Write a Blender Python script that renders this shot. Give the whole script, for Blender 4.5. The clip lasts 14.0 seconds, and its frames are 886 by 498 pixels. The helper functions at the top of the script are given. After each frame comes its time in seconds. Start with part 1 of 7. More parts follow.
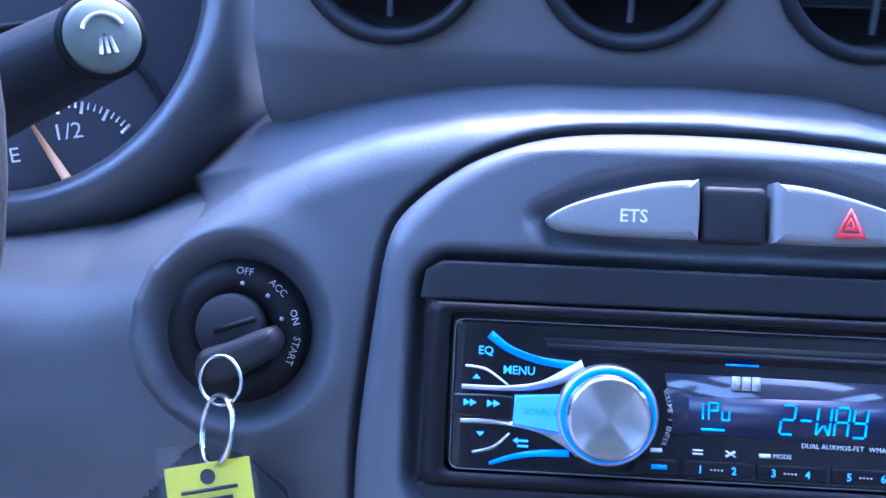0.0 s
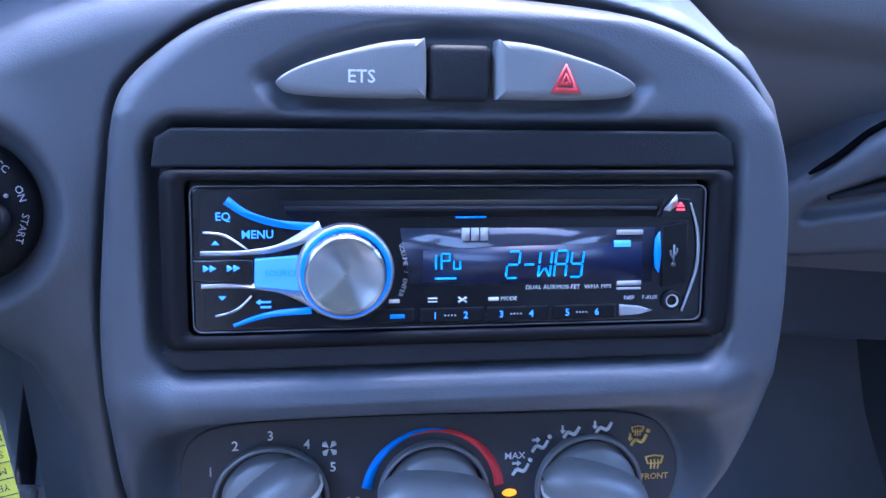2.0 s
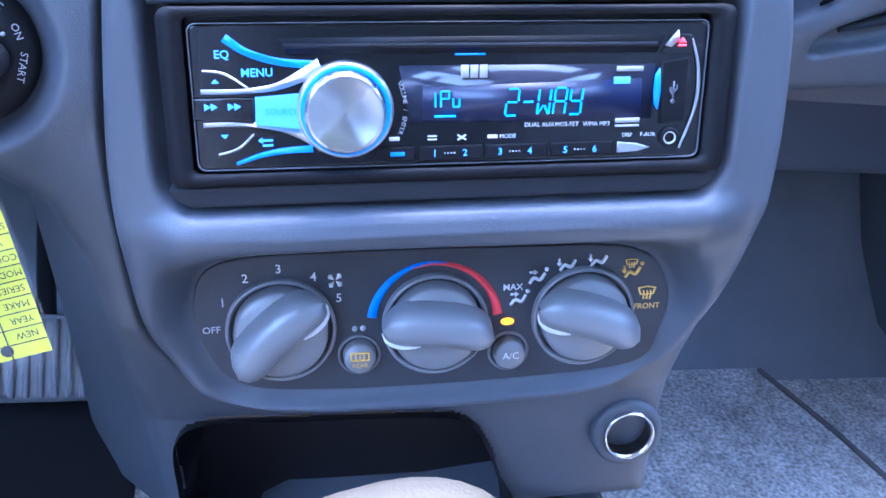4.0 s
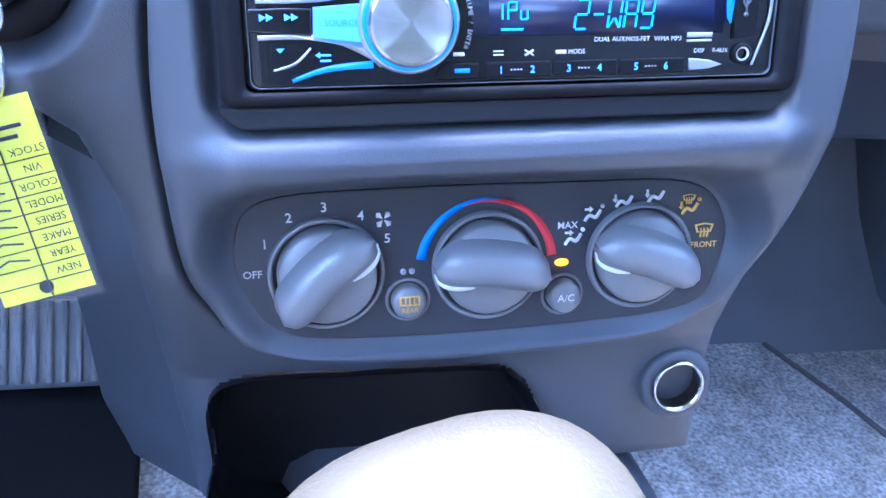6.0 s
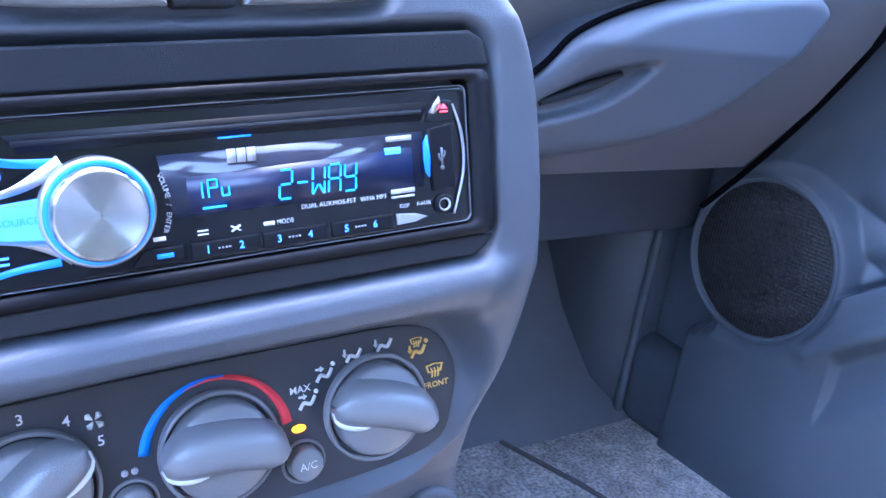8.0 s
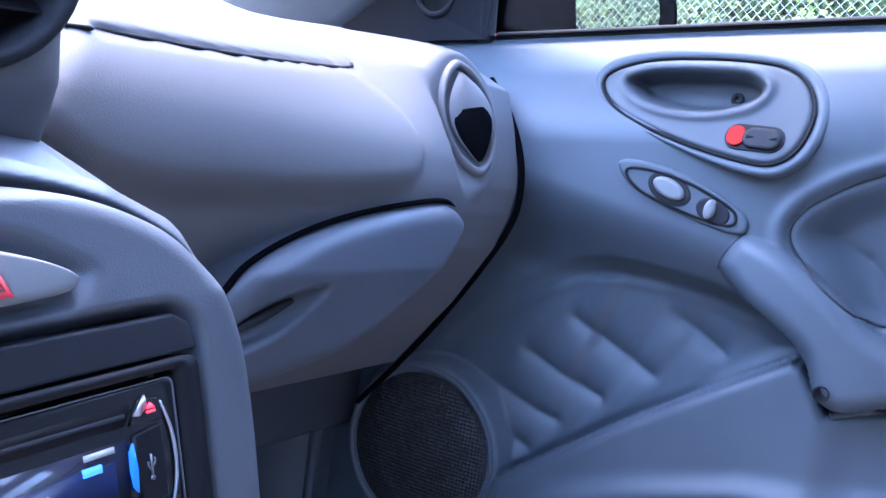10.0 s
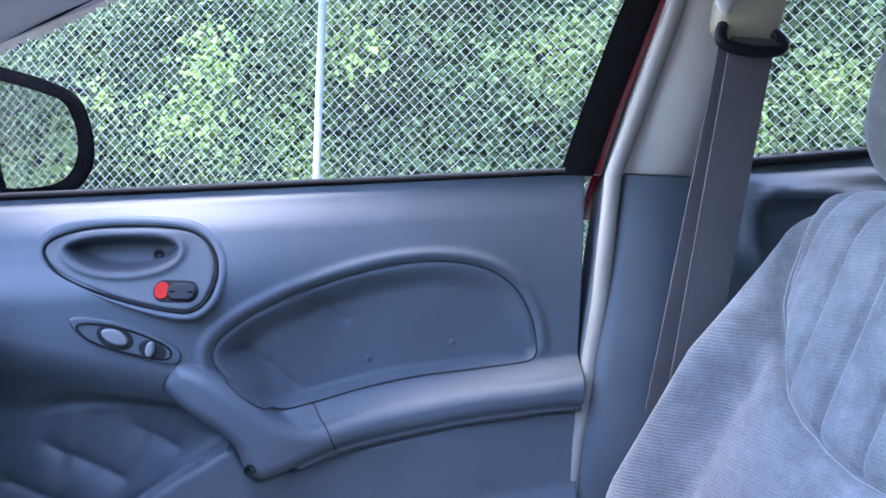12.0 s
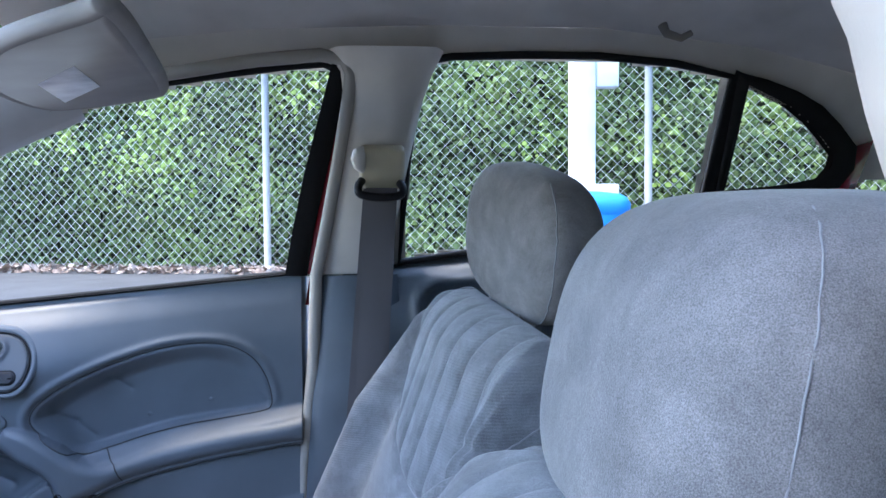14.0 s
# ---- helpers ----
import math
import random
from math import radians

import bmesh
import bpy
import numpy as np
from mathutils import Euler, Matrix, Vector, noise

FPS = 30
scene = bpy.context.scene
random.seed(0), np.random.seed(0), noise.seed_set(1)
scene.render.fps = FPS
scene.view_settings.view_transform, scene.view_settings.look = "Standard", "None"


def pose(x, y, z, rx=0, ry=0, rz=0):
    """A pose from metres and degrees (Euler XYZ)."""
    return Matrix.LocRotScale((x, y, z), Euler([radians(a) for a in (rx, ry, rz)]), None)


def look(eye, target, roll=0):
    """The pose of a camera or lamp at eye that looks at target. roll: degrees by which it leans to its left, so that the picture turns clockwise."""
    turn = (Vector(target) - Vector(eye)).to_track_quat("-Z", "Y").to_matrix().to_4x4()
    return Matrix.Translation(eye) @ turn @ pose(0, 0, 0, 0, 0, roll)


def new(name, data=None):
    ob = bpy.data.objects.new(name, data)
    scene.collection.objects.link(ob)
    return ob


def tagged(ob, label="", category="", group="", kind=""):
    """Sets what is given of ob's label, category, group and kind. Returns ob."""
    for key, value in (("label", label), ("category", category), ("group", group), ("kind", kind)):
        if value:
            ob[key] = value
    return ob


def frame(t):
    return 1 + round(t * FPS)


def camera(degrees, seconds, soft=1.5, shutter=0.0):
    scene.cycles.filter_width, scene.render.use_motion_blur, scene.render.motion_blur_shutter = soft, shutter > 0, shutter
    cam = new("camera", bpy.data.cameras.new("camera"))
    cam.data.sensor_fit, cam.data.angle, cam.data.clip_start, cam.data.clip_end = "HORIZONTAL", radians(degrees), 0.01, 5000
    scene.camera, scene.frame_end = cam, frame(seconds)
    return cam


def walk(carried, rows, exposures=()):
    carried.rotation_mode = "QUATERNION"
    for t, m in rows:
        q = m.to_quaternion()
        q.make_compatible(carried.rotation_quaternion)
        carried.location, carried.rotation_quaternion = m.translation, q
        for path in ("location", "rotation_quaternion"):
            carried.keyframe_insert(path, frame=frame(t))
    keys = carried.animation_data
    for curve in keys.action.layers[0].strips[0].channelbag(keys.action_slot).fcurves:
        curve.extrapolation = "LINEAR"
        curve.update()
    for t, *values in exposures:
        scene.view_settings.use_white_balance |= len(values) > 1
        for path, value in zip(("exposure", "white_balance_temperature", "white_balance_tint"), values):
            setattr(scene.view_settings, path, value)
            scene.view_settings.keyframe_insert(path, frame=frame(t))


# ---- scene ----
# metres; x to the passenger side, y to the front of the car, z up
cam = camera(53.88, 14.0)
PATH = [
    (0.0, (-0.1294, -0.3060, 0.8810), (-0.0876, 0.6709, 0.6718), 8.19),
    (0.5, (-0.1304, -0.3135, 0.8734), (-0.0580, 0.6652, 0.6813), 7.14),
    (1.0, (-0.1147, -0.3022, 0.8879), (0.0399, 0.6680, 0.7015), 6.29),
    (1.5, (-0.1002, -0.3068, 0.8896), (0.1199, 0.6353, 0.6364), 7.40),
    (2.0, (-0.0973, -0.3138, 0.8884), (0.1482, 0.5953, 0.5519), 8.83),
    (2.5, (-0.0975, -0.3171, 0.8913), (0.1498, 0.5617, 0.4833), 9.01),
    (3.0, (-0.0977, -0.3182, 0.8923), (0.1446, 0.5425, 0.4446), 8.70),
    (3.5, (-0.0970, -0.3190, 0.8950), (0.1467, 0.5247, 0.4168), 8.96),
    (4.0, (-0.0963, -0.3191, 0.8926), (0.1486, 0.5070, 0.3850), 9.28),
    (4.2, (-0.0967, -0.3196, 0.8913), (0.1512, 0.4996, 0.3741), 9.40),
    (6.3, (-0.1275, -0.3092, 0.8507), (0.1744, 0.5135, 0.3691), 9.24),
    (6.5, (-0.1259, -0.3120, 0.8533), (0.1995, 0.5158, 0.3962), 8.74),
    (7.0, (-0.1302, -0.3155, 0.8609), (0.2990, 0.4894, 0.4511), 8.52),
    (7.2, (-0.1294, -0.3165, 0.8590), (0.3299, 0.4806, 0.4671), 8.67),
    (9.3, (-0.1107, -0.2390, 0.8833), (0.6410, 0.3940, 0.6980), 8.48),
    (9.5, (-0.1195, -0.2449, 0.8834), (0.6595, 0.3646, 0.7365), 8.34),
    (10.0, (-0.1264, -0.2348, 0.8937), (0.7446, 0.2483, 0.8048), 8.41),
    (10.5, (-0.1385, -0.2428, 0.9108), (0.8084, 0.0767, 0.8746), 8.16),
    (11.0, (-0.1656, -0.2307, 0.9272), (0.8202, -0.0637, 0.9103), 5.63),
    (11.5, (-0.2392, -0.2573, 0.9510), (0.7595, -0.2973, 0.9200), 2.65),
    (12.0, (-0.3408, -0.2707, 1.0558), (0.6517, -0.3845, 1.0105), 2.38),
    (12.5, (-0.4222, -0.3394, 1.0964), (0.5693, -0.4616, 1.0502), 0.64),
    (13.0, (-0.5571, -0.4329, 1.1453), (0.4304, -0.5827, 1.0972), -0.36),
    (13.5, (-0.7132, -0.5496, 1.1910), (0.2763, -0.6899, 1.1560), -0.50),
    (14.0, (-0.8093, -0.6314, 1.2169), (0.1831, -0.7453, 1.1708), -0.42),
]
EXPOSURES = [(0.0, 4.7, 5000, 20), (0.5, 4.45, 4900, 18), (1.0, 4.6, 5100, 20), (1.5, 4.38, 5350, 20), (2.0, 4.42, 5350, 19), (3.0, 5.1, 5250, 19), (4.0, 5.3, 5350, 18), (7.0, 5.45, 5500, 17), (9.5, 5.05, 5850, 21), (10.0, 4.55, 5750, 21), (11.0, 4.07, 5550, 21), (12.0, 3.88, 5850, 19), (12.5, 3.72, 5900, 17), (14.0, 3.50, 6200, 12)]
walk(cam, [(t, look(eye, target, roll)) for t, eye, target, roll in PATH], EXPOSURES)

# ---- light ----
world = bpy.data.worlds.new("world")
scene.world = world
world.use_nodes = True
_wn = world.node_tree.nodes
_sky = _wn.new("ShaderNodeTexSky")
_sky.sky_type = "NISHITA"
_sky.sun_disc = False
SUN_ELEV, SUN_TURN = 66.0, 6.0
_sky.sun_elevation, _sky.sun_rotation = radians(SUN_ELEV), radians(SUN_TURN)
world.node_tree.links.new(_sky.outputs[0], _wn["Background"].inputs[0])
_wn["Background"].inputs[1].default_value = 0.15
sun = new("sun", bpy.data.lights.new("sun", "SUN"))
sun.data.energy, sun.data.angle, sun.data.color = 0.6, radians(25.0), (1.0, 0.88, 0.70)
sun.matrix_world = look((math.sin(radians(SUN_TURN)) * 20, math.cos(radians(SUN_TURN)) * 20, math.tan(radians(SUN_ELEV)) * 20), (0, 0, 0))


# ---- materials ----
def mat(name, color, rough=0.6, metal=0.0, grain=0.0, grain_size=900.0, mottle=0.12, mottle_size=9.0, sheen=0.0, emit=0.0, coat=0.0, spec=0.5, fleck=0.0, fleck_size=400.0):
    """A surface with fine relief (grain) and slow blotches (mottle), both in object space."""
    m = bpy.data.materials.new(name)
    m.use_nodes = True
    nt = m.node_tree
    b = nt.nodes["Principled BSDF"]
    b.inputs["Base Color"].default_value = (*color, 1)
    b.inputs["Roughness"].default_value = rough
    b.inputs["Metallic"].default_value = metal
    b.inputs["Specular IOR Level"].default_value = spec
    b.inputs["Sheen Weight"].default_value = sheen
    b.inputs["Coat Weight"].default_value = coat
    tc = nt.nodes.new("ShaderNodeTexCoord")
    if mottle:
        n = nt.nodes.new("ShaderNodeTexNoise")
        n.inputs["Scale"].default_value, n.inputs["Detail"].default_value = mottle_size, 6
        nt.links.new(tc.outputs["Object"], n.inputs["Vector"])
        r = nt.nodes.new("ShaderNodeValToRGB")
        r.color_ramp.elements[0].position, r.color_ramp.elements[1].position = 0.3, 0.7
        r.color_ramp.elements[0].color = (*[c * (1 - mottle) for c in color], 1)
        r.color_ramp.elements[1].color = (*[min(1, c * (1 + mottle)) for c in color], 1)
        nt.links.new(n.outputs["Fac"], r.inputs["Fac"])
        nt.links.new(r.outputs["Color"], b.inputs["Base Color"])
        if fleck:
            n3, mp, mx = nt.nodes.new("ShaderNodeTexNoise"), nt.nodes.new("ShaderNodeMapRange"), nt.nodes.new("ShaderNodeMix")
            n3.inputs["Scale"].default_value, n3.inputs["Detail"].default_value = fleck_size, 3
            nt.links.new(tc.outputs["Object"], n3.inputs["Vector"])
            mp.inputs["From Min"].default_value, mp.inputs["From Max"].default_value = 0.3, 0.7
            mp.inputs["To Min"].default_value, mp.inputs["To Max"].default_value = 1 - fleck, 1 + fleck
            nt.links.new(n3.outputs["Fac"], mp.inputs["Value"])
            mx.data_type, mx.blend_type = "RGBA", "MULTIPLY"
            mx.inputs["Factor"].default_value = 1.0
            nt.links.new(r.outputs["Color"], mx.inputs["A"])
            nt.links.new(mp.outputs["Result"], mx.inputs["B"])
            nt.links.new(mx.outputs["Result"], b.inputs["Base Color"])
        mr = nt.nodes.new("ShaderNodeMapRange")
        mr.inputs["To Min"].default_value, mr.inputs["To Max"].default_value = max(0.02, rough - 0.07), min(1, rough + 0.07)
        nt.links.new(n.outputs["Fac"], mr.inputs["Value"])
        nt.links.new(mr.outputs["Result"], b.inputs["Roughness"])
    if grain:
        n2 = nt.nodes.new("ShaderNodeTexNoise")
        n2.inputs["Scale"].default_value, n2.inputs["Detail"].default_value = grain_size, 2
        nt.links.new(tc.outputs["Object"], n2.inputs["Vector"])
        bp = nt.nodes.new("ShaderNodeBump")
        bp.inputs["Strength"].default_value, bp.inputs["Distance"].default_value = grain, 0.0006
        nt.links.new(n2.outputs["Fac"], bp.inputs["Height"])
        nt.links.new(bp.outputs["Normal"], b.inputs["Normal"])
    if emit:
        b.inputs["Emission Color"].default_value = (*color, 1)
        b.inputs["Emission Strength"].default_value = emit
    return m


def pane_mat(name, tint=(0.93, 0.96, 0.95), gloss=0.022):
    m = bpy.data.materials.new(name)
    m.use_nodes = True
    nt = m.node_tree
    nt.nodes.remove(nt.nodes["Principled BSDF"])
    t, g, x = nt.nodes.new("ShaderNodeBsdfTransparent"), nt.nodes.new("ShaderNodeBsdfGlossy"), nt.nodes.new("ShaderNodeMixShader")
    t.inputs["Color"].default_value = (*tint, 1)
    g.inputs["Roughness"].default_value = 0.02
    x.inputs[0].default_value = gloss
    nt.links.new(t.outputs[0], x.inputs[1])
    nt.links.new(g.outputs[0], x.inputs[2])
    nt.links.new(x.outputs[0], nt.nodes["Material Output"].inputs["Surface"])
    return m


PAD = mat("dash_pad", (0.114, 0.112, 0.117), 0.55, spec=0.4, grain=0.3, grain_size=1300, mottle=0.10, mottle_size=5)
DASH = mat("dash_plastic", (0.066, 0.074, 0.090), 0.49, spec=0.7, coat=0.05, grain=0.25, grain_size=1500)
DOOR = mat("door_plastic", (0.068, 0.084, 0.102), 0.5, spec=0.55, grain=0.25, grain_size=1500)
HANDLE = mat("handle_plastic", (0.058, 0.066, 0.076), 0.5, spec=0.5, grain=0.25, grain_size=1500)
DARK = mat("dark_plastic", (0.017, 0.018, 0.022), 0.55, spec=0.25, grain=0.3, grain_size=1800)
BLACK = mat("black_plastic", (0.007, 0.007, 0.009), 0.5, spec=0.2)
MATT = mat("matt_black_trim", (0.014, 0.014, 0.017), 0.8, spec=0.2, grain=0.3)
GLOSSY = mat("gloss_black", (0.006, 0.006, 0.008), 0.12, mottle=0.05)
BUTTON = mat("grey_button", (0.19, 0.197, 0.205), 0.6, grain=0.2, grain_size=1800)
KNOB = mat("knob_grey", (0.19, 0.19, 0.2), 0.36, spec=0.8, grain=0.2, grain_size=1500)
EDGE = mat("grey_edge", (0.16, 0.17, 0.19), 0.35, 0.5, mottle=0)
CHROME = mat("chrome", (0.75, 0.76, 0.78), 0.16, 1.0, mottle=0.06, mottle_size=40)
SILVER = mat("silver_paint", (0.5, 0.52, 0.56), 0.3, 0.8, mottle=0.05)
WHITE = mat("white_print", (0.75, 0.75, 0.75), 0.6, mottle=0)


def velour(name, ridge, color):
    """Brushed and crushed pile; ridge is the depth of the fine cross ribs."""
    m = mat(name, color, 0.95, grain=0.9, grain_size=700, fleck=0.36, fleck_size=1300, mottle=0.16, mottle_size=30, sheen=0.25, spec=0.2)
    nt = m.node_tree
    b = nt.nodes["Principled BSDF"]
    b.inputs["Sheen Roughness"].default_value = 0.4
    tc, n1, mp, mx = nt.nodes.new("ShaderNodeTexCoord"), nt.nodes.new("ShaderNodeTexNoise"), nt.nodes.new("ShaderNodeMapRange"), nt.nodes.new("ShaderNodeMix")
    n1.inputs["Scale"].default_value, n1.inputs["Detail"].default_value, n1.inputs["Roughness"].default_value, n1.inputs["Distortion"].default_value = 14, 10, 0.8, 0.6
    mp.inputs["From Min"].default_value, mp.inputs["From Max"].default_value, mp.inputs["To Min"].default_value, mp.inputs["To Max"].default_value = 0.3, 0.7, 0.72, 1.28
    mx.data_type, mx.blend_type = "RGBA", "MULTIPLY"
    mx.inputs["Factor"].default_value = 1.0
    nt.links.new(tc.outputs["Object"], n1.inputs["Vector"])
    nt.links.new(n1.outputs["Fac"], mp.inputs["Value"])
    nt.links.new(b.inputs["Base Color"].links[0].from_socket, mx.inputs["A"])
    nt.links.new(mp.outputs["Result"], mx.inputs["B"])
    nt.links.new(mx.outputs["Result"], b.inputs["Base Color"])
    if ridge:
        wv, ad, bp = nt.nodes.new("ShaderNodeTexWave"), nt.nodes.new("ShaderNodeMath"), next(n for n in nt.nodes if n.type == "BUMP")
        wv.bands_direction = "Z"
        wv.inputs["Scale"].default_value, wv.inputs["Distortion"].default_value, wv.inputs["Detail"].default_value, wv.inputs["Detail Scale"].default_value = 85, 3.0, 2, 0.6
        nt.links.new(tc.outputs["Object"], wv.inputs["Vector"])
        ad.operation = "MULTIPLY_ADD"
        ad.inputs[1].default_value = ridge
        nt.links.new(wv.outputs["Fac"], ad.inputs[0])
        nt.links.new(bp.inputs["Height"].links[0].from_socket, ad.inputs[2])
        nt.links.new(ad.outputs[0], bp.inputs["Height"])
    return m


FABRIC = velour("seat_velour", 0.42, (0.160, 0.165, 0.170))
PLUSH = velour("headrest_velour", 0.0, (0.172, 0.165, 0.160))
HEADLINER = mat("headliner_cloth", (0.58, 0.55, 0.515), 0.95, grain=0.6, grain_size=900, spec=0.2)
TRIM = mat("beige_trim", (0.54, 0.505, 0.455), 0.55, grain=0.2)
SEAM = mat("seam_shade", (0.02, 0.022, 0.026), 0.7, mottle=0)
# sheenless black that stands for shade in gaps and vent openings
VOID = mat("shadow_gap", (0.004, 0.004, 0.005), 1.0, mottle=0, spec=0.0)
RUBBER = mat("rubber_seal", (0.010, 0.010, 0.011), 0.75, spec=0.2)
RED = mat("red_paint", (0.22, 0.008, 0.018), 0.2, coat=1.0, mottle=0.04)
CARPET = mat("carpet", (0.37, 0.36, 0.35), 1.0, grain=1.0, grain_size=350, fleck=0.5, fleck_size=260, mottle=0.3, mottle_size=40)
# binding, darker than the carpet to carry the mat's edge shadow
BINDING = mat("shadowed_binding", (0.10, 0.098, 0.10), 0.9, grain=0.6, grain_size=600)
WEB = mat("belt_webbing", (0.085, 0.078, 0.082), 0.85, grain=0.5, grain_size=600)
LEATHER = mat("shifter_leather", (0.060, 0.057, 0.049), 0.55, spec=0.3, grain=0.6, grain_size=500)
ASPHALT = mat("asphalt", (0.06, 0.06, 0.065), 0.9, grain=0.8, grain_size=120, mottle=0.3, mottle_size=3)
STEEL = mat("galvanised_steel", (0.63, 0.615, 0.565), 0.6, 0.0, mottle=0.1, mottle_size=20)
POST_GREY = mat("post_grey", (0.25, 0.255, 0.26), 0.6, 0.0, mottle=0.1, mottle_size=15)
PANE = pane_mat("window_glass")
MIRROR = mat("mirror_glass", (0.85, 0.87, 0.88), 0.02, 1.0, mottle=0)


# ---- building helpers ----
def mesh_of(name, verts, faces, material, smooth=True):
    me = bpy.data.meshes.new(name)
    me.from_pydata([tuple(map(float, v)) for v in verts], [], faces)
    me.materials.append(material)
    if smooth:
        me.shade_smooth()
    me.update()
    return me


def thing(name, base, label, category, group="", kind=""):
    ob = new(name)
    ob.location = base
    return tagged(ob, label, category, group, kind)


def world_place(ob):
    p = Vector((0, 0, 0))
    while ob is not None:
        p = p + ob.location
        ob = ob.parent
    return p


def part(name, data, material, parent=None, label="", smooth=True):
    """Links (verts, faces) in world places as one mesh object under its parent."""
    verts, faces = data
    v = np.asarray(verts, float)
    base = np.array(world_place(parent)) if parent else np.zeros(3)
    ob = new(name, mesh_of(name, v - base, faces, material, smooth))
    if parent:
        ob.parent = parent
    if label:
        ob["label"] = label
    return ob


def single(name, data, material, label, category, group="", kind="", smooth=True):
    """A thing that is one mesh, its origin at its middle."""
    v = np.asarray(data[0], float)
    c = v.mean(0)
    ob = new(name, mesh_of(name, v - c, data[1], material, smooth))
    ob.location = c
    return tagged(ob, label, category, group, kind)


def sheet(P, mask=None, flip=False, closed=False):
    """Faces over a grid of points P[i, j, 3]."""
    n, m = P.shape[:2]
    faces = []
    for i in range(n - 1):
        for j in range(m if closed else m - 1):
            if mask is not None and not mask[i, j]:
                continue
            k = (j + 1) % m
            q = (i * m + j, (i + 1) * m + j, (i + 1) * m + k, i * m + k)
            faces.append(q[::-1] if flip else q)
    return P.reshape(-1, 3), faces


def join(*datas):
    V, Fs, k = [], [], 0
    for v, f in datas:
        v = np.asarray(v, float)
        V.append(v)
        Fs += [tuple(i + k for i in q) for q in f]
        k += len(v)
    return np.concatenate(V), Fs


def box(c, h, rot=None, bevel=0.0, seg=2):
    bm = bmesh.new()
    bmesh.ops.create_cube(bm, size=2)
    for v in bm.verts:
        v.co = Vector((v.co.x * h[0], v.co.y * h[1], v.co.z * h[2]))
    if bevel:
        bmesh.ops.bevel(bm, geom=bm.edges[:], offset=bevel, segments=seg, affect="EDGES", profile=0.5)
    v = np.array([q.co[:] for q in bm.verts])
    f = [[q.index for q in p.verts] for p in bm.faces]
    bm.free()
    if rot is not None:
        v = v @ np.array(rot).T
    return v + np.array(c), f


def tube(points, r, n=8, closed=False, caps=True):
    """A round bar along points; r may be a list."""
    pts = np.array(points, float)
    k = len(pts)
    rr = np.full(k, r) if np.isscalar(r) else np.array(r)
    d = np.roll(pts, -1, 0) - np.roll(pts, 1, 0)
    if not closed:
        d[0], d[-1] = pts[1] - pts[0], pts[-1] - pts[-2]
    d /= np.linalg.norm(d, axis=1, keepdims=True) + 1e-12
    up = np.array([0.0, 0, 1]) if abs(d[0][2]) < 0.9 else np.array([0.0, 1, 0])
    V = []
    for i in range(k):
        a = up - d[i] * (up @ d[i])
        a /= np.linalg.norm(a) + 1e-12
        up = a
        b = np.cross(d[i], a)
        for j in range(n):
            w = 2 * math.pi * j / n
            V.append(pts[i] + rr[i] * (math.cos(w) * a + math.sin(w) * b))
    F = []
    for i in range(k if closed else k - 1):
        for j in range(n):
            i2, j2 = (i + 1) % k, (j + 1) % n
            F.append((i * n + j, i2 * n + j, i2 * n + j2, i * n + j2))
    if caps and not closed:
        F.append(tuple(range(n))[::-1])
        F.append(tuple((k - 1) * n + j for j in range(n)))
    return np.array(V), F


def lathe(profile, n=48, center=(0, 0, 0), axes=None):
    """Turns (radius, height) pairs round the third of the axes."""
    A = np.eye(3) if axes is None else np.array(axes)
    w = np.linspace(0, 2 * math.pi, n, endpoint=False)
    P = np.array([[r * math.cos(a) * A[0] + r * math.sin(a) * A[1] + h * A[2] for a in w] for r, h in profile]) + np.array(center)
    return sheet(P, closed=True, flip=True)


def plate(outline, h0, h1, round_by=0.0, to_world=None, steps=3, dome=0.0):
    """A solid plate over a closed outline (k, 2), from height h0 to h1, with a rounded upper edge."""
    o = np.array(outline, float)
    area = 0.5 * np.sum(o[:, 0] * np.roll(o[:, 1], -1) - np.roll(o[:, 0], -1) * o[:, 1])
    if area < 0:
        o = o[::-1]
    t = np.roll(o, -1, 0) - np.roll(o, 1, 0)
    t /= np.linalg.norm(t, axis=1, keepdims=True) + 1e-12
    nrm = np.stack([t[:, 1], -t[:, 0]], 1)
    rings = [(o, h0)]
    if round_by:
        for k in range(steps + 1):
            a = math.pi / 2 * k / steps
            rings.append((o - nrm * round_by * (1 - math.cos(a)), h1 - round_by * (1 - math.sin(a))))
    else:
        rings.append((o, h1))
    if round_by:
        top, mid = rings[-1][0], rings[-1][0].mean(0)
        for k in (0.97, 0.7, 0.35):
            rings.append((mid + (top - mid) * k, h1 + dome * (1 - k * k)))
    P = np.array([[(x, y, h) for x, y in q] for q, h in rings])
    V, F = sheet(P, closed=True, flip=True)
    n = len(o)
    F.append(tuple((len(rings) - 1) * n + j for j in range(n)))
    return (to_world(V) if to_world else V), F


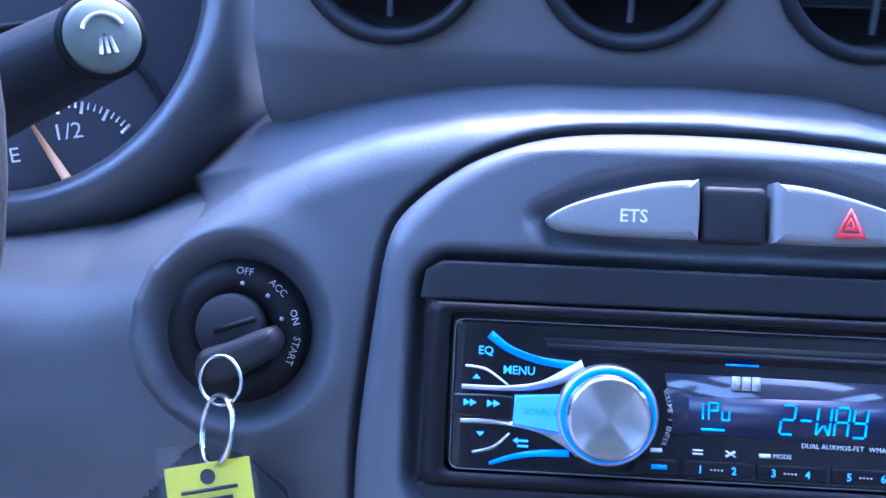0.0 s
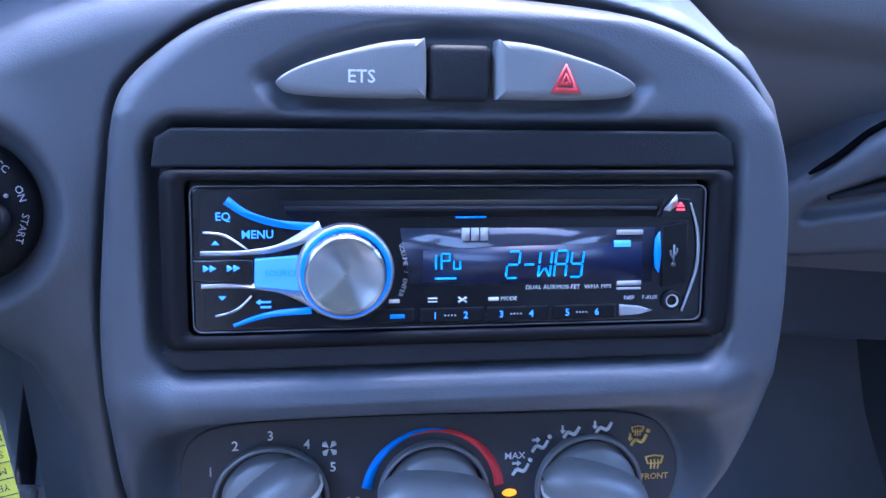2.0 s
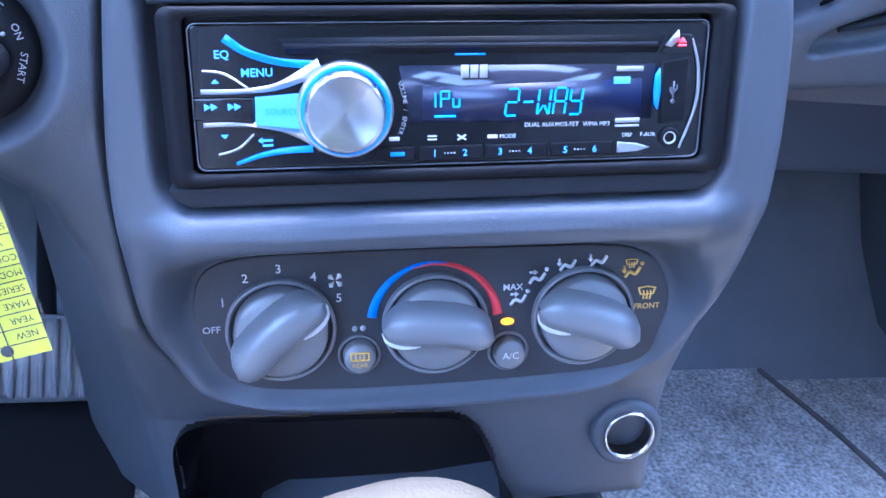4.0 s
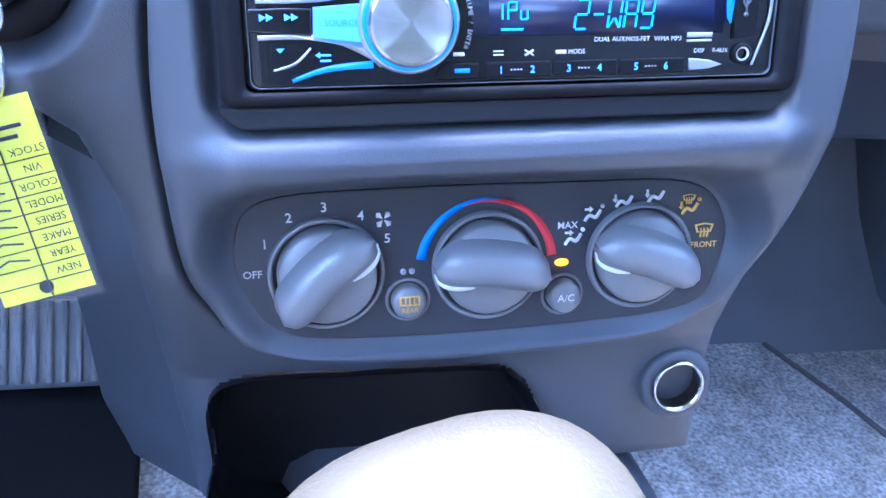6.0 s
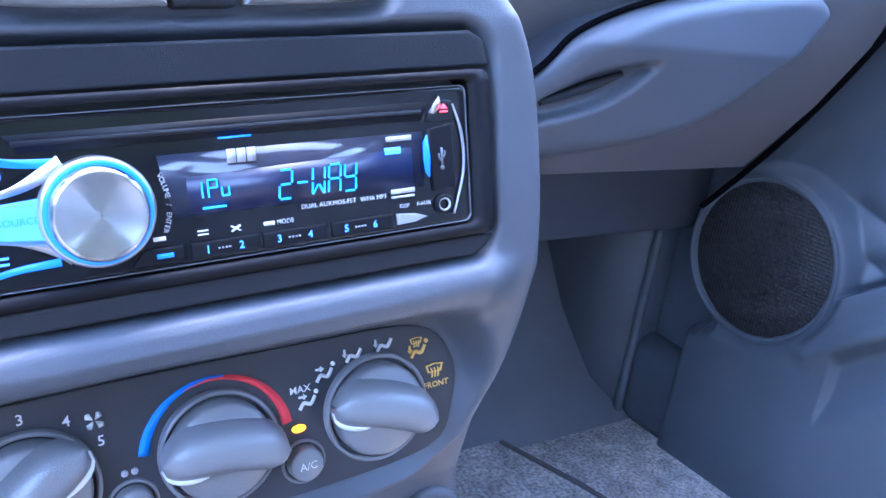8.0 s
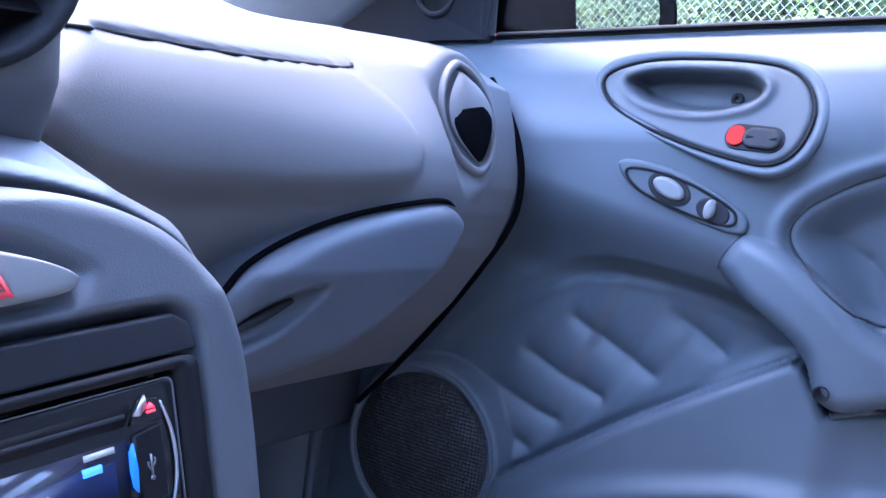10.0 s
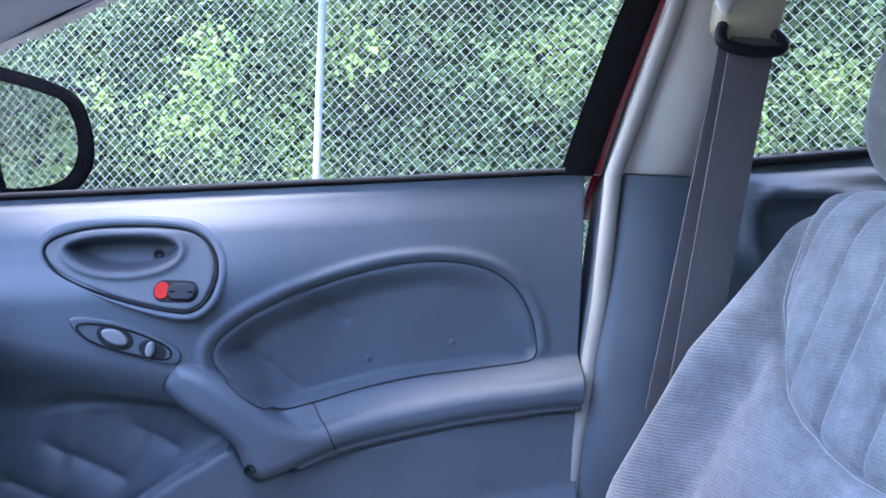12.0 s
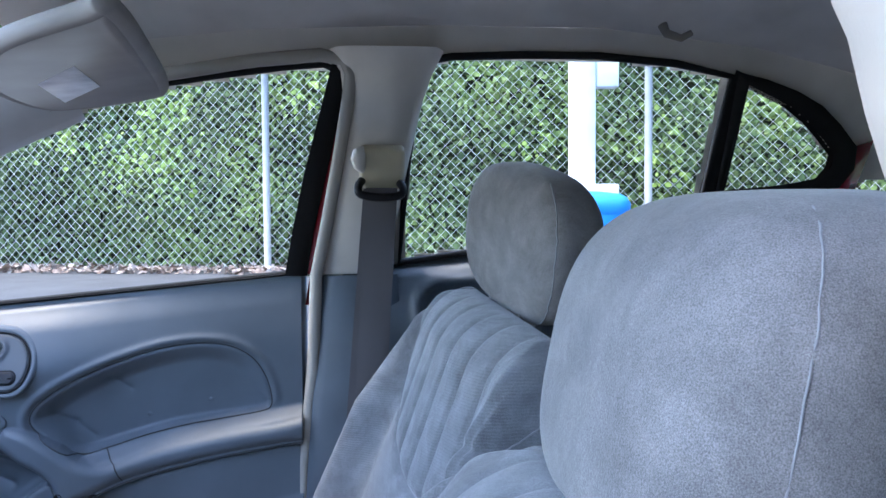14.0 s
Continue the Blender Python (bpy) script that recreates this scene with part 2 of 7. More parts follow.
def pillow(outline, h0, h1, edge, dome=0.0, to_world=None, steps=5):
    """A cap with softly rounded edges over a star-shaped outline."""
    o = np.array(outline, float)
    if np.sum(o[:, 0] * np.roll(o[:, 1], -1) - np.roll(o[:, 0], -1) * o[:, 1]) < 0:
        o = o[::-1]
    mid, half = (o.max(0) + o.min(0)) / 2, (o.max(0) - o.min(0)) / 2
    rings = [(1.0, h0)]
    for k in range(steps + 1):
        a = math.pi / 2 * k / steps
        rings.append((1 - edge * (1 - math.cos(a)) / half, h1 - edge * (1 - math.sin(a))))
    last = rings[-1][0]
    for k in (0.92, 0.8, 0.65, 0.45, 0.25, 0.06):
        rings.append((last * k, h1 + dome * (1 - k * k)))
    P = np.array([[(*(mid + (p - mid) * q), h) for p in o] for q, h in rings])
    V, F = sheet(P, closed=True, flip=True)
    n = len(o)
    F.append(tuple((len(rings) - 1) * n + j for j in range(n)))
    V = P.reshape(-1, 3)
    return (to_world(V) if to_world else V), F


def smooth_curve(pts, n=64, closed=True):
    """A Catmull-Rom curve through points."""
    p = np.array(pts, float)
    k = len(p)
    out = []
    m = k if closed else k - 1
    per = max(2, n // m)
    for i in range(m):
        if closed:
            a, b, c, d = p[i - 1], p[i], p[(i + 1) % k], p[(i + 2) % k]
        else:
            a, b, c, d = p[max(i - 1, 0)], p[i], p[i + 1], p[min(i + 2, k - 1)]
        for j in range(per):
            t = j / per
            out.append(0.5 * (2 * b + (c - a) * t + (2 * a - 5 * b + 4 * c - d) * t * t + (3 * b - a - 3 * c + d) * t ** 3))
    if not closed:
        out.append(p[-1])
    return np.array(out)


def sd_box(u, v, cu, cv, hu, hv, r):
    """Distance to a rounded rectangle, minus inside."""
    a, b = np.abs(u - cu) - hu + r, np.abs(v - cv) - hv + r
    return np.hypot(np.maximum(a, 0), np.maximum(b, 0)) + np.minimum(np.maximum(a, b), 0) - r


def sd_poly(u, v, poly):
    """Distance to a closed outline, minus inside."""
    p = np.array(poly, float)
    d = np.full(u.shape, 1e9)
    ins = np.zeros(u.shape, bool)
    for i in range(len(p)):
        a, b = p[i - 1], p[i]
        e = b - a
        L = e @ e + 1e-18
        t = np.clip(((u - a[0]) * e[0] + (v - a[1]) * e[1]) / L, 0, 1)
        d = np.minimum(d, np.hypot(u - a[0] - t * e[0], v - a[1] - t * e[1]))
        if a[1] != b[1]:
            c = ((a[1] > v) != (b[1] > v)) & (u < e[0] * (v - a[1]) / e[1] + a[0])
            ins ^= c
    return np.where(ins, -d, d)


def sd_line(u, v, pts):
    """Distance to an open line."""
    p = np.array(pts, float)
    d = np.full(u.shape, 1e9)
    for a, b in zip(p[:-1], p[1:]):
        e = b - a
        t = np.clip(((u - a[0]) * e[0] + (v - a[1]) * e[1]) / (e @ e + 1e-18), 0, 1)
        d = np.minimum(d, np.hypot(u - a[0] - t * e[0], v - a[1] - t * e[1]))
    return d


def ease(x, a, b):
    t = np.clip((x - a) / (b - a), 0, 1)
    return t * t * (3 - 2 * t)


def text_data(body, size, place, right, up, align="CENTER", bold=0.0, depth=0.0):
    """Flat letters of the built-in font as (verts, faces), lying in the plane of right and up."""
    cu = bpy.data.curves.new("letters", "FONT")
    cu.body, cu.size, cu.align_x, cu.align_y, cu.offset, cu.resolution_u = body, size, align, "CENTER", bold, 2
    ob = bpy.data.objects.new("letters", cu)
    scene.collection.objects.link(ob)
    dg = bpy.context.evaluated_depsgraph_get()
    me = bpy.data.meshes.new_from_object(ob.evaluated_get(dg))
    v = np.array([q.co[:] for q in me.vertices]).reshape(-1, 3)
    f = [tuple(p.vertices) for p in me.polygons]
    bpy.data.objects.remove(ob)
    bpy.data.curves.remove(cu)
    bpy.data.meshes.remove(me)
    r, u = np.array(right, float), np.array(up, float)
    return np.array(place) + v[:, :1] * r + v[:, 1:2] * u, f

# ---- the centre stack, in its own plane: u right, v up, d out of the face ----
RU, UP, NN = np.array([0.99276, -0.06056, 0.10374]), np.array([-0.08719, 0.23068, 0.96912]), np.array([-0.08262, -0.97114, 0.22372])
STACK = np.array([-0.01390, -0.02623, 0.77992])
TURN = np.array([[0.97308, -0.19846, -0.11717], [0.15619, 0.94172, -0.29795], [0.16947, 0.27163, 0.94736]])


def turn_in(ob):
    """Turns a finished thing, built square to the car, into the stack's cant."""
    M = np.eye(4)
    M[:3, :3] = TURN
    M[:3, 3] = STACK + TURN @ (np.array(ob.location) - np.array([0, 0, 0.78]))
    ob.matrix_basis = Matrix(M.tolist())
    return ob


def S(V):
    V = np.asarray(V, float)
    return STACK + V[..., :1] * RU + V[..., 1:2] * UP + V[..., 2:3] * NN


BEZEL = smooth_curve([(-0.121, 0.0365), (-0.120, 0.044), (-0.116, 0.058), (-0.1045, 0.0703), (-0.085, 0.083), (-0.0555, 0.0917), (-0.0054, 0.0936), (0.046, 0.0904),
                      (0.077, 0.0842), (0.103, 0.072), (0.119, 0.056), (0.1265, 0.04), (0.1305, 0.02), (0.1325, -0.011), (0.132, -0.04), (0.127, -0.085), (0.117, -0.116), (0.098, -0.136), (0.05, -0.146),
                      (-0.05, -0.146), (-0.101, -0.136), (-0.1177, -0.1147), (-0.1247, -0.0946), (-0.1265, -0.06), (-0.127, -0.026), (-0.124, 0.01)], 104)
HOUSE = [(-0.188, -0.028), (-0.203, -0.018), (-0.213, -0.005), (-0.2175, 0.009), (-0.2165, 0.026), (-0.210, 0.0405), (-0.196, 0.055), (-0.1755, 0.0715), (-0.149, 0.0845), (-0.1248, 0.0935), (-0.095, 0.1005), (-0.065, 0.1042), (-0.0036, 0.1063), (0.0489, 0.1043),
         (0.0917, 0.0923), (0.117, 0.0785), (0.137, 0.06), (0.1465, 0.04), (0.1500, 0.0217), (0.1515, -0.0217), (0.1508, -0.0547), (0.1425, -0.0915), (0.131, -0.141), (0.1265, -0.18), (0.1265, -0.24),
         (-0.135, -0.24), (-0.138, -0.20), (-0.1425, -0.155), (-0.145, -0.105), (-0.148, -0.072), (-0.158, -0.045), (-0.172, -0.034)]
CLIMATE = smooth_curve([(-0.1075, -0.0925), (-0.096, -0.0735), (-0.046, -0.0705), (0.0276, -0.0715), (0.087, -0.0745), (0.105, -0.0925), (0.1035, -0.1145), (0.0906, -0.133), (0.029, -0.1375), (-0.048, -0.137), (-0.087, -0.1325), (-0.1027, -0.1169)], 60)
CD = -0.036
CUBBY = smooth_curve([(-0.118, -0.164), (-0.06, -0.163), (0.0, -0.166), (0.016, -0.171), (0.026, -0.184), (0.033, -0.205), (0.038, -0.26), (-0.118, -0.26), (-0.124, -0.20)], 63)


def bezel_height(u, v):
    """Height of the stack's moulding over its plane."""
    d = np.interp(v, [-0.24, -0.165, -0.154, -0.148, -0.142, -0.136, -0.071, -0.064, -0.058, -0.052, -0.047, -0.041, 0.045, 0.085, 0.1], [-0.075, -0.062, -0.040, -0.026, -0.022, -0.026, -0.014, -0.002, 0.005, 0.008, 0.007, 0.003, 0.004, 0.001, -0.006])
    side = np.interp(v, [-0.24, -0.16, -0.10, -0.05, 0.05, 0.1], [-0.075, -0.052, -0.022, -0.002, 0.004, -0.006])
    d = d + (side - d) * ease(np.abs(u), 0.098, 0.124)
    clim = sd_poly(u, v, CLIMATE)
    d = d + (CD - d) * ease(-clim, -0.014, 0.002)
    rad = sd_box(u, v, -0.0005, 0.0035, 0.1065, 0.0432, 0.012)
    d = d + (-0.008 - d) * ease(-rad, -0.005, 0.003)
    but = sd_poly(u, v, BUTTON_POCKET)
    d = d - 0.006 * ease(-but, -0.007, 0.001)
    return d


BUTTON_POCKET = [(-0.066, 0.062), (-0.05, 0.071), (-0.03, 0.076), (-0.012, 0.0775), (0.012, 0.0775), (0.03, 0.076), (0.05, 0.071), (0.066, 0.062), (0.06, 0.055), (0.012, 0.053), (-0.012, 0.053), (-0.06, 0.055)]


def build_stack():
    st = thing("centre_console_stack", (0, 0, 0.55), "dark blue-grey plastic centre stack with rounded hood, canted to the driver", "dashboard")
    # hood
    step = 0.0015
    us, vs = np.arange(-0.336, 0.175, step), np.arange(-0.235, 0.155, step)
    U, V = np.meshgrid(us, vs, indexing="ij")
    sd = sd_poly(U, V, HOUSE)
    bz = sd_poly(U, V, BEZEL)
    out = np.interp(V, [-0.24, -0.16, -0.1, 0.0, 0.1], [-0.075, -0.06, -0.03, -0.008, -0.006]) - 0.55 * np.clip(U - 0.118, 0, 1)
    d = out - 0.008 * ease(0.004 - bz, 0, 0.0045)
    ign = np.hypot(U + 0.174, V - 0.016)
    d = d + 0.002 * ease(0.048 - ign, -0.004, 0.012) - 0.013 * ease(0.038 - ign, 0.0, 0.012)
    R = 0.02
    s = np.clip(-sd / R, 0, 1)
    d = d - R * (1 - np.sqrt(np.clip(1 - (1 - s) ** 2, 0, 1)))
    top = np.clip((V - 0.02) / 0.06, 0, 1)
    d = np.where(sd > 0, d - sd * (6 - 3.9 * top), d)
    mask = ((d > -0.2) & (bz > -0.006) & (sd_poly(U, V, CUBBY) > 0))[:-1, :-1]
    part("hood", sheet(S(np.stack([U, V, d], -1)), mask), DASH, st, "rounded hood of the stack")
    # panel left of the hood: upright face rolling back into a shelf under the dials
    U, V = np.meshgrid(np.arange(-0.66, -0.12, 0.002), np.arange(-0.075, 0.118, 0.0015), indexing="ij")
    v0 = np.interp(U, [-0.66, -0.30, -0.25, -0.205, -0.15], [-0.012, -0.008, -0.002, 0.016, 0.058])
    t = np.clip((V - v0) / 0.055, 0, 1)
    d = -0.040 - 0.055 * (1 - np.sqrt(np.clip(1 - t * t, 0.02, 1))) - 2.2 * np.clip(V - v0 - 0.055, 0, 1) - 0.012 * ease(-V, 0.02, 0.08)
    keep = (V > np.interp(U, [-0.66, -0.23, -0.20, -0.15], [-0.075, -0.070, -0.035, 0.0]))[:-1, :-1]
    part("column_panel", sheet(S(np.stack([U, V, d], -1)), keep), DASH, st, "rounded panel beside the steering column")
    V = np.linspace(-0.24, -0.06, 30)
    a = np.stack([np.interp(V, [-0.24, -0.20, -0.155, -0.105, -0.06], [-0.126, -0.1305, -0.135, -0.1385, -0.144]), V, np.interp(V, [-0.24, -0.16, -0.10, -0.06], [-0.085, -0.070, -0.040, -0.032])], 1)
    b = np.stack([np.interp(V, [-0.26, -0.235, -0.205, -0.17, -0.14, -0.06], [-0.178, -0.185, -0.197, -0.200, -0.204, -0.215]), V * 1.12, np.full(30, -0.19)], 1)
    part("driver_side_panel", sheet(S(np.stack([a + (b - a) * k for k in np.linspace(0, 1, 8)], 1)), flip=True), DASH, st, "flared side of the stack in the driver footwell")
    # bezel, laid in rings round its own outline
    o = smooth_curve(BEZEL, 312)
    mid = np.array([0.002, -0.028])
    k = np.concatenate([np.linspace(0.02, 0.96, 120), np.linspace(0.963, 1.0, 14)])
    P = mid + (o - mid)[None] * k[:, None, None]
    U, V = P[..., 0], P[..., 1]
    rim = np.clip((1 - k) * 0.11 / 0.006, 0, 1)[:, None]
    d = bezel_height(U, V) - 0.006 * (1 - np.sqrt(1 - (1 - rim) ** 2))
    part("bezel", sheet(S(np.stack([U, V, d], -1)), closed=True), DASH, st, "smooth bezel round the radio")
    return st


stack = build_stack()


# ---- the passenger side of the dashboard ----
DS = [0, 0.14, 0.26, 0.36, 0.44, 0.52, 0.60, 0.68, 0.76, 0.84, 0.92, 1.0]
DY = [0.66, 0.46, 0.31, 0.235, 0.180, 0.138, 0.112, 0.102, 0.104, 0.115, 0.152, 0.215]
DZ = [1.0, 1.01, 1.005, 0.99, 0.97, 0.945, 0.915, 0.885, 0.862, 0.83, 0.77, 0.690]
DX = [0.66, 0.64, 0.615, 0.607, 0.603, 0.601, 0.600, 0.599, 0.599, 0.600, 0.603, 0.606]


VENT_C, VENT_N = np.array([0.519, 0.117, 0.940]), np.array([-0.42, -0.86, 0.26])


def build_dash():
    da = thing("dashboard", (0.3, 0.3, 0.7), "dark blue-grey soft plastic dashboard with sunlit top on the passenger side", "dashboard")
    a, ss = np.linspace(0, 1, 200), np.linspace(0, 1, 150)
    A, T = np.meshgrid(a, ss, indexing="ij")
    k = np.ones(11) / 11
    sm = lambda q: np.convolve(np.pad(np.interp(np.linspace(0, 1, 150), DS, q), 5, mode="edge"), k, mode="valid")
    y, z, xe = sm(DY)[None] + 0 * A, sm(DZ)[None] + 0 * A, sm(DX)[None] + 0 * A
    X = 0.0 + (xe - 0.0) * A
    edge = xe - X
    R = 0.022
    q = np.clip(edge / R, 0, 1)
    y = y + R * (1 - np.sqrt(np.clip(1 - (1 - q) ** 2, 0, 1)))
    # steeper face round the outer vent
    end_y = np.interp(z, [0.690, 0.77, 0.83, 0.862, 0.885, 0.903, 0.94, 0.974, 0.992, 1.006], [0.215, 0.152, 0.115, 0.104, 0.101, 0.103, 0.113, 0.126, 0.165, 0.26])
    y = y + (np.minimum(end_y, y) - y) * ease(X, 0.42, 0.54)
    # the swollen pad in front of the passenger
    sd = sd_poly(X, z, smooth_curve([(0.10, 0.90), (0.18, 0.985), (0.28, 1.03), (0.35, 0.99), (0.388, 0.962), (0.418, 0.945), (0.434, 0.925), (0.438, 0.905), (0.428, 0.885), (0.40, 0.873), (0.3, 0.862), (0.15, 0.86)], 60))
    y = y - 0.012 * ease(-sd, -0.006, 0.02)
    # flat seat of the outer vent
    flat_y = VENT_C[1] - ((X - VENT_C[0]) * VENT_N[0] + (z - VENT_C[2]) * VENT_N[2]) / VENT_N[1] + 0.003
    y = y + (flat_y - y) * ease(1.55 - np.hypot((X - VENT_C[0]) / 0.026, (z - VENT_C[2]) / 0.046), 0.0, 0.45)
    # lid seam on the top
    ln = sd_line(X, z + 0.0 * X, [(0.15, 0.935), (0.24, 0.941), (0.313, 0.948), (0.418, 0.960), (0.426, 0.966)])
    y = y + 0.004 * np.exp(-(ln / 0.0022) ** 2)
    P = np.stack([X, y, z], -1)
    part("upper_pad", sheet(P), PAD, da, "grey-taupe grained dashboard pad")
    seam = []
    for u, v in smooth_curve([(0.13, 0.933), (0.15, 0.935), (0.24, 0.941), (0.313, 0.948), (0.40, 0.958), (0.423, 0.964)], 40, closed=False):
        i, j = np.unravel_index(np.argmin((X - u) ** 2 + (z + 0.0 * X - v) ** 2), X.shape)
        seam.append((u, P[i, j, 1] - 0.0002, v))
    part("lid_seam", tube(seam, 0.0013, 6), RUBBER, da, "dark airbag lid seam")
    # driver side top, behind the vents and dials
    a2 = np.linspace(0, 1, 60)
    A2, T2 = np.meshgrid(a2, np.linspace(0, 0.40, 40), indexing="ij")
    y2, z2 = np.interp(T2, DS, DY), np.interp(T2, DS, DZ)
    part("driver_top", sheet(np.stack([-0.68 + 0.70 * A2, y2 + 0.03, z2], -1)), PAD, da)
    part("core", box((0.005, 0.475, 0.775), (0.69, 0.185, 0.175), bevel=0.01), DASH, da, "dark inner body of the dashboard")
    # glove box lid
    out = smooth_curve([(0.19, 0.768), (0.23, 0.802), (0.253, 0.823), (0.298, 0.8415), (0.355, 0.855), (0.425, 0.865), (0.471, 0.868), (0.496, 0.859), (0.497, 0.845), (0.473, 0.820), (0.433, 0.790), (0.400, 0.768), (0.364, 0.754), (0.308, 0.745), (0.248, 0.738), (0.19, 0.732)], 96)
    us, vs = np.arange(0.19, 0.515, 0.0026), np.arange(0.708, 0.872, 0.0026)
    U, V = np.meshgrid(us, vs, indexing="ij")
    sd = sd_poly(U, V, out)
    R = 0.014
    q = np.clip(-sd / R, 0, 1)
    h = 0.046 - 0.30 * np.clip(0.82 - V, 0, 1) - 0.10 * np.clip(V - 0.82, 0, 1) - R * (1 - np.sqrt(np.clip(1 - (1 - q) ** 2, 0, 1)))
    h = np.where(sd > 0, h - sd * 8, h)
    hand = sd_poly(U, V, smooth_curve([(0.225, 0.776), (0.240, 0.786), (0.270, 0.801), (0.300, 0.808), (0.320, 0.809), (0.316, 0.802), (0.294, 0.784), (0.265, 0.773), (0.243, 0.768), (0.225, 0.764)], 40))
    h = h - 0.012 * ease(-hand, -0.002, 0.004)
    mask = (sd < 0.006)[:-1, :-1]
    lid = part("glove_box_lid", sheet(np.stack([U, 0.133 - h, V], -1), mask), DASH, da, "dark plastic glove box lid with recessed latch")
    part("latch", tube([(0.240, 0.1085, 0.779), (0.272, 0.105, 0.790), (0.300, 0.103, 0.800)], [0.002, 0.004, 0.002], 10), DARK, lid, "dark latch paddle")
    # black tube over the lid, standing for the shade in its gap
    gap = np.array([(x, 0.100, z + 0.002) for x, z in out[4:40]])
    part("lid_gap", tube(gap, [0.001] + [0.0020] * (len(gap) - 4) + [0.0016, 0.001, 0.0005], 8), VOID, da, "black strip standing for the shade in the gap over the lid")
    # black tube painting the shade between the end of the dashboard and the door
    end = smooth_curve([(0.612, 0.150, 0.985), (0.607, 0.124, 0.955), (0.605, 0.106, 0.920), (0.604, 0.099, 0.886), (0.604, 0.103, 0.855), (0.606, 0.124, 0.815), (0.612, 0.166, 0.752), (0.620, 0.215, 0.690), (0.63, 0.26, 0.64)], 64, closed=False)
    part("door_joint", tube(end, 0.0032, 8), VOID, da, "black strip standing for the shade between dashboard and door")
    return da


dash = build_dash()


# ---- outer air vent ----
def build_side_vent():
    ve = thing("side_air_vent", (0.51, 0.1, 0.94), "dark eye-shaped swivelling air vent at the end of the dashboard", "air vent")
    n = VENT_N / np.linalg.norm(VENT_N)
    up = np.array([-0.20, 0.14, 0.97])
    up -= n * (up @ n)
    up /= np.linalg.norm(up)
    r = np.cross(up, n)
    c = VENT_C + 0.001 * n
    to = lambda V: c + V[:, :1] * r + V[:, 1:2] * up + V[:, 2:3] * n
    o = lambda k: [(0.0235 * k * math.copysign(abs(math.cos(a)) ** 1.25, math.cos(a)), 0.0415 * k * math.sin(a)) for a in np.linspace(0, 2 * math.pi, 48, endpoint=False)]
    rings = [(1.26, -0.014), (1.21, -0.002), (1.15, 0.0014), (1.08, 0.002), (1.03, 0.001), (1.0, -0.003), (0.98, -0.025)]
    P = np.array([to(np.array([(a, b_, h) for a, b_ in o(k)])) for k, h in rings])
    part("rim", sheet(P, closed=True, flip=True), PAD, ve)
    # black end sheet in place of the throat's shaded depth
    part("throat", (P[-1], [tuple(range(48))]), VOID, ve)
    T, Q = np.meshgrid(np.linspace(-1, 1, 25), np.linspace(-1, 1, 17), indexing="ij")
    half = 0.0228 * np.maximum(1 - np.abs(T) ** 2.0, 0.0)
    V = np.stack([half * Q, 0.0395 * T, 0.010 * np.sqrt(np.clip(1 - T * T, 0, 1)) * (1 - 0.55 * Q * Q) - 0.001], -1)
    part("swivel_ball", sheet(to(V.reshape(-1, 3)).reshape(25, 17, 3), flip=True), PAD, ve, "grey swivelling vent ball")
    # black sheet over the ball paints the shade of its opening
    T, Q = np.meshgrid(np.linspace(-0.96, 0.16, 15), np.linspace(-0.93, 0.80, 11), indexing="ij")
    half = 0.0228 * (1 - np.abs(T) ** 2.0) * np.interp(T, [-1, -0.1, 0.16], [1, 1, 0.8])
    V = np.stack([half * Q, 0.0395 * T, 0.010 * np.sqrt(1 - T * T) * (1 - 0.55 * Q * Q) - 0.0002], -1)
    part("opening", sheet(to(V.reshape(-1, 3)).reshape(15, 11, 3), flip=True), VOID, ve, "black sheet on the ball, standing for the shaded opening")


build_side_vent()

# ---- the passenger door: y along, z up, x = inner face ----
def sill_z(y):
    return 1.0555 - 0.0905 * y


INSET = smooth_curve([(-0.132, 0.886), (-0.139, 0.903), (-0.156, 0.919), (-0.182, 0.936), (-0.220, 0.954), (-0.277, 0.975), (-0.331, 0.989), (-0.380, 0.995), (-0.424, 0.992), (-0.455, 0.982), (-0.481, 0.962), (-0.499, 0.932), (-0.507, 0.901), (-0.506, 0.884), (-0.492, 0.876),
                      (-0.430, 0.867), (-0.368, 0.859), (-0.307, 0.847), (-0.243, 0.830), (-0.205, 0.823), (-0.170, 0.841), (-0.140, 0.868)], 110)
HANDLE_OUT = smooth_curve([(0.056, 0.994), (0.046, 1.018), (0.003, 1.031), (-0.077, 1.034), (-0.121, 1.024), (-0.144, 0.995), (-0.143, 0.957), (-0.125, 0.931), (-0.097, 0.926), (-0.043, 0.938), (0.022, 0.962)], 66)
HANDLE_IN = smooth_curve([(0.047, 0.991), (0.038, 1.008), (-0.004, 1.021), (-0.079, 1.024), (-0.115, 1.015), (-0.133, 0.989), (-0.131, 0.957), (-0.116, 0.938), (-0.090, 0.936), (-0.030, 0.948), (0.024, 0.968)], 66)
RIB_FIELD = smooth_curve([(0.215, 0.672), (0.198, 0.693), (0.165, 0.732), (0.115, 0.779), (0.070, 0.808), (0.038, 0.821), (-0.003, 0.825), (-0.059, 0.821), (-0.104, 0.811), (-0.138, 0.797), (-0.152, 0.786), (-0.090, 0.738), (-0.014, 0.686), (0.050, 0.638), (0.105, 0.596), (0.15, 0.60), (0.19, 0.635)], 85)
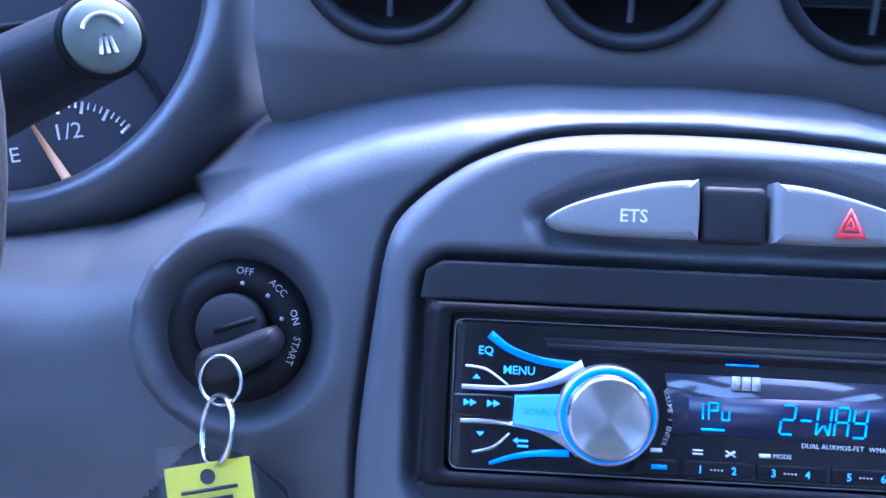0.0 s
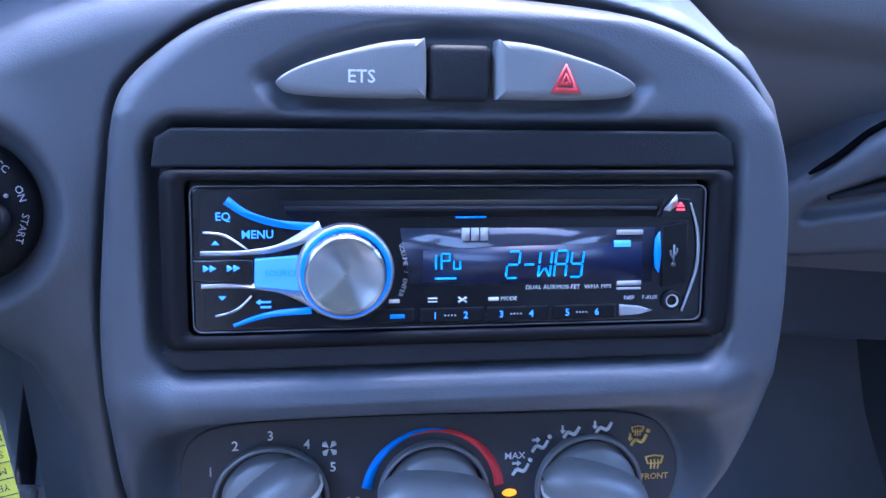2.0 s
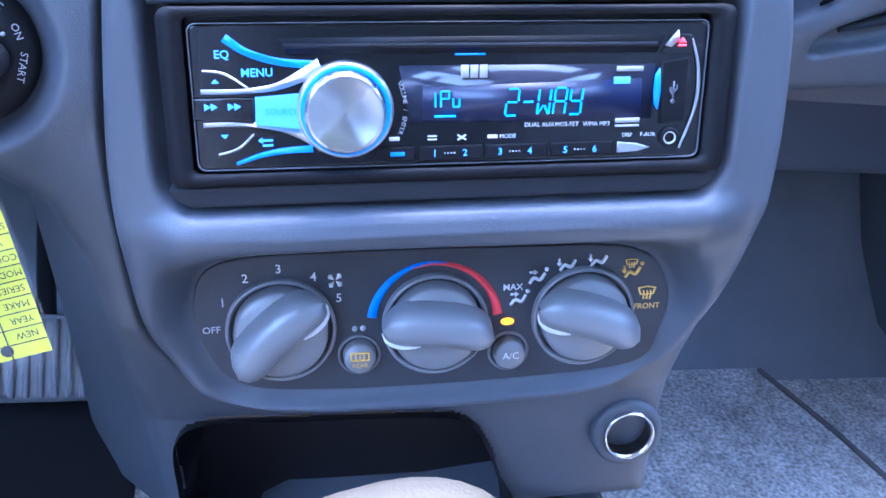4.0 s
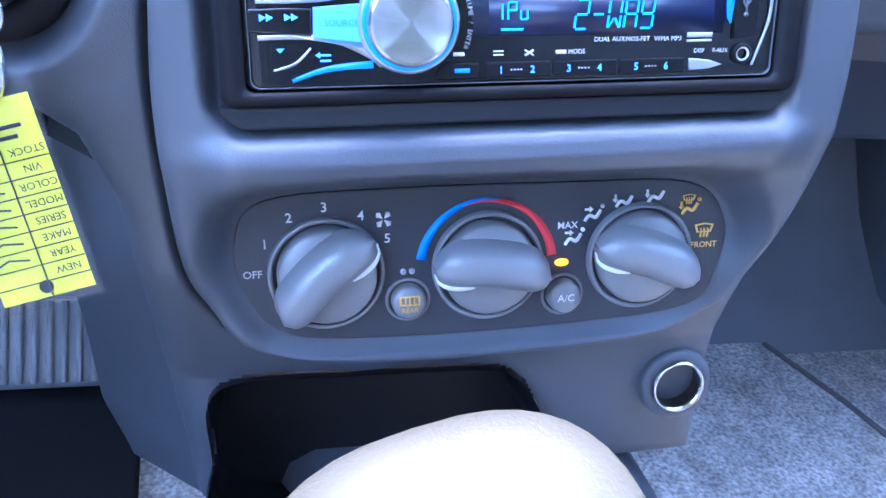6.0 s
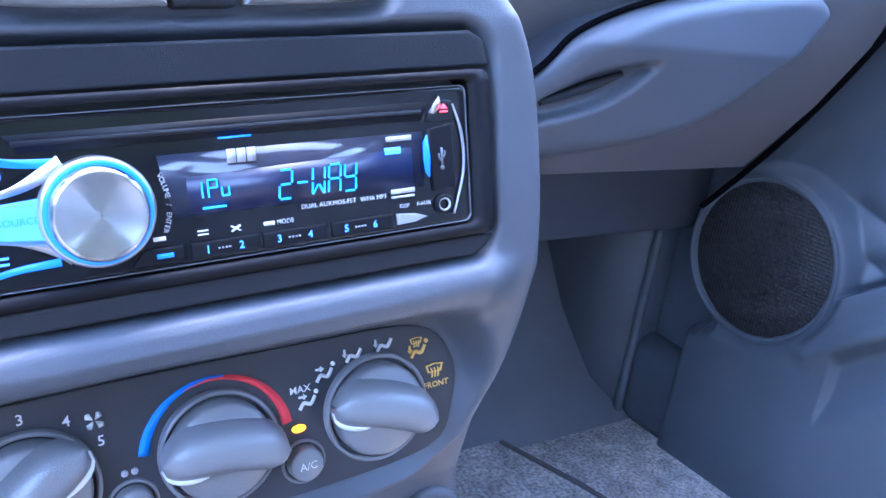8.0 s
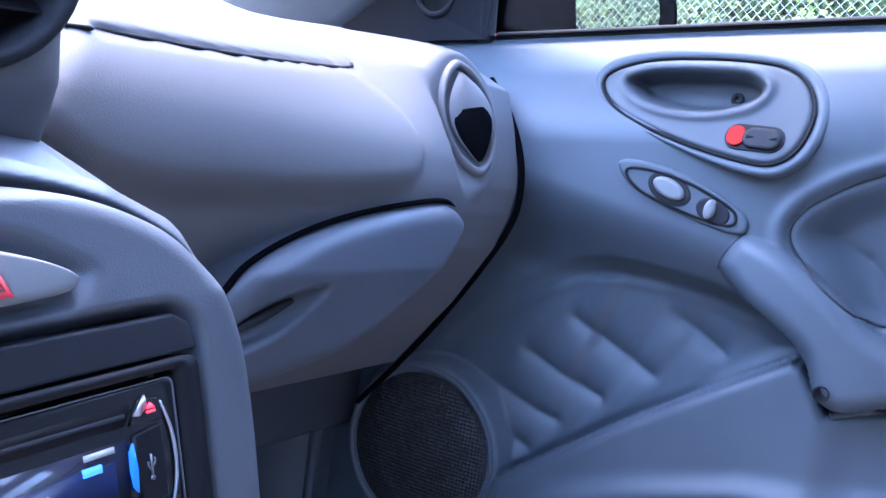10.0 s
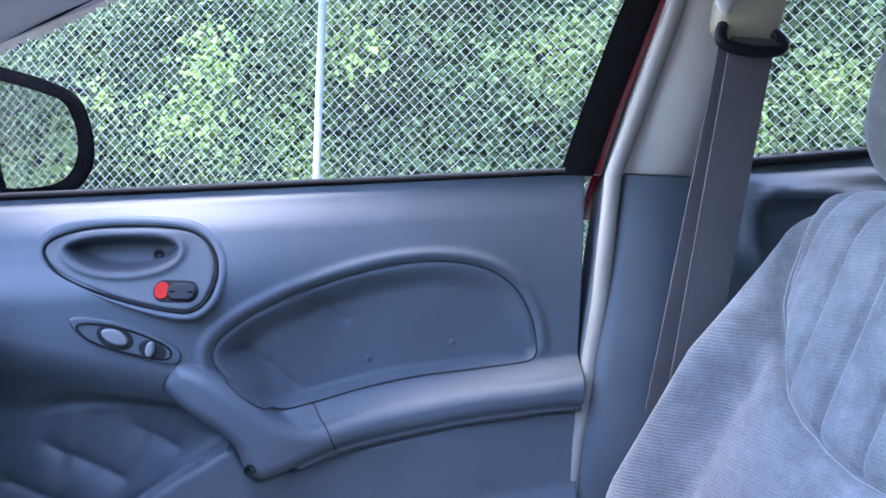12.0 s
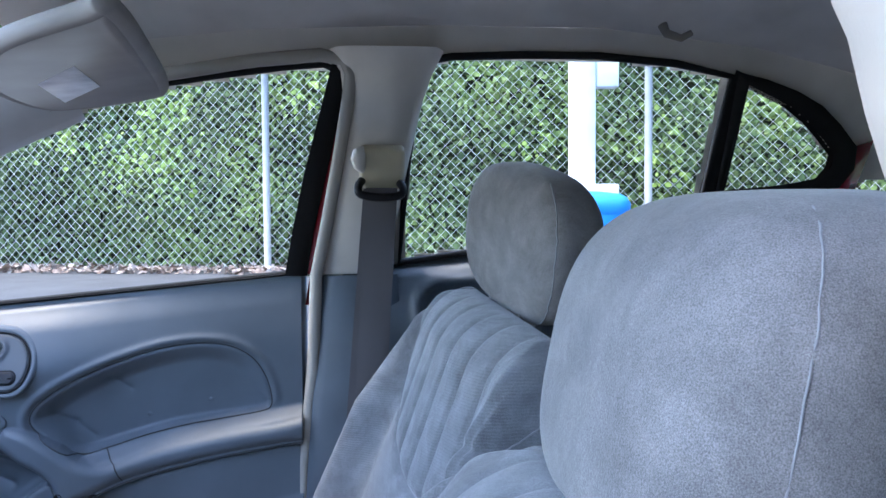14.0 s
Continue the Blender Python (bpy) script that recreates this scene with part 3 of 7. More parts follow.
LOWER = [(0.16, 0.545), (0.105, 0.596), (0.066, 0.626), (-0.014, 0.687), (-0.090, 0.740), (-0.149, 0.779), (-0.158, 0.777), (-0.167, 0.765), (-0.183, 0.741), (-0.230, 0.757), (-0.270, 0.772), (-0.336, 0.789), (-0.422, 0.806), (-0.516, 0.819), (-0.59, 0.826), (-0.59, 0.3), (0.25, 0.3), (0.25, 0.50)]
ARM = [(-0.083, 0.862), (-0.083, 0.846), (-0.108, 0.823), (-0.141, 0.804), (-0.161, 0.785), (-0.172, 0.760), (-0.192, 0.750), (-0.230, 0.763), (-0.270, 0.778), (-0.336, 0.794), (-0.422, 0.811), (-0.516, 0.824), (-0.60, 0.833),
       (-0.60, 0.872), (-0.513, 0.860), (-0.419, 0.848), (-0.334, 0.832), (-0.270, 0.814), (-0.240, 0.808), (-0.206, 0.818), (-0.173, 0.843), (-0.135, 0.868), (-0.104, 0.879), (-0.092, 0.876)]
ARM = smooth_curve(ARM, 96)
SHELF_Y, SHELF_TOP, SHELF_LOW = [0.60, 0.507, 0.430, 0.368, 0.307, 0.243, 0.205], [0.893, 0.881, 0.866, 0.858, 0.846, 0.829, 0.820], [0.868, 0.854, 0.842, 0.831, 0.818, 0.802, 0.812]
FACE_Y = [-0.60, -0.50, -0.40, -0.30, -0.22, -0.14, -0.06, 0.02, 0.12, 0.22, 0.42]
FACE_X = [0.692, 0.688, 0.681, 0.668, 0.650, 0.627, 0.616, 0.611, 0.607, 0.610, 0.625]


def soft_interp(v, xs, fs, w=0.03):
    return sum(np.interp(v + k * w / 2, xs, fs) for k in (-2, -1, 0, 1, 2)) / 5


def door_x(Y, Z):
    zs = sill_z(Y)
    t = zs - Z
    face = soft_interp(Y, FACE_Y, FACE_X)
    x = 0.704 + (face - 0.704) * (0.12 * ease(t, 0.0, 0.014) + 0.28 * ease(t, 0.0, 0.05) + 0.6 * ease(t, 0.0, 0.115))
    # front part falls back below the shoulder
    x = x + 0.060 * ease(0.888 - Z - 0.20 * np.clip(-Y, -0.2, 0.3), 0.0, 0.10) * ease(Y, -0.30, -0.10)
    ins = sd_poly(Y, Z, INSET)
    arm = sd_poly(Y, Z, ARM)
    # armrest shelf between the inset and the armrest roll
    za, zb = soft_interp(-Y, SHELF_Y[::-1], SHELF_LOW[::-1], 0.01), soft_interp(-Y, SHELF_Y[::-1], SHELF_TOP[::-1], 0.01)
    sh = np.clip((zb - Z) / (zb - za), 0, 1)
    roll = soft_interp(Y, [-0.6, -0.3, -0.2, -0.13, -0.085], [0.654, 0.636, 0.608, 0.604, 0.616], 0.02)
    x = np.where(Y < -0.20, x + (np.minimum(roll + 0.010, x) - x) * np.sin(sh * math.pi / 2) ** 1.6 * ease(-Y, 0.20, 0.235), x)
    # inset pad: a soft roll inside its seam
    pad = soft_interp(Y, [-0.5, -0.4, -0.3, -0.2, -0.14], [0.701, 0.699, 0.690, 0.676, 0.650], 0.06)
    q = np.clip(-ins / (0.010 + 0.024 * ease(Z - zb, 0.004, 0.05)), 0, 1)
    x = np.where(ins < 0, x + (np.maximum(pad, x + 0.002) - x) * q * q * (3 - 2 * q) + 0.0015 * (1 - q), x)
    x = x + (0.0030 * np.exp(-(ins / 0.0032) ** 2) - 0.0034 * np.exp(-((ins - 0.009) / 0.006) ** 2)) * ease(Z - zb, 0.0, 0.02)
    for a, b in PAD_FOLDS:
        r = sd_line(Y, Z, [a, b])
        x = x + 0.0045 * np.exp(-r / 0.006)
    rib = sd_poly(Y, Z, RIB_FIELD)
    x = x + (0.678 - x) * ease(-rib, -0.016, 0.005) - 0.005 * np.exp(-((rib + 0.002) / 0.008) ** 2) * ease(Z, 0.70, 0.78)
    inside = ease(-rib, 0.0, 0.012)
    for a, b in RIBS:
        d = np.array([b[0] - a[0], b[1] - a[1]])
        L = math.hypot(*d)
        d = d / L
        along = (Y - a[0]) * d[0] + (Z - a[1]) * d[1]
        s = -(Y - a[0]) * d[1] + (Z - a[1]) * d[0]
        s = -s
        win = ease(along, -0.006, 0.014) * ease(L + 0.006 - along, 0.0, 0.014)
        x = x + win * inside * (0.0105 * np.exp(-np.sqrt(s * s + 1e-6) / 0.011) - 0.0030)
    low = sd_poly(Y, Z, LOWER)
    panel = 0.640 + 0.014 * ease(-Y, 0.170, 0.215) + 0.02 * ease(-Y, 0.3, 0.55)
    q = np.clip(-low / 0.009, 0, 1)
    x = np.where(low < 0, panel + 0.009 * (1 - np.sqrt(np.clip(1 - (1 - q) ** 2, 0, 1))), x)
    rim = [(0.105, 0.540), (0.070, 0.574), (0.035, 0.601), (-0.037, 0.631), (-0.13, 0.660), (-0.45, 0.70), (-0.62, 0.722)]
    pk = sd_line(Y, Z, rim)
    below = Z < np.interp(-Y, [-y for y, _ in rim], [z for _, z in rim])
    x = x - 0.010 * np.exp(-(pk / 0.012) ** 2) + np.where(below, 0.016 * ease(pk, 0.004, 0.02) * ease(0.07 - pk, 0, 0.03), 0) * (Y < 0.08)
    # armrest and pull handle
    q = np.clip(-arm / 0.017, 0, 1)
    body = roll + 0.022 * (1 - np.sqrt(np.clip(1 - (1 - q) ** 2, 0, 1)))
    x = np.where(arm < 0, np.minimum(x, body), x)
    sp = np.hypot(Y - 0.190, Z - 0.605)
    x = x + (0.650 - x) * ease(0.100 - sp, 0, 0.012) + 0.012 * ease(0.080 - sp, 0, 0.006)
    ho = sd_poly(Y, Z, HANDLE_OUT)
    x = x + 0.035 * ease(-ho, 0.012, 0.018)
    return x


RIBS = [((0.060, 0.775), (-0.034, 0.731)), ((0.103, 0.730), (0.010, 0.698)), ((0.136, 0.687), (0.050, 0.666)), ((-0.037, 0.797), (-0.091, 0.768)), ((0.101, 0.641), (0.077, 0.632))]
PAD_FOLDS = [((-0.163, 0.887), (-0.191, 0.872)), ((-0.191, 0.872), (-0.219, 0.847)), ((-0.252, 0.938), (-0.275, 0.922))]


def on_door_line(points, n, lift, w, name, label, parent):
    p = smooth_curve(points, n, closed=False)
    part(name, tube(np.stack([door_x(p[:, 0], p[:, 1]) - lift, p[:, 0], p[:, 1]], 1), w, 6), SEAM, parent, label)


def build_door():
    do = thing("passenger_door", (0.7, -0.12, 0.35), "closed passenger door with dark blue-grey moulded inner panel", "car door")
    ys = np.arange(0.42, -0.562, -0.0020)
    zs = np.concatenate([np.linspace(0, 0.28, 30, endpoint=False), np.linspace(0.28, 1, 270)])
    Y, T = np.meshgrid(ys, zs, indexing="ij")
    Z = 0.34 + (sill_z(Y) - 0.34) * T
    X = door_x(Y, Z)
    P = np.stack([X, Y, Z], -1)
    # close the top over the glass slot and the rear edge
    topx = P[:, -1:].copy()
    topx[..., 0], topx[..., 2] = 0.73, topx[..., 2] - 0.002
    P = np.concatenate([P, topx], 1)
    back = P[-1:].copy()
    back[..., 0], back[..., 1] = 0.76, -0.566
    P = np.concatenate([P, back], 0)
    part("inner_panel", sheet(P, flip=True), DOOR, do)
    o = np.array(INSET)
    part("inset_seam", tube(np.stack([door_x(o[:, 0], o[:, 1]) + 0.0002, o[:, 0], o[:, 1]], 1), 0.0013, 6, closed=True), SEAM, do, "dark seam round the padded inset")
    on_door_line([(-0.243, 0.829), (-0.252, 0.815), (-0.260, 0.805), (-0.267, 0.790), (-0.271, 0.779)], 30, 0.0, 0.0012, "armrest_seam", "dark seam across the armrest", do)
    on_door_line([(-0.100, 0.880), (-0.091, 0.868), (-0.084, 0.856), (-0.081, 0.846)], 24, 0.0, 0.0010, "handle_seam", "dark seam at the start of the pull handle", do)
    on_door_line([(-0.186, 0.745), (-0.23, 0.760), (-0.27, 0.7755), (-0.336, 0.7915), (-0.422, 0.8085), (-0.516, 0.8215), (-0.56, 0.826)], 60, -0.001, 0.0016, "armrest_joint", "dark joint under the armrest", do)
    edge = smooth_curve([(-0.186, 0.7425), (-0.23, 0.758), (-0.27, 0.773), (-0.336, 0.7895), (-0.422, 0.8065), (-0.516, 0.8195), (-0.558, 0.824)], 72, closed=False)
    part("panel_edge", tube(np.stack([0.640 + 0.014 * ease(-edge[:, 0], 0.170, 0.215) + 0.02 * ease(-edge[:, 0], 0.3, 0.55) + 0.0025, edge[:, 0], edge[:, 1]], 1), 0.0034, 8), DOOR, do, "rounded upper edge of the lower panel")
    on_door_line([(0.118, 0.586), (0.066, 0.6275), (-0.014, 0.6885), (-0.090, 0.7415), (-0.149, 0.7805)], 60, -0.002, 0.0018, "panel_joint", "dark joint over the lower panel", do)
    x = door_x(np.array([-0.179]), np.array([0.762]))[0]
    part("screw_hole", lathe([(0.0065, 0.003), (0.0052, 0.004), (0.0045, 0.0005), (0.0002, 0.0)], 20, (x - 0.002, -0.179, 0.765), [np.array([0, -1.0, 0]), np.array([0, 0, 1.0]), np.array([-1.0, 0, 0])]), RUBBER, do, "dark screw hole in the handle")
    return do


door = build_door()


def build_driver_door():
    do = thing("driver_door", (-0.72, 0.42, 0.35), "driver door swung wide open, dark blue-grey moulded inner panel", "car door")
    ys, zs = np.arange(0.42, -0.79, -0.011), np.linspace(0, 1, 70)
    Y, T = np.meshgrid(ys, zs, indexing="ij")
    Z = 0.42 + (sill_z(Y) - 0.42) * T
    X = -door_x(Y + 0.1, Z)
    P = np.stack([X, Y, Z], -1)
    top = P[:, -1:].copy()
    top[..., 0] = -0.75
    low = top.copy()
    low[..., 2] = 0.42
    part("inner_panel", sheet(np.concatenate([P, top, low], 1)), DOOR, do)
    do.rotation_euler = (0, 0, radians(-65))


build_driver_door()


# ---- body: pillars, roof, windows ----
def extrude_poly(points, depth):
    """A plate from 3D points with a thickness vector."""
    p = np.array(points, float)
    q = p + np.array(depth)
    n = len(p)
    F = [tuple(range(n))[::-1], tuple(range(n, 2 * n))]
    for i in range(n):
        j = (i + 1) % n
        F.append((i, j, n + j, n + i))
    return np.concatenate([p, q]), F


def loft(sections, closed=True, flip=False):
    P = np.array(sections, float)
    return sheet(P, closed=closed, flip=flip)


def pillar_b(side, name, label, back=0.0):
    pb = thing(name, (0.65 * side, -0.66, 0.4), label, "pillar", kind="structure")
    # upper beige trim: lean inwards
    rows_ = []
    for z, x, y0, y1 in [(1.108, 0.675, -0.597, -0.700), (1.2, 0.63, -0.613, -0.722), (1.3, 0.59, -0.630, -0.742), (1.38, 0.558, -0.644, -0.758), (1.43, 0.535, -0.640, -0.775), (1.46, 0.51, -0.625, -0.79)]:
        y0, y1 = y0 + back, y1 + back
        rows_.append([(side * (x + 0.03), y0 + 0.012, z), (side * (x + 0.004), y0, z), (side * (x - 0.006), y0 - 0.02, z), (side * (x - 0.008), (y0 + y1) / 2, z), (side * (x - 0.004), y1 + 0.015, z), (side * (x + 0.03), y1, z), (side * (x + 0.06), y1, z), (side * (x + 0.06), y0 + 0.012, z)])
    part("upper_trim", loft(rows_, flip=side > 0), TRIM, pb, "beige plastic pillar trim")
    rows_ = []
    for z, x, y0, y1 in [(0.3, 0.70, -0.535, -0.76), (0.72, 0.68, -0.548, -0.755), (0.9, 0.668, -0.566, -0.75), (1.02, 0.674, -0.578, -0.745), (1.106, 0.674, -0.588, -0.735)]:
        y0, y1 = y0 + back, y1 + back
        rows_.append([(side * (x + 0.05), y0 + 0.006, z), (side * (x + 0.006), y0, z), (side * (x - 0.012), y0 - 0.03, z), (side * (x - 0.012), (y0 + y1) / 2, z), (side * (x - 0.006), y1 + 0.015, z), (side * (x + 0.05), y1, z)])
    part("lower_trim", loft(rows_, flip=side > 0), DOOR, pb, "blue-grey lower pillar trim")
    return pb


pillar_b(1, "pillar_1", "B-pillar with beige upper trim and blue-grey lower trim")
pillar_b(-1, "pillar_2", "B-pillar on the driver side with beige trim", -0.235)


THREAD = mat("seam_thread", (0.235, 0.238, 0.245), 0.9, grain=0.8, grain_size=900)


# ---- seats ----
INSERT = [(0.72, 1.06), (0.70, 0.92), (0.66, 0.83), (0.60, 0.72), (0.42, 0.60), (0.18, 0.555), (-0.05, 0.535), (-0.35, 0.545), (-0.62, 0.61), (-0.76, 0.71), (-0.80, 0.80), (-0.80, 0.90), (-0.78, 1.06)]
WIDTH_AT = [0, 0.3, 0.55, 0.70, 0.80, 0.87, 0.93, 0.97, 1.0]


def power(v, e):
    return np.sign(v) * np.abs(v) ** e


def build_seat(name, label, hip, lean, H, wide, yaw, roll, widths, head, head_half, head_turn, head_roll, head_lean, soft, seams, thread):
    """A front seat: leaning backrest with stitched insert, cushion and swollen headrest."""
    hip = np.array(hip)
    se = thing(name, (hip[0], hip[1] - 0.2, 0.35), label, "car seat", "front seats")
    lean, roll, yaw = radians(lean), radians(roll), radians(yaw)
    upv, fwd, rt = np.array([0, -math.sin(lean), math.cos(lean)]), np.array([0, math.cos(lean), math.sin(lean)]), np.array([1.0, 0, 0])
    rt, upv = rt * math.cos(roll) + upv * math.sin(roll), upv * math.cos(roll) - rt * math.sin(roll)
    turn = np.array([[math.cos(yaw), -math.sin(yaw), 0], [math.sin(yaw), math.cos(yaw), 0], [0, 0, 1]])
    rt, upv, fwd = turn @ rt, turn @ upv, turn @ fwd
    a, b = np.linspace(-1, 1, 281), np.linspace(0, 1, 220)
    A, B = np.meshgrid(a, b, indexing="ij")
    half = wide * soft_interp(B, WIDTH_AT, [1.0, 1.10, *widths], 0.012)
    x = A * half
    seam = np.interp(B, [0, 0.25, 0.5, 0.7, 0.85, 1], [0.56, 0.60, 0.62, 0.58, 0.64, 0.70])
    e = np.abs(A) - seam
    front = 0.070 + 0.065 * ease(e, 0.0, 0.22) * np.interp(B, [0, 0.6, 0.85, 1], [0.97, 0.8, 0.2, 0]) - 0.12 * ease(np.abs(A), 0.80, 1.0) ** 1.5
    front = front + 0.010 * (1 - np.clip(np.abs(A) / 0.6, 0, 1) ** 2)
    # stitched insert: pleats that run over the top and end above the lumbar part
    outline = smooth_curve([(u * wide, v * H) for u, v in INSERT], 160)
    ins = sd_poly(x, B * H, outline)
    pleat = np.abs((x - 0.044 + 0.030) % 0.060 - 0.030)
    front = front - 0.0055 * np.exp(-(pleat / 0.005) ** 2) * ease(-ins, 0.0, 0.012) - 0.003 * np.clip(pleat / 0.03, 0, 1) ** 0.5 * -1 * ease(-ins, 0.0, 0.02)
    front = front - 0.011 * np.exp(-(ins / 0.007) ** 2) + 0.004 * ease(-ins, 0.0, 0.03)
    lumbar = sd_line(x, B * H, [(-0.80 * wide, 0.76 * H), (-0.70 * wide, 0.755 * H), (-0.60 * wide, 0.72 * H), (-0.56 * wide, 0.66 * H)])
    front = front - 0.006 * np.exp(-(lumbar / 0.008) ** 2)
    t = np.clip((B - 0.86) / 0.14, 0, 1)
    rnd = np.sqrt(1 - t * t)
    front = 0.010 + (front - 0.010) * rnd
    mid = hip + x[..., None] * rt + (B * H)[..., None] * upv
    Pf = mid + front[..., None] * fwd
    backd = -0.045 + 0.045 * ease(np.abs(A), 0.8, 1.0) + 0.04 * ease(B, 0.9, 1.0)
    backd = 0.010 + (backd - 0.010) * rnd
    Pb = mid + backd[..., None] * fwd
    part("backrest", sheet(np.swapaxes(np.concatenate([Pf, Pb[::-1]], 0), 0, 1), closed=True), FABRIC, se, "grey velour backrest with vertical stitched pleats")
    seen = outline[outline[:, 1] < 0.985 * H]
    k0 = int(np.argmax(np.linalg.norm(np.diff(seen, axis=0), axis=1))) + 1
    seen = np.roll(seen, -k0, 0) if np.linalg.norm(seen[k0 % len(seen)] - seen[k0 - 1]) > 0.05 else seen
    col = np.clip(np.round((seen[:, 0] / np.interp(seen[:, 1] / H, b, half[0]) + 1) * 140).astype(int), 0, 280)
    row = np.clip(np.round(seen[:, 1] / H * 219).astype(int), 0, 219)
    line = Pf[col, row]
    line[1:-1] = (line[:-2] + line[1:-1] + line[2:]) / 3
    part("piping", tube(line + 0.0006 * fwd, 0.0011, 6), THREAD, se, "pale stitched seam")
    # cushion
    q = np.linspace(-1, 1, 40)
    X, Yq = np.meshgrid(q, np.linspace(0, 1, 40), indexing="ij")
    z = 0.56 + 0.05 * ease(np.abs(X), 0.6, 0.9) - 0.08 * ease(np.abs(X), 0.9, 1.0) - 0.06 * ease(Yq, 0.9, 1.0)
    C = np.stack([hip[0] + X * 0.25, hip[1] - 0.055 + Yq * 0.50, z], -1)
    D_ = C.copy()
    D_[..., 2] = 0.40
    part("cushion", join(sheet(C), sheet(D_)), FABRIC, se)
    # headrest: a swollen block, tilted a little on its posts
    th, ph = np.linspace(0, math.pi, 49)[:, None], np.linspace(0, 2 * math.pi, 72, endpoint=False)[None]
    hx, hy, hz = head_half
    e1, e2, e3, e4 = soft
    X, Y, Z = power(np.sin(th), e1) * power(np.cos(ph), e3) * hx, power(np.sin(th), e1) * power(np.sin(ph), e4) * hy, power(np.cos(th), e2) * hz + 0 * ph
    Y = Y - Z * head_lean
    r_, t_ = radians(head_roll), radians(head_turn)
    X, Z = X * math.cos(r_) - Z * math.sin(r_), X * math.sin(r_) + Z * math.cos(r_)
    P = np.stack([X * math.cos(t_) - Y * math.sin(t_), X * math.sin(t_) + Y * math.cos(t_), Z], -1) + np.array(head)
    part("headrest", sheet(P, closed=True), PLUSH, se, "grey velour headrest")
    for j in seams:
        out = P[8:41, j] - np.array(head)
        out /= np.linalg.norm(out, axis=1, keepdims=True)
        wob = np.random.default_rng(j).normal(0, 0.45 * thread, (33, 3))
        part("headrest_seam", tube(P[8:41, j] - 0.2 * thread * out + wob, thread, 6), THREAD, se, "pale puckered seam")
    for k in (-1, 1):
        p = np.array(head) + k * 0.055 * np.array([math.cos(t_), math.sin(t_), 0])
        part("post", tube([p - 0.13 * upv, p - 0.02 * upv], 0.006, 10), CHROME, se, "bright headrest post")
    return se


build_seat("passenger_seat", "grey velour passenger seat with pleated backrest and tilted headrest", (0.3959, -0.6798, 0.5277), 18.3, 0.576, 0.267, 11.4, 7.0, (0.99, 0.925, 0.892, 0.884, 0.835, 0.800, 0.66),
           (0.4159, -0.8964, 1.1708), (0.154, 0.0545, 0.1077), 14.4, 11.0, 0.0, (0.70, 0.75, 0.61, 0.50), (5, 31), 0.0012)
build_seat("driver_seat", "grey velour driver seat with large rounded headrest", (-0.365, -0.515, 0.448), 24, 0.655, 0.215, 0, 0, (1.04, 1.0, 0.98, 0.945, 0.885, 0.79, 0.66),
           (-0.352, -0.848, 1.126), (0.150, 0.092, 0.100), 0, 0, 0.2, (0.60, 0.66, 0.62, 0.68), (2, 32), 0.0007)

# ---- outside: ground, hedge, fence ----
FENCE_A, FENCE_B = np.array([5.864, -0.066]), np.array([5.031, -2.734])
FDIR = (FENCE_A - FENCE_B) / np.linalg.norm(FENCE_A - FENCE_B)
FOUT = np.array([FDIR[1], -FDIR[0]])


def ground_z(x, y):
    return 0.0 + 0.745 * ease(x, 0.9, 4.6)


def build_ground():
    xs = np.concatenate([np.linspace(-400, -6, 12), np.linspace(-5, 12, 70), np.linspace(14, 400, 12)])
    ys = np.concatenate([np.linspace(-400, -14, 12), np.linspace(-13, 13, 60), np.linspace(14, 400, 12)])
    X, Y = np.meshgrid(xs, ys, indexing="ij")
    return sheet(np.stack([X, Y, ground_z(X, Y)], -1))


single("ground", build_ground(), ASPHALT, "worn grey asphalt rising towards the fence", "ground", kind="structure")

LEAF = mat("ivy_leaf", (0.05, 0.11, 0.035), 0.6, spec=0.2, mottle=0)
_nt = LEAF.node_tree
_oi = _nt.nodes.new("ShaderNodeNewGeometry")
_rp = _nt.nodes.new("ShaderNodeValToRGB")
_rp.color_ramp.elements[0].color, _rp.color_ramp.elements[1].color = (0.052, 0.083, 0.033, 1), (0.23, 0.29, 0.11, 1)
_e = _rp.color_ramp.elements.new(0.7)
_e.color = (0.125, 0.175, 0.070, 1)
_nt.links.new(_oi.outputs["Random Per Island"], _rp.inputs["Fac"])
_ns, _mx, _cr, _tc = _nt.nodes.new("ShaderNodeTexNoise"), _nt.nodes.new("ShaderNodeMix"), _nt.nodes.new("ShaderNodeValToRGB"), _nt.nodes.new("ShaderNodeTexCoord")
_ns.inputs["Scale"].default_value, _ns.inputs["Detail"].default_value = 1.6, 3
_cr.color_ramp.elements[0].position, _cr.color_ramp.elements[1].position = 0.52, 0.66
_mx.data_type = "RGBA"
_mx.inputs["B"].default_value = (0.20, 0.27, 0.08, 1)
_nt.links.new(_tc.outputs["Object"], _ns.inputs["Vector"])
_nt.links.new(_ns.outputs["Fac"], _cr.inputs["Fac"])
_nt.links.new(_cr.outputs["Color"], _mx.inputs["Factor"])
_nt.links.new(_rp.outputs["Color"], _mx.inputs["A"])
_nt.links.new(_mx.outputs["Result"], _nt.nodes["Principled BSDF"].inputs["Base Color"])


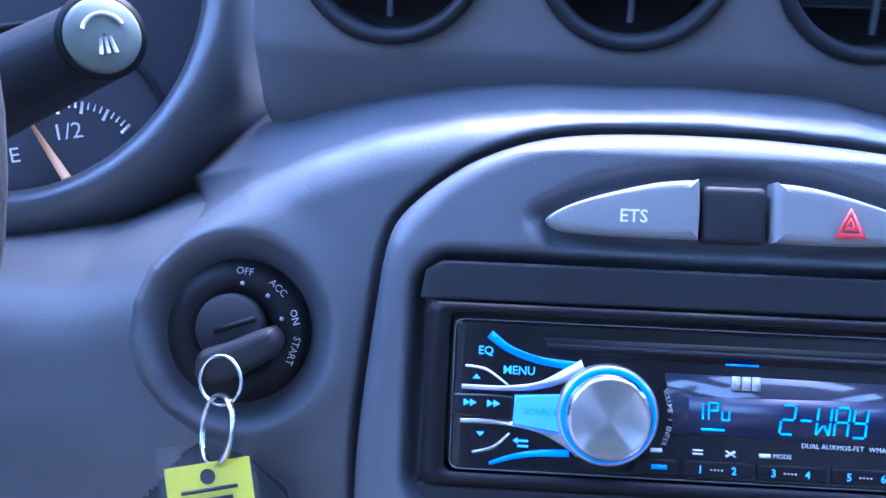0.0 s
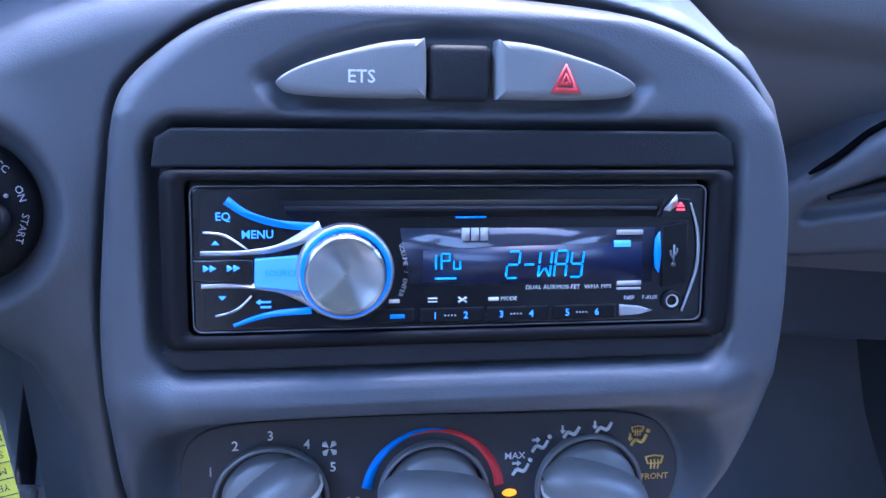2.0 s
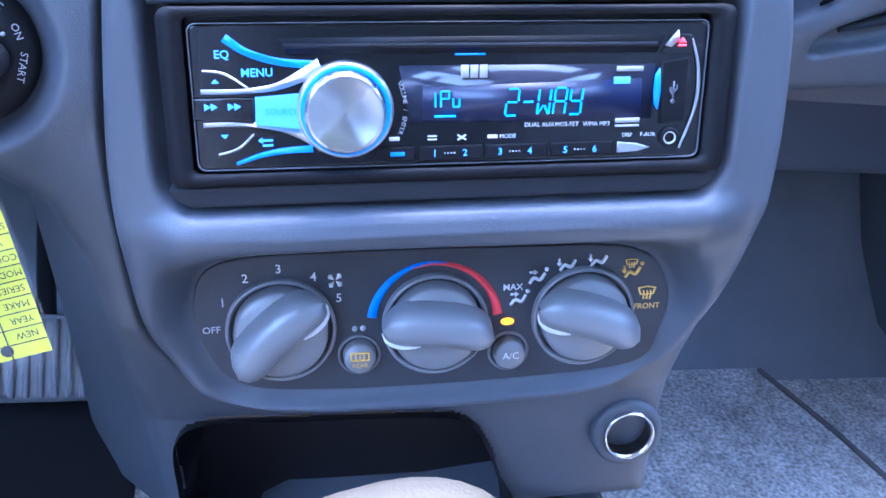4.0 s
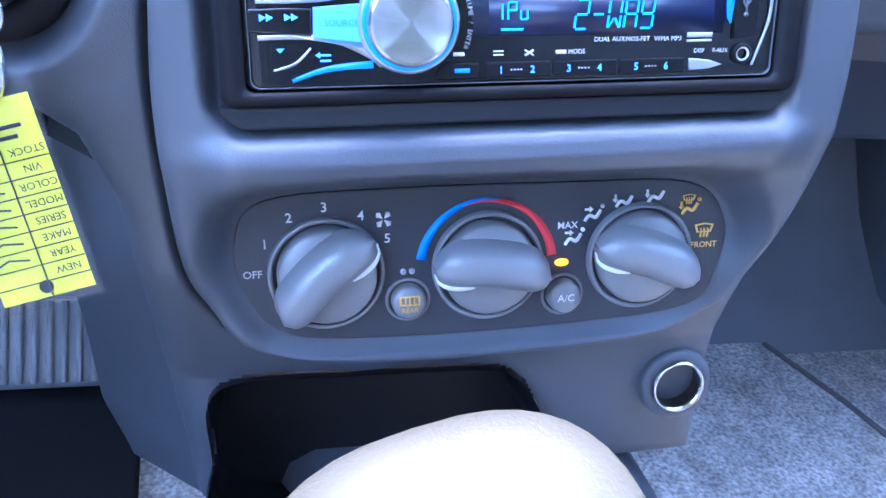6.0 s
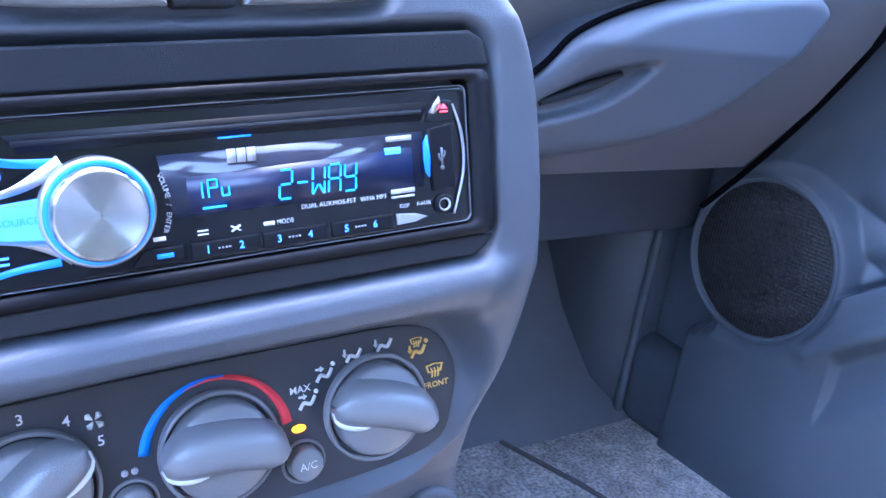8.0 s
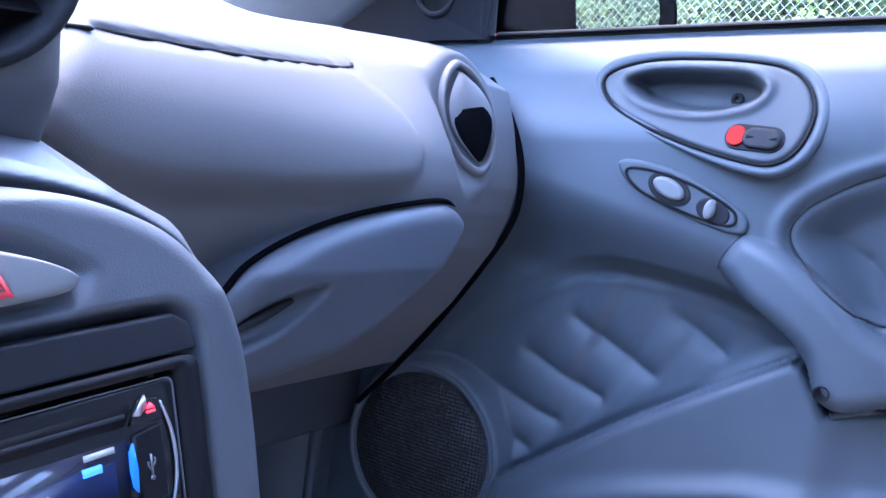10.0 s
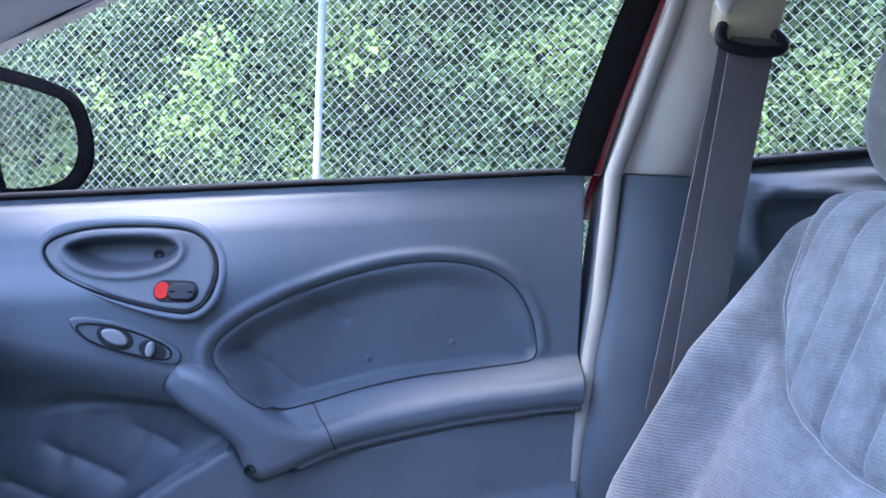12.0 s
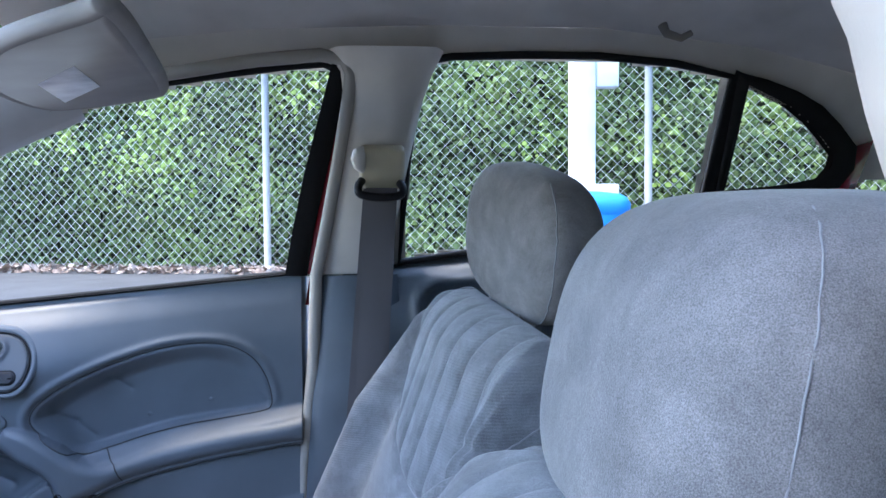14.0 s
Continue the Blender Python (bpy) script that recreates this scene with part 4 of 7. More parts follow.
def build_hedge():
    rng = np.random.default_rng(3)
    n = 170000
    s = rng.uniform(-9, 9, n)
    z = rng.uniform(0.7, 4.2, n)
    depth = 0.45 + 0.22 * np.sin(s * 2.1 + 1.3 * np.sin(z * 2.3)) * np.sin(z * 3.1 + s) + rng.uniform(0, 0.35, n) - 0.1
    base = FENCE_A + s[:, None] * FDIR + depth[:, None] * FOUT
    c = np.concatenate([base, z[:, None]], 1)
    size = rng.uniform(0.012, 0.030, n)
    face = np.concatenate([np.tile(-FOUT, (n, 1)), np.full((n, 1), 0.35)], 1) + rng.normal(0, 0.55, (n, 3))
    face /= np.linalg.norm(face, axis=1, keepdims=True)
    a = np.cross(face, rng.normal(0, 1, (n, 3)))
    a /= np.linalg.norm(a, axis=1, keepdims=True)
    b = np.cross(face, a)
    shape = [(0, -1.0), (0.75, -0.35), (0.55, 0.45), (0, 1.0), (-0.55, 0.45), (-0.75, -0.35)]
    V = np.stack([c + size[:, None] * (p * a + q * b - 0.12 * abs(p) * face) for p, q in shape], 1).reshape(-1, 3)
    k = 6 * np.arange(n)[:, None]
    F = np.stack([k + np.array([0, 1, 2, 3]), k + np.array([0, 3, 4, 5])], 1).reshape(-1, 4)
    return V, F.tolist()


single("hedge", build_hedge(), LEAF, "dense dark green ivy hedge growing behind the fence", "hedge", kind="stuff", smooth=False)
SHOOT = mat("young_ivy_leaf", (0.20, 0.29, 0.05), 0.5, mottle=0.3, mottle_size=9)


def build_shoots():
    rng = np.random.default_rng(11)
    V, F = [], []
    for s_, z_, rs, rz, n in ((0.93, 2.02, 0.15, 0.20, 300), (0.90, 1.52, 0.16, 0.16, 130), (1.80, 1.78, 0.10, 0.10, 60), (1.27, 1.58, 0.14, 0.14, 80), (-0.29, 2.15, 0.12, 0.14, 70), (-2.05, 1.62, 0.12, 0.14, 60), (-2.9, 1.5, 0.14, 0.2, 70)):
        for _ in range(n):
            s, z = s_ + rng.normal(0, rs), z_ + rng.normal(0, rz)
            c = np.array([*(FENCE_A + s * FDIR + rng.uniform(0.06, 0.3) * FOUT), z])
            f = np.array([*(-FOUT), 0.4]) + rng.normal(0, 0.5, 3)
            f /= np.linalg.norm(f)
            a = np.cross(f, rng.normal(0, 1, 3))
            a /= np.linalg.norm(a)
            b = np.cross(f, a)
            k = rng.uniform(0.016, 0.032)
            o = len(V)
            V += [c + k * (p * a + q * b - 0.12 * abs(p) * f) for p, q in ((0, -1.0), (0.75, -0.35), (0.55, 0.45), (0, 1.0), (-0.55, 0.45), (-0.75, -0.35))]
            F += [(o, o + 1, o + 2, o + 3), (o, o + 3, o + 4, o + 5)]
    return np.array(V), F


single("ivy_shoots", build_shoots(), SHOOT, "bright yellow-green young ivy leaves in the hedge", "leaves", kind="stuff", smooth=False)
# sheet behind the leaves; its dark green paints the hedge's inner shade
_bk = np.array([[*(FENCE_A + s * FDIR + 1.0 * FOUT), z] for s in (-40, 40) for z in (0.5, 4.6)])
single("backdrop", extrude_poly(_bk[[0, 2, 3, 1]], (*(0.4 * FOUT), 0)), mat("hedge_shade", (0.03, 0.04, 0.02), 1.0, mottle=0.5, mottle_size=6), "dark sheet coloured for the shade deep in the hedge", "hedge", kind="structure", smooth=False)


# unseen walls, added behind and on the driver side to block low sky light
BLOCKER = mat("blocker_green", (0.06, 0.08, 0.05), 0.95, mottle=0.5, mottle_size=2.5)
for nm, c_, h_ in (("wall_back", (-1.0, -8.2, 2.4), (9.0, 0.3, 2.5)), ("wall_west", (-7.5, 1.0, 1.7), (0.3, 9.5, 1.75))):
    single(nm, box(c_, h_, bevel=0.1), BLOCKER, "plain dark green wall, added out of view to block low light", "wall", kind="structure", smooth=False)


def build_mesh():
    """Zigzag wires of a chain-link fence."""
    q, rise, w = 0.038, 0.038, 0.0024
    n, rows_ = int(14 / q), int(2.9 / rise)
    V, F, k = [], [], 0
    for i in range(-n // 2, n // 2):
        zig = np.array([[*(FENCE_A + FDIR * q * (i + (r + i) % 2)), 0.76 + r * rise] for r in range(rows_)])
        for dx, dn in ((-w, 0), (w * 0.5, w), (w * 0.5, -w)):
            V.append(zig + np.array([*(dx * FDIR + dn * FOUT), 0]))
        for r in range(rows_ - 1):
            for p in range(3):
                a, b = k + p * rows_ + r, k + ((p + 1) % 3) * rows_ + r
                F.append((a, b, b + 1, a + 1))
        k += 3 * rows_
    return np.concatenate(V), F


single("chain_link_mesh", build_mesh(), STEEL, "grey galvanised chain-link wire mesh in front of the hedge", "fence", kind="stuff")
_span = np.linalg.norm(FENCE_A - FENCE_B)
for k in range(-3, 3):
    p = FENCE_A + FDIR * _span * k
    single("fence_post", tube([(p[0], p[1], 0.6), (p[0], p[1], 3.7)], 0.027, 14), POST_GREY, "round pale grey galvanised steel fence post", "fence post", "fence posts")

# ---- lettering and lit materials ----
BLUE_LIT = mat("blue_lit", (0.02, 0.17, 0.8), 0.3, emit=0.036, mottle=0)
ICE_LIT = mat("ice_lit", (0.08, 0.28, 0.85), 0.3, emit=0.04, mottle=0)
DIM_BLUE = mat("dim_blue_lit", (0.05, 0.2, 0.8), 0.4, emit=0.12, mottle=0)
CYAN_LIT = mat("display_lit", (0.02, 0.22, 0.65), 0.4, emit=0.08, mottle=0)
AMBER_LIT = mat("amber_lit", (1.0, 0.27, 0.01), 0.4, emit=0.10, mottle=0)
RED_PRINT = mat("red_print", (0.8, 0.055, 0.07), 0.5, mottle=0)
RED_LIT = mat("red_lit", (0.9, 0.05, 0.08), 0.4, emit=0.1, mottle=0)
BLUE_PRINT = mat("blue_print", (0.01, 0.24, 0.85), 0.5, mottle=0)
AMBER_PRINT = mat("amber_print", (0.75, 0.45, 0.12), 0.5, mottle=0)
GREY_PRINT = mat("grey_print", (0.42, 0.42, 0.44), 0.6, mottle=0)
DISPLAY = mat("display_glass", (0.02, 0.024, 0.04), 0.12, mottle=0.1)
PANEL = mat("climate_panel", (0.035, 0.037, 0.045), 0.5, grain=0.25, grain_size=1800)
SPUN = mat("spun_metal", (0.6, 0.605, 0.62), 0.24, 1.0, mottle=0)
_b = SPUN.node_tree.nodes["Principled BSDF"]
_b.inputs["Anisotropic"].default_value, _b.inputs["Anisotropic Rotation"].default_value = 0.95, 0.25
_tg = SPUN.node_tree.nodes.new("ShaderNodeTangent")
_tg.direction_type, _tg.axis = "RADIAL", "Z"
SPUN.node_tree.links.new(_tg.outputs[0], _b.inputs["Tangent"])
# fine spokes left by the lathe
_nt = SPUN.node_tree
_tc, _gr, _no, _bp = _nt.nodes.new("ShaderNodeTexCoord"), _nt.nodes.new("ShaderNodeTexGradient"), _nt.nodes.new("ShaderNodeTexNoise"), _nt.nodes.new("ShaderNodeBump")
_gr.gradient_type, _no.noise_dimensions = "RADIAL", "1D"
_no.inputs["Scale"].default_value, _no.inputs["Detail"].default_value = 10, 5
_bp.inputs["Strength"].default_value, _bp.inputs["Distance"].default_value = 0.10, 0.001
_nt.links.new(_tc.outputs["Object"], _gr.inputs["Vector"])
_nt.links.new(_gr.outputs["Fac"], _no.inputs["W"])
_nt.links.new(_no.outputs["Fac"], _bp.inputs["Height"])
_nt.links.new(_bp.outputs["Normal"], _b.inputs["Normal"])


def stack_text(name, body, size, u, v, d, material, parent, turn=0.0, bold=0.0, align="CENTER", squeeze=1.0):
    a = radians(turn)
    r, w = RU * math.cos(a) + UP * math.sin(a), -RU * math.sin(a) + UP * math.cos(a)
    data = text_data(body, size, S(np.array([u, v, d])), r * squeeze, w, bold=bold, align=align)
    return part(name, data, material, parent, smooth=False)


def flat(outline, d, thick=0.0003):
    """A thin raised print or inlay on the stack's plane."""
    return plate(outline, d - 0.0006, d + thick, 0, S)


def bar(u, v, w, h, d):
    return flat([(u - w / 2, v - h / 2), (u + w / 2, v - h / 2), (u + w / 2, v + h / 2), (u - w / 2, v + h / 2)], d)


def rrect(cu, cv, hu, hv, r, n=5):
    o = []
    for sx, sy, a0 in ((1, 1, 0), (-1, 1, 90), (-1, -1, 180), (1, -1, 270)):
        for k in range(n + 1):
            a = radians(a0 + 90 * k / n)
            o.append((cu + sx * (hu - r) + r * math.cos(a), cv + sy * (hv - r) + r * math.sin(a)))
    return o


def circle(cu, cv, r, n=40):
    return [(cu + r * math.cos(2 * math.pi * k / n), cv + r * math.sin(2 * math.pi * k / n)) for k in range(n)]


def band(points, widths):
    """A flat strip of changing width along a line, as an outline."""
    p = smooth_curve(points, 24, closed=False)
    w = np.interp(np.linspace(0, 1, len(p)), np.linspace(0, 1, len(widths)), widths)
    t = np.gradient(p, axis=0)
    t /= np.linalg.norm(t, axis=1, keepdims=True)
    n = np.stack([-t[:, 1], t[:, 0]], 1)
    return [tuple(q) for q in p + n * w[:, None] / 2] + [tuple(q) for q in (p - n * w[:, None] / 2)[::-1]]


def frame_data(outer, inner, h0, h1):
    """A flat frame between two outlines of the same length, with its walls."""
    n = len(outer)
    P = np.array([[(x, y, h0) for x, y in outer], [(x, y, h1) for x, y in outer], [(x, y, h1) for x, y in inner], [(x, y, h0) for x, y in inner]])
    return sheet(S(P), closed=True, flip=True)


AX = [RU, UP, NN]


def turned(profile, u, v, n=48):
    return lathe(profile, n, S(np.array([u, v, 0.0])), AX)


# ---- radio ----
def build_radio():
    ra = thing("car_radio", S(np.array([0, 0, -0.01])), "black single-slot car radio with blue lit rim and round metal knob", "car radio")
    part("surround", frame_data(rrect(0, 0, 0.1035, 0.0312, 0.004), rrect(0, 0.0005, 0.0955, 0.0275, 0.003), -0.012, 0.005), BLACK, ra, "matt black mounting frame")
    part("upper_filler", plate([(-0.1060, 0.0320), (0.1045, 0.0325), (0.1030, 0.0420), (0.097, 0.0455), (-0.099, 0.0455), (-0.1048, 0.0420)], -0.012, 0.0035, 0.0012, S), DARK, ra, "dark plastic filler strip")
    part("lower_filler", plate([(-0.1045, -0.0318), (0.1030, -0.0318), (0.1005, -0.0365), (0.095, -0.0395), (-0.097, -0.0395), (-0.1025, -0.0365)], -0.012, 0.0035, 0.0012, S), DARK, ra, "dark plastic filler strip")
    face = part("faceplate", plate(rrect(0, 0, 0.0935, 0.0255, 0.003), -0.01, 0.0035, 0.001, S), GLOSSY, ra, "glossy black faceplate")
    part("edge_line", frame_data(rrect(0, 0, 0.0938, 0.0258, 0.003), rrect(0, 0, 0.0934, 0.0254, 0.003), 0.0030, 0.0037), EDGE, face, "thin grey edge line")
    Z = 0.0036
    part("disc_slot", plate([(-0.064, 0.0205), (0.077, 0.0205), (0.074, 0.0140), (-0.060, 0.0150)], 0.001, Z + 0.0002, 0, S), BLACK, face, "black disc slot")
    part("slot_shutter", tube(S(np.array([(-0.062, 0.0178, Z + 0.0004), (0.074, 0.0172, Z + 0.0004)])), 0.0009, 6), DARK, face)
    part("display", plate([(-0.0215, 0.0105), (0.074, 0.0100), (0.0735, -0.0105), (-0.0180, -0.0100)], 0.001, Z + 0.0002, 0, S), DISPLAY, face, "dark blue display window")
    part("display_inner", flat([(-0.0131, 0.0028), (0.0690, 0.0046), (0.0696, -0.0113), (-0.0132, -0.0091)], Z + 0.0003), mat("display_field", (0.010, 0.013, 0.04), 0.3, mottle=0.1), face)
    Z2 = Z + 0.0009
    # segment letters of the display
    glyph = {"2": "abged", "-": "g", "W": "fbecxy", "A": "abcefg", "Y": "fbgcd"}
    for k, ch in enumerate("2-WAY"):
        u0, v0, w, h = 0.0172 + k * 0.0060, -0.0032, 0.0044, 0.0098
        seg = {"a": ((0, 1), (1, 1)), "b": ((1, 1), (1, 0.5)), "c": ((1, 0.5), (1, 0)), "d": ((0, 0), (1, 0)), "e": ((0, 0.5), (0, 0)), "f": ((0, 1), (0, 0.5)), "g": ((0, 0.5), (1, 0.5)), "x": ((0, 0), (0.5, 0.4)), "y": ((1, 0), (0.5, 0.4))}
        bits = []
        for q in glyph[ch]:
            (a0, b0), (a1, b1) = seg[q]
            p0 = np.array([u0 + a0 * w + 0.0010 * b0, v0 + (b0 - 0.5) * h])
            p1 = np.array([u0 + a1 * w + 0.0010 * b1, v0 + (b1 - 0.5) * h])
            p0, p1 = p0 + (p1 - p0) * 0.09, p1 - (p1 - p0) * 0.09
            bits.append(tube(S(np.array([(*p0, Z2), (*p1, Z2)])), 0.00042, 4))
        part("display_letter", join(*bits), CYAN_LIT, face)
    for q in ([(-0.0085, 0.0008), (-0.0085, -0.0044)], [(-0.0065, 0.0012), (-0.0065, -0.0044)], [(-0.0065, 0.0012), (-0.0035, 0.0012)], [(-0.0035, 0.0012), (-0.0035, -0.0014)], [(-0.0065, -0.0014), (-0.0035, -0.0014)],
              [(-0.002, -0.0014), (-0.002, -0.0044)], [(-0.002, -0.0044), (0.0003, -0.0044)], [(0.0003, -0.0044), (0.0003, -0.0014)]):
        part("display_mark", tube(S(np.array([(*q[0], Z2), (*q[1], Z2)])), 0.00035, 4), CYAN_LIT, face)
    part("display_mark", bar(-0.0050, -0.0078, 0.0078, 0.0007, Z2), CYAN_LIT, face)
    part("display_mark", bar(0.0612, 0.0041, 0.0062, 0.0024, Z2), DIM_BLUE, face)
    part("slot_light", bar(0.0040, 0.0143, 0.0110, 0.0006, Z2), BLUE_LIT, face)
    # maker's mark and model as plain shapes
    part("maker_mark", join(bar(0.0022, 0.0082, 0.0028, 0.0046, Z2), bar(0.0056, 0.0082, 0.0028, 0.0046, Z2), bar(0.0090, 0.0082, 0.0028, 0.0046, Z2)), GREY_PRINT, face)
    part("model_mark", bar(0.0640, 0.0083, 0.0100, 0.0018, Z2), GREY_PRINT, face)
    part("maker_mark", join(bar(0.0643, -0.0108, 0.0094, 0.0017, Z2), bar(0.0643, -0.0128, 0.0092, 0.0008, Z2)), GREY_PRINT, face)
    for body, u, v, s in (("DUAL AUX", 0.0304, -0.0117, 0.0023), ("MOS-FET", 0.0409, -0.0118, 0.0023), ("WMA MP3", 0.0523, -0.0119, 0.0023), ("DISP", 0.0646, -0.0164, 0.0021), ("F-AUX", 0.0727, -0.0164, 0.0021)):
        stack_text("print", body, s, u, v, Z2, WHITE, face)
    stack_text("print", "MODE", 0.0022, 0.0185, -0.0157, Z2, WHITE, face)
    part("print_bar", bar(0.0128, -0.0157, 0.0036, 0.0012, Z2), WHITE, face)
    part("print_bar", bar(-0.0236, -0.0157, 0.0038, 0.0012, Z2), WHITE, face)
    part("repeat_icon", join(bar(-0.0097, -0.0150, 0.0034, 0.0004, Z2), bar(-0.0097, -0.0162, 0.0034, 0.0004, Z2)), WHITE, face)
    part("shuffle_icon", join(flat([(-0.0004, -0.0164), (0.0000, -0.0168), (0.0030, -0.0150), (0.0026, -0.0146)], Z2), flat([(-0.0004, -0.0150), (0.0000, -0.0146), (0.0030, -0.0164), (0.0026, -0.0168)], Z2)), WHITE, face)
    # preset keys
    keys = [(-0.0325, -0.0165), (-0.0140, 0.0090), (0.0105, 0.0335), (0.0355, 0.0592)]
    nums = [None, ("1", "2"), ("3", "4"), ("5", "6")]
    for (a, b_), nn in zip(keys, nums):
        key = part("preset_key", plate([(a + (0.0035 if nn is None else 0), -0.0187), (b_, -0.0187), (b_, -0.0238), (a, -0.0238)], 0.001, Z + 0.0010, 0.0005, S, 2), BLACK, face)
        if nn is None:
            part("key_light", bar((a + b_) / 2 + 0.002, -0.0212, 0.0052, 0.0014, Z + 0.0013), BLUE_LIT, key)
        else:
            for k, q in enumerate(nn):
                stack_text("number", q, 0.0036, a + 0.0052 + k * 0.0113, -0.0214, Z + 0.0014, DIM_BLUE, key, bold=0.00005)
            for k in range(4):
                part("dot", bar(a + 0.0089 + k * 0.0012, -0.0213, 0.0005, 0.0005, Z + 0.0013), GREY_PRINT, key)
    part("disp_key", plate([(0.0612, -0.0190), (0.0690, -0.0198), (0.0740, -0.0214), (0.0690, -0.0228), (0.0612, -0.0232)], 0.001, Z + 0.0010, 0.0004, S, 2), SILVER, face)
    # wings beside the knob
    part("light_strip", flat(band([(-0.0815, 0.0208), (-0.0745, 0.0160), (-0.0640, 0.0126), (-0.0500, 0.0112)], [0.0030, 0.0024, 0.0024, 0.0030]), Z + 0.0008), BLUE_LIT, face, "glowing blue strip")
    part("light_strip", flat(band([(-0.0800, -0.0232), (-0.0720, -0.0205), (-0.0640, -0.0190), (-0.0530, -0.0184)], [0.0010, 0.0016, 0.0020, 0.0024]), Z + 0.0008), BLUE_LIT, face, "glowing blue strip")
    part("silver_strip", flat(band([(-0.0905, 0.0026), (-0.0760, 0.0026), (-0.0640, 0.0042), (-0.0540, 0.0085), (-0.0490, 0.0108)], [0.0016, 0.0016, 0.0024, 0.0046, 0.0060]), Z + 0.0012), SILVER, face, "brushed silver strip")
    part("silver_strip", flat(band([(-0.0905, -0.0090), (-0.0760, -0.0090), (-0.0640, -0.0106), (-0.0540, -0.0142), (-0.0490, -0.0172)], [0.0016, 0.0016, 0.0022, 0.0042, 0.0056]), Z + 0.0012), SILVER, face, "brushed silver strip")
    part("silver_strip", flat(band([(-0.0895, 0.0098), (-0.0820, 0.0086), (-0.0745, 0.0036)], [0.0007, 0.0009, 0.0006]), Z + 0.0012), SILVER, face)
    part("silver_strip", flat(band([(-0.0860, -0.0196), (-0.0790, -0.0176), (-0.0735, -0.0126)], [0.0007, 0.0009, 0.0006]), Z + 0.0012), SILVER, face)
    src = part("source_key", plate([(-0.0722, 0.0004), (-0.0545, 0.0016), (-0.0545, -0.0115), (-0.0726, -0.0092)], 0.001, Z + 0.0022, 0.0006, S, 2), ICE_LIT, face, "white-blue lit source key")
    stack_text("word", "SOURCE", 0.0030, -0.0632, -0.0047, Z + 0.0027, BLUE_PRINT, src, turn=-1)
    part("seek_key", plate([(-0.0930, 0.0005), (-0.0728, 0.0003), (-0.0730, -0.0088), (-0.0934, -0.0072)], 0.001, Z + 0.0018, 0.0008, S, 2), GLOSSY, face)
    for u in (-0.0874, -0.0794):
        part("arrow_icon", join(flat([(u - 0.0022, -0.0014), (u, -0.0026), (u - 0.0022, -0.0038)], Z + 0.0022), flat([(u, -0.0014), (u + 0.0022, -0.0026), (u, -0.0038)], Z + 0.0022)), DIM_BLUE, face)
    part("up_icon", flat([(-0.0868, 0.0055), (-0.0842, 0.0055), (-0.0855, 0.0069)], Z + 0.0012), DIM_BLUE, face)
    part("down_icon", flat([(-0.0848, -0.0126), (-0.0822, -0.0126), (-0.0835, -0.0140)], Z + 0.0012), DIM_BLUE, face)
    part("back_icon", join(bar(-0.0688, -0.0150, 0.0036, 0.0006, Z2), bar(-0.0688, -0.0168, 0.0036, 0.0006, Z2), flat([(-0.0706, -0.0140), (-0.0706, -0.0160), (-0.0722, -0.0150)], Z2)), DIM_BLUE, face)
    stack_text("word", "EQ", 0.0040, -0.0827, 0.0151, Z2, DIM_BLUE, face, bold=0.00006)
    stack_text("word", "MENU", 0.0040, -0.0711, 0.0088, Z2, DIM_BLUE, face, bold=0.00006)
    for k, ch in enumerate("VOLUME / ENTER"):
        a = radians(24 - 48 * k / 13)
        stack_text("letter", ch, 0.0023, -0.0413 + 0.0218 * math.cos(a), -0.0045 + 0.0218 * math.sin(a), Z2, GREY_PRINT, face, turn=math.degrees(a) - 90)
    # knob
    kn = part("knob_rim", turned([(0.0172, 0.002), (0.0172, 0.0065), (0.0166, 0.0080), (0.0158, 0.0084), (0.0150, 0.0075)], -0.0409, -0.0045, 64), SILVER, ra, "silver knob rim")
    part("glow_ring", turned([(0.0161, 0.0080), (0.0158, 0.0088), (0.0146, 0.0090), (0.0143, 0.0082)], -0.0409, -0.0045, 64), BLUE_LIT, kn, "blue glowing ring")
    cap_v, cap_f = lathe([(0.0142, 0.004), (0.0142, 0.0138), (0.0134, 0.0150), (0.0127, 0.0152), (0.0120, 0.0149), (0.006, 0.0147), (0.0003, 0.0147)], 72)
    cap = new("knob_cap", mesh_of("knob_cap", cap_v, cap_f, SPUN))
    cap.parent = kn
    M = np.eye(4)
    M[:3, 0], M[:3, 1], M[:3, 2], M[:3, 3] = RU, UP, NN, S(np.array([-0.0413, -0.0045, 0])) - np.array(world_place(kn))
    cap.matrix_basis = Matrix(M.tolist())
    cap["label"] = "spun metal knob cap"
    # right end: eject, usb door, jack
    part("eject_key", plate([(0.0755, 0.0135), (0.0795, 0.0210), (0.0870, 0.0205), (0.0880, 0.0130)], 0.001, Z + 0.0008, 0.0004, S, 2), GLOSSY, face)
    # silver patch painted as a glint on the eject key
    part("eject_glint", flat([(0.0768, 0.0165), (0.0815, 0.0222), (0.0822, 0.0185), (0.0790, 0.0160)], Z + 0.0011), SILVER, face)
    part("eject_icon", join(flat([(0.0818, 0.0176), (0.0848, 0.0176), (0.0833, 0.0194)], Z + 0.0013), bar(0.0833, 0.0166, 0.0030, 0.0007, Z + 0.0013)), RED_LIT, face)
    part("port_cover", plate([(0.0760, 0.0105), (0.0868, 0.0120), (0.0868, -0.0115), (0.0770, -0.0125)], 0.001, Z + 0.0012, 0.0008, S, 2), BLACK, face)
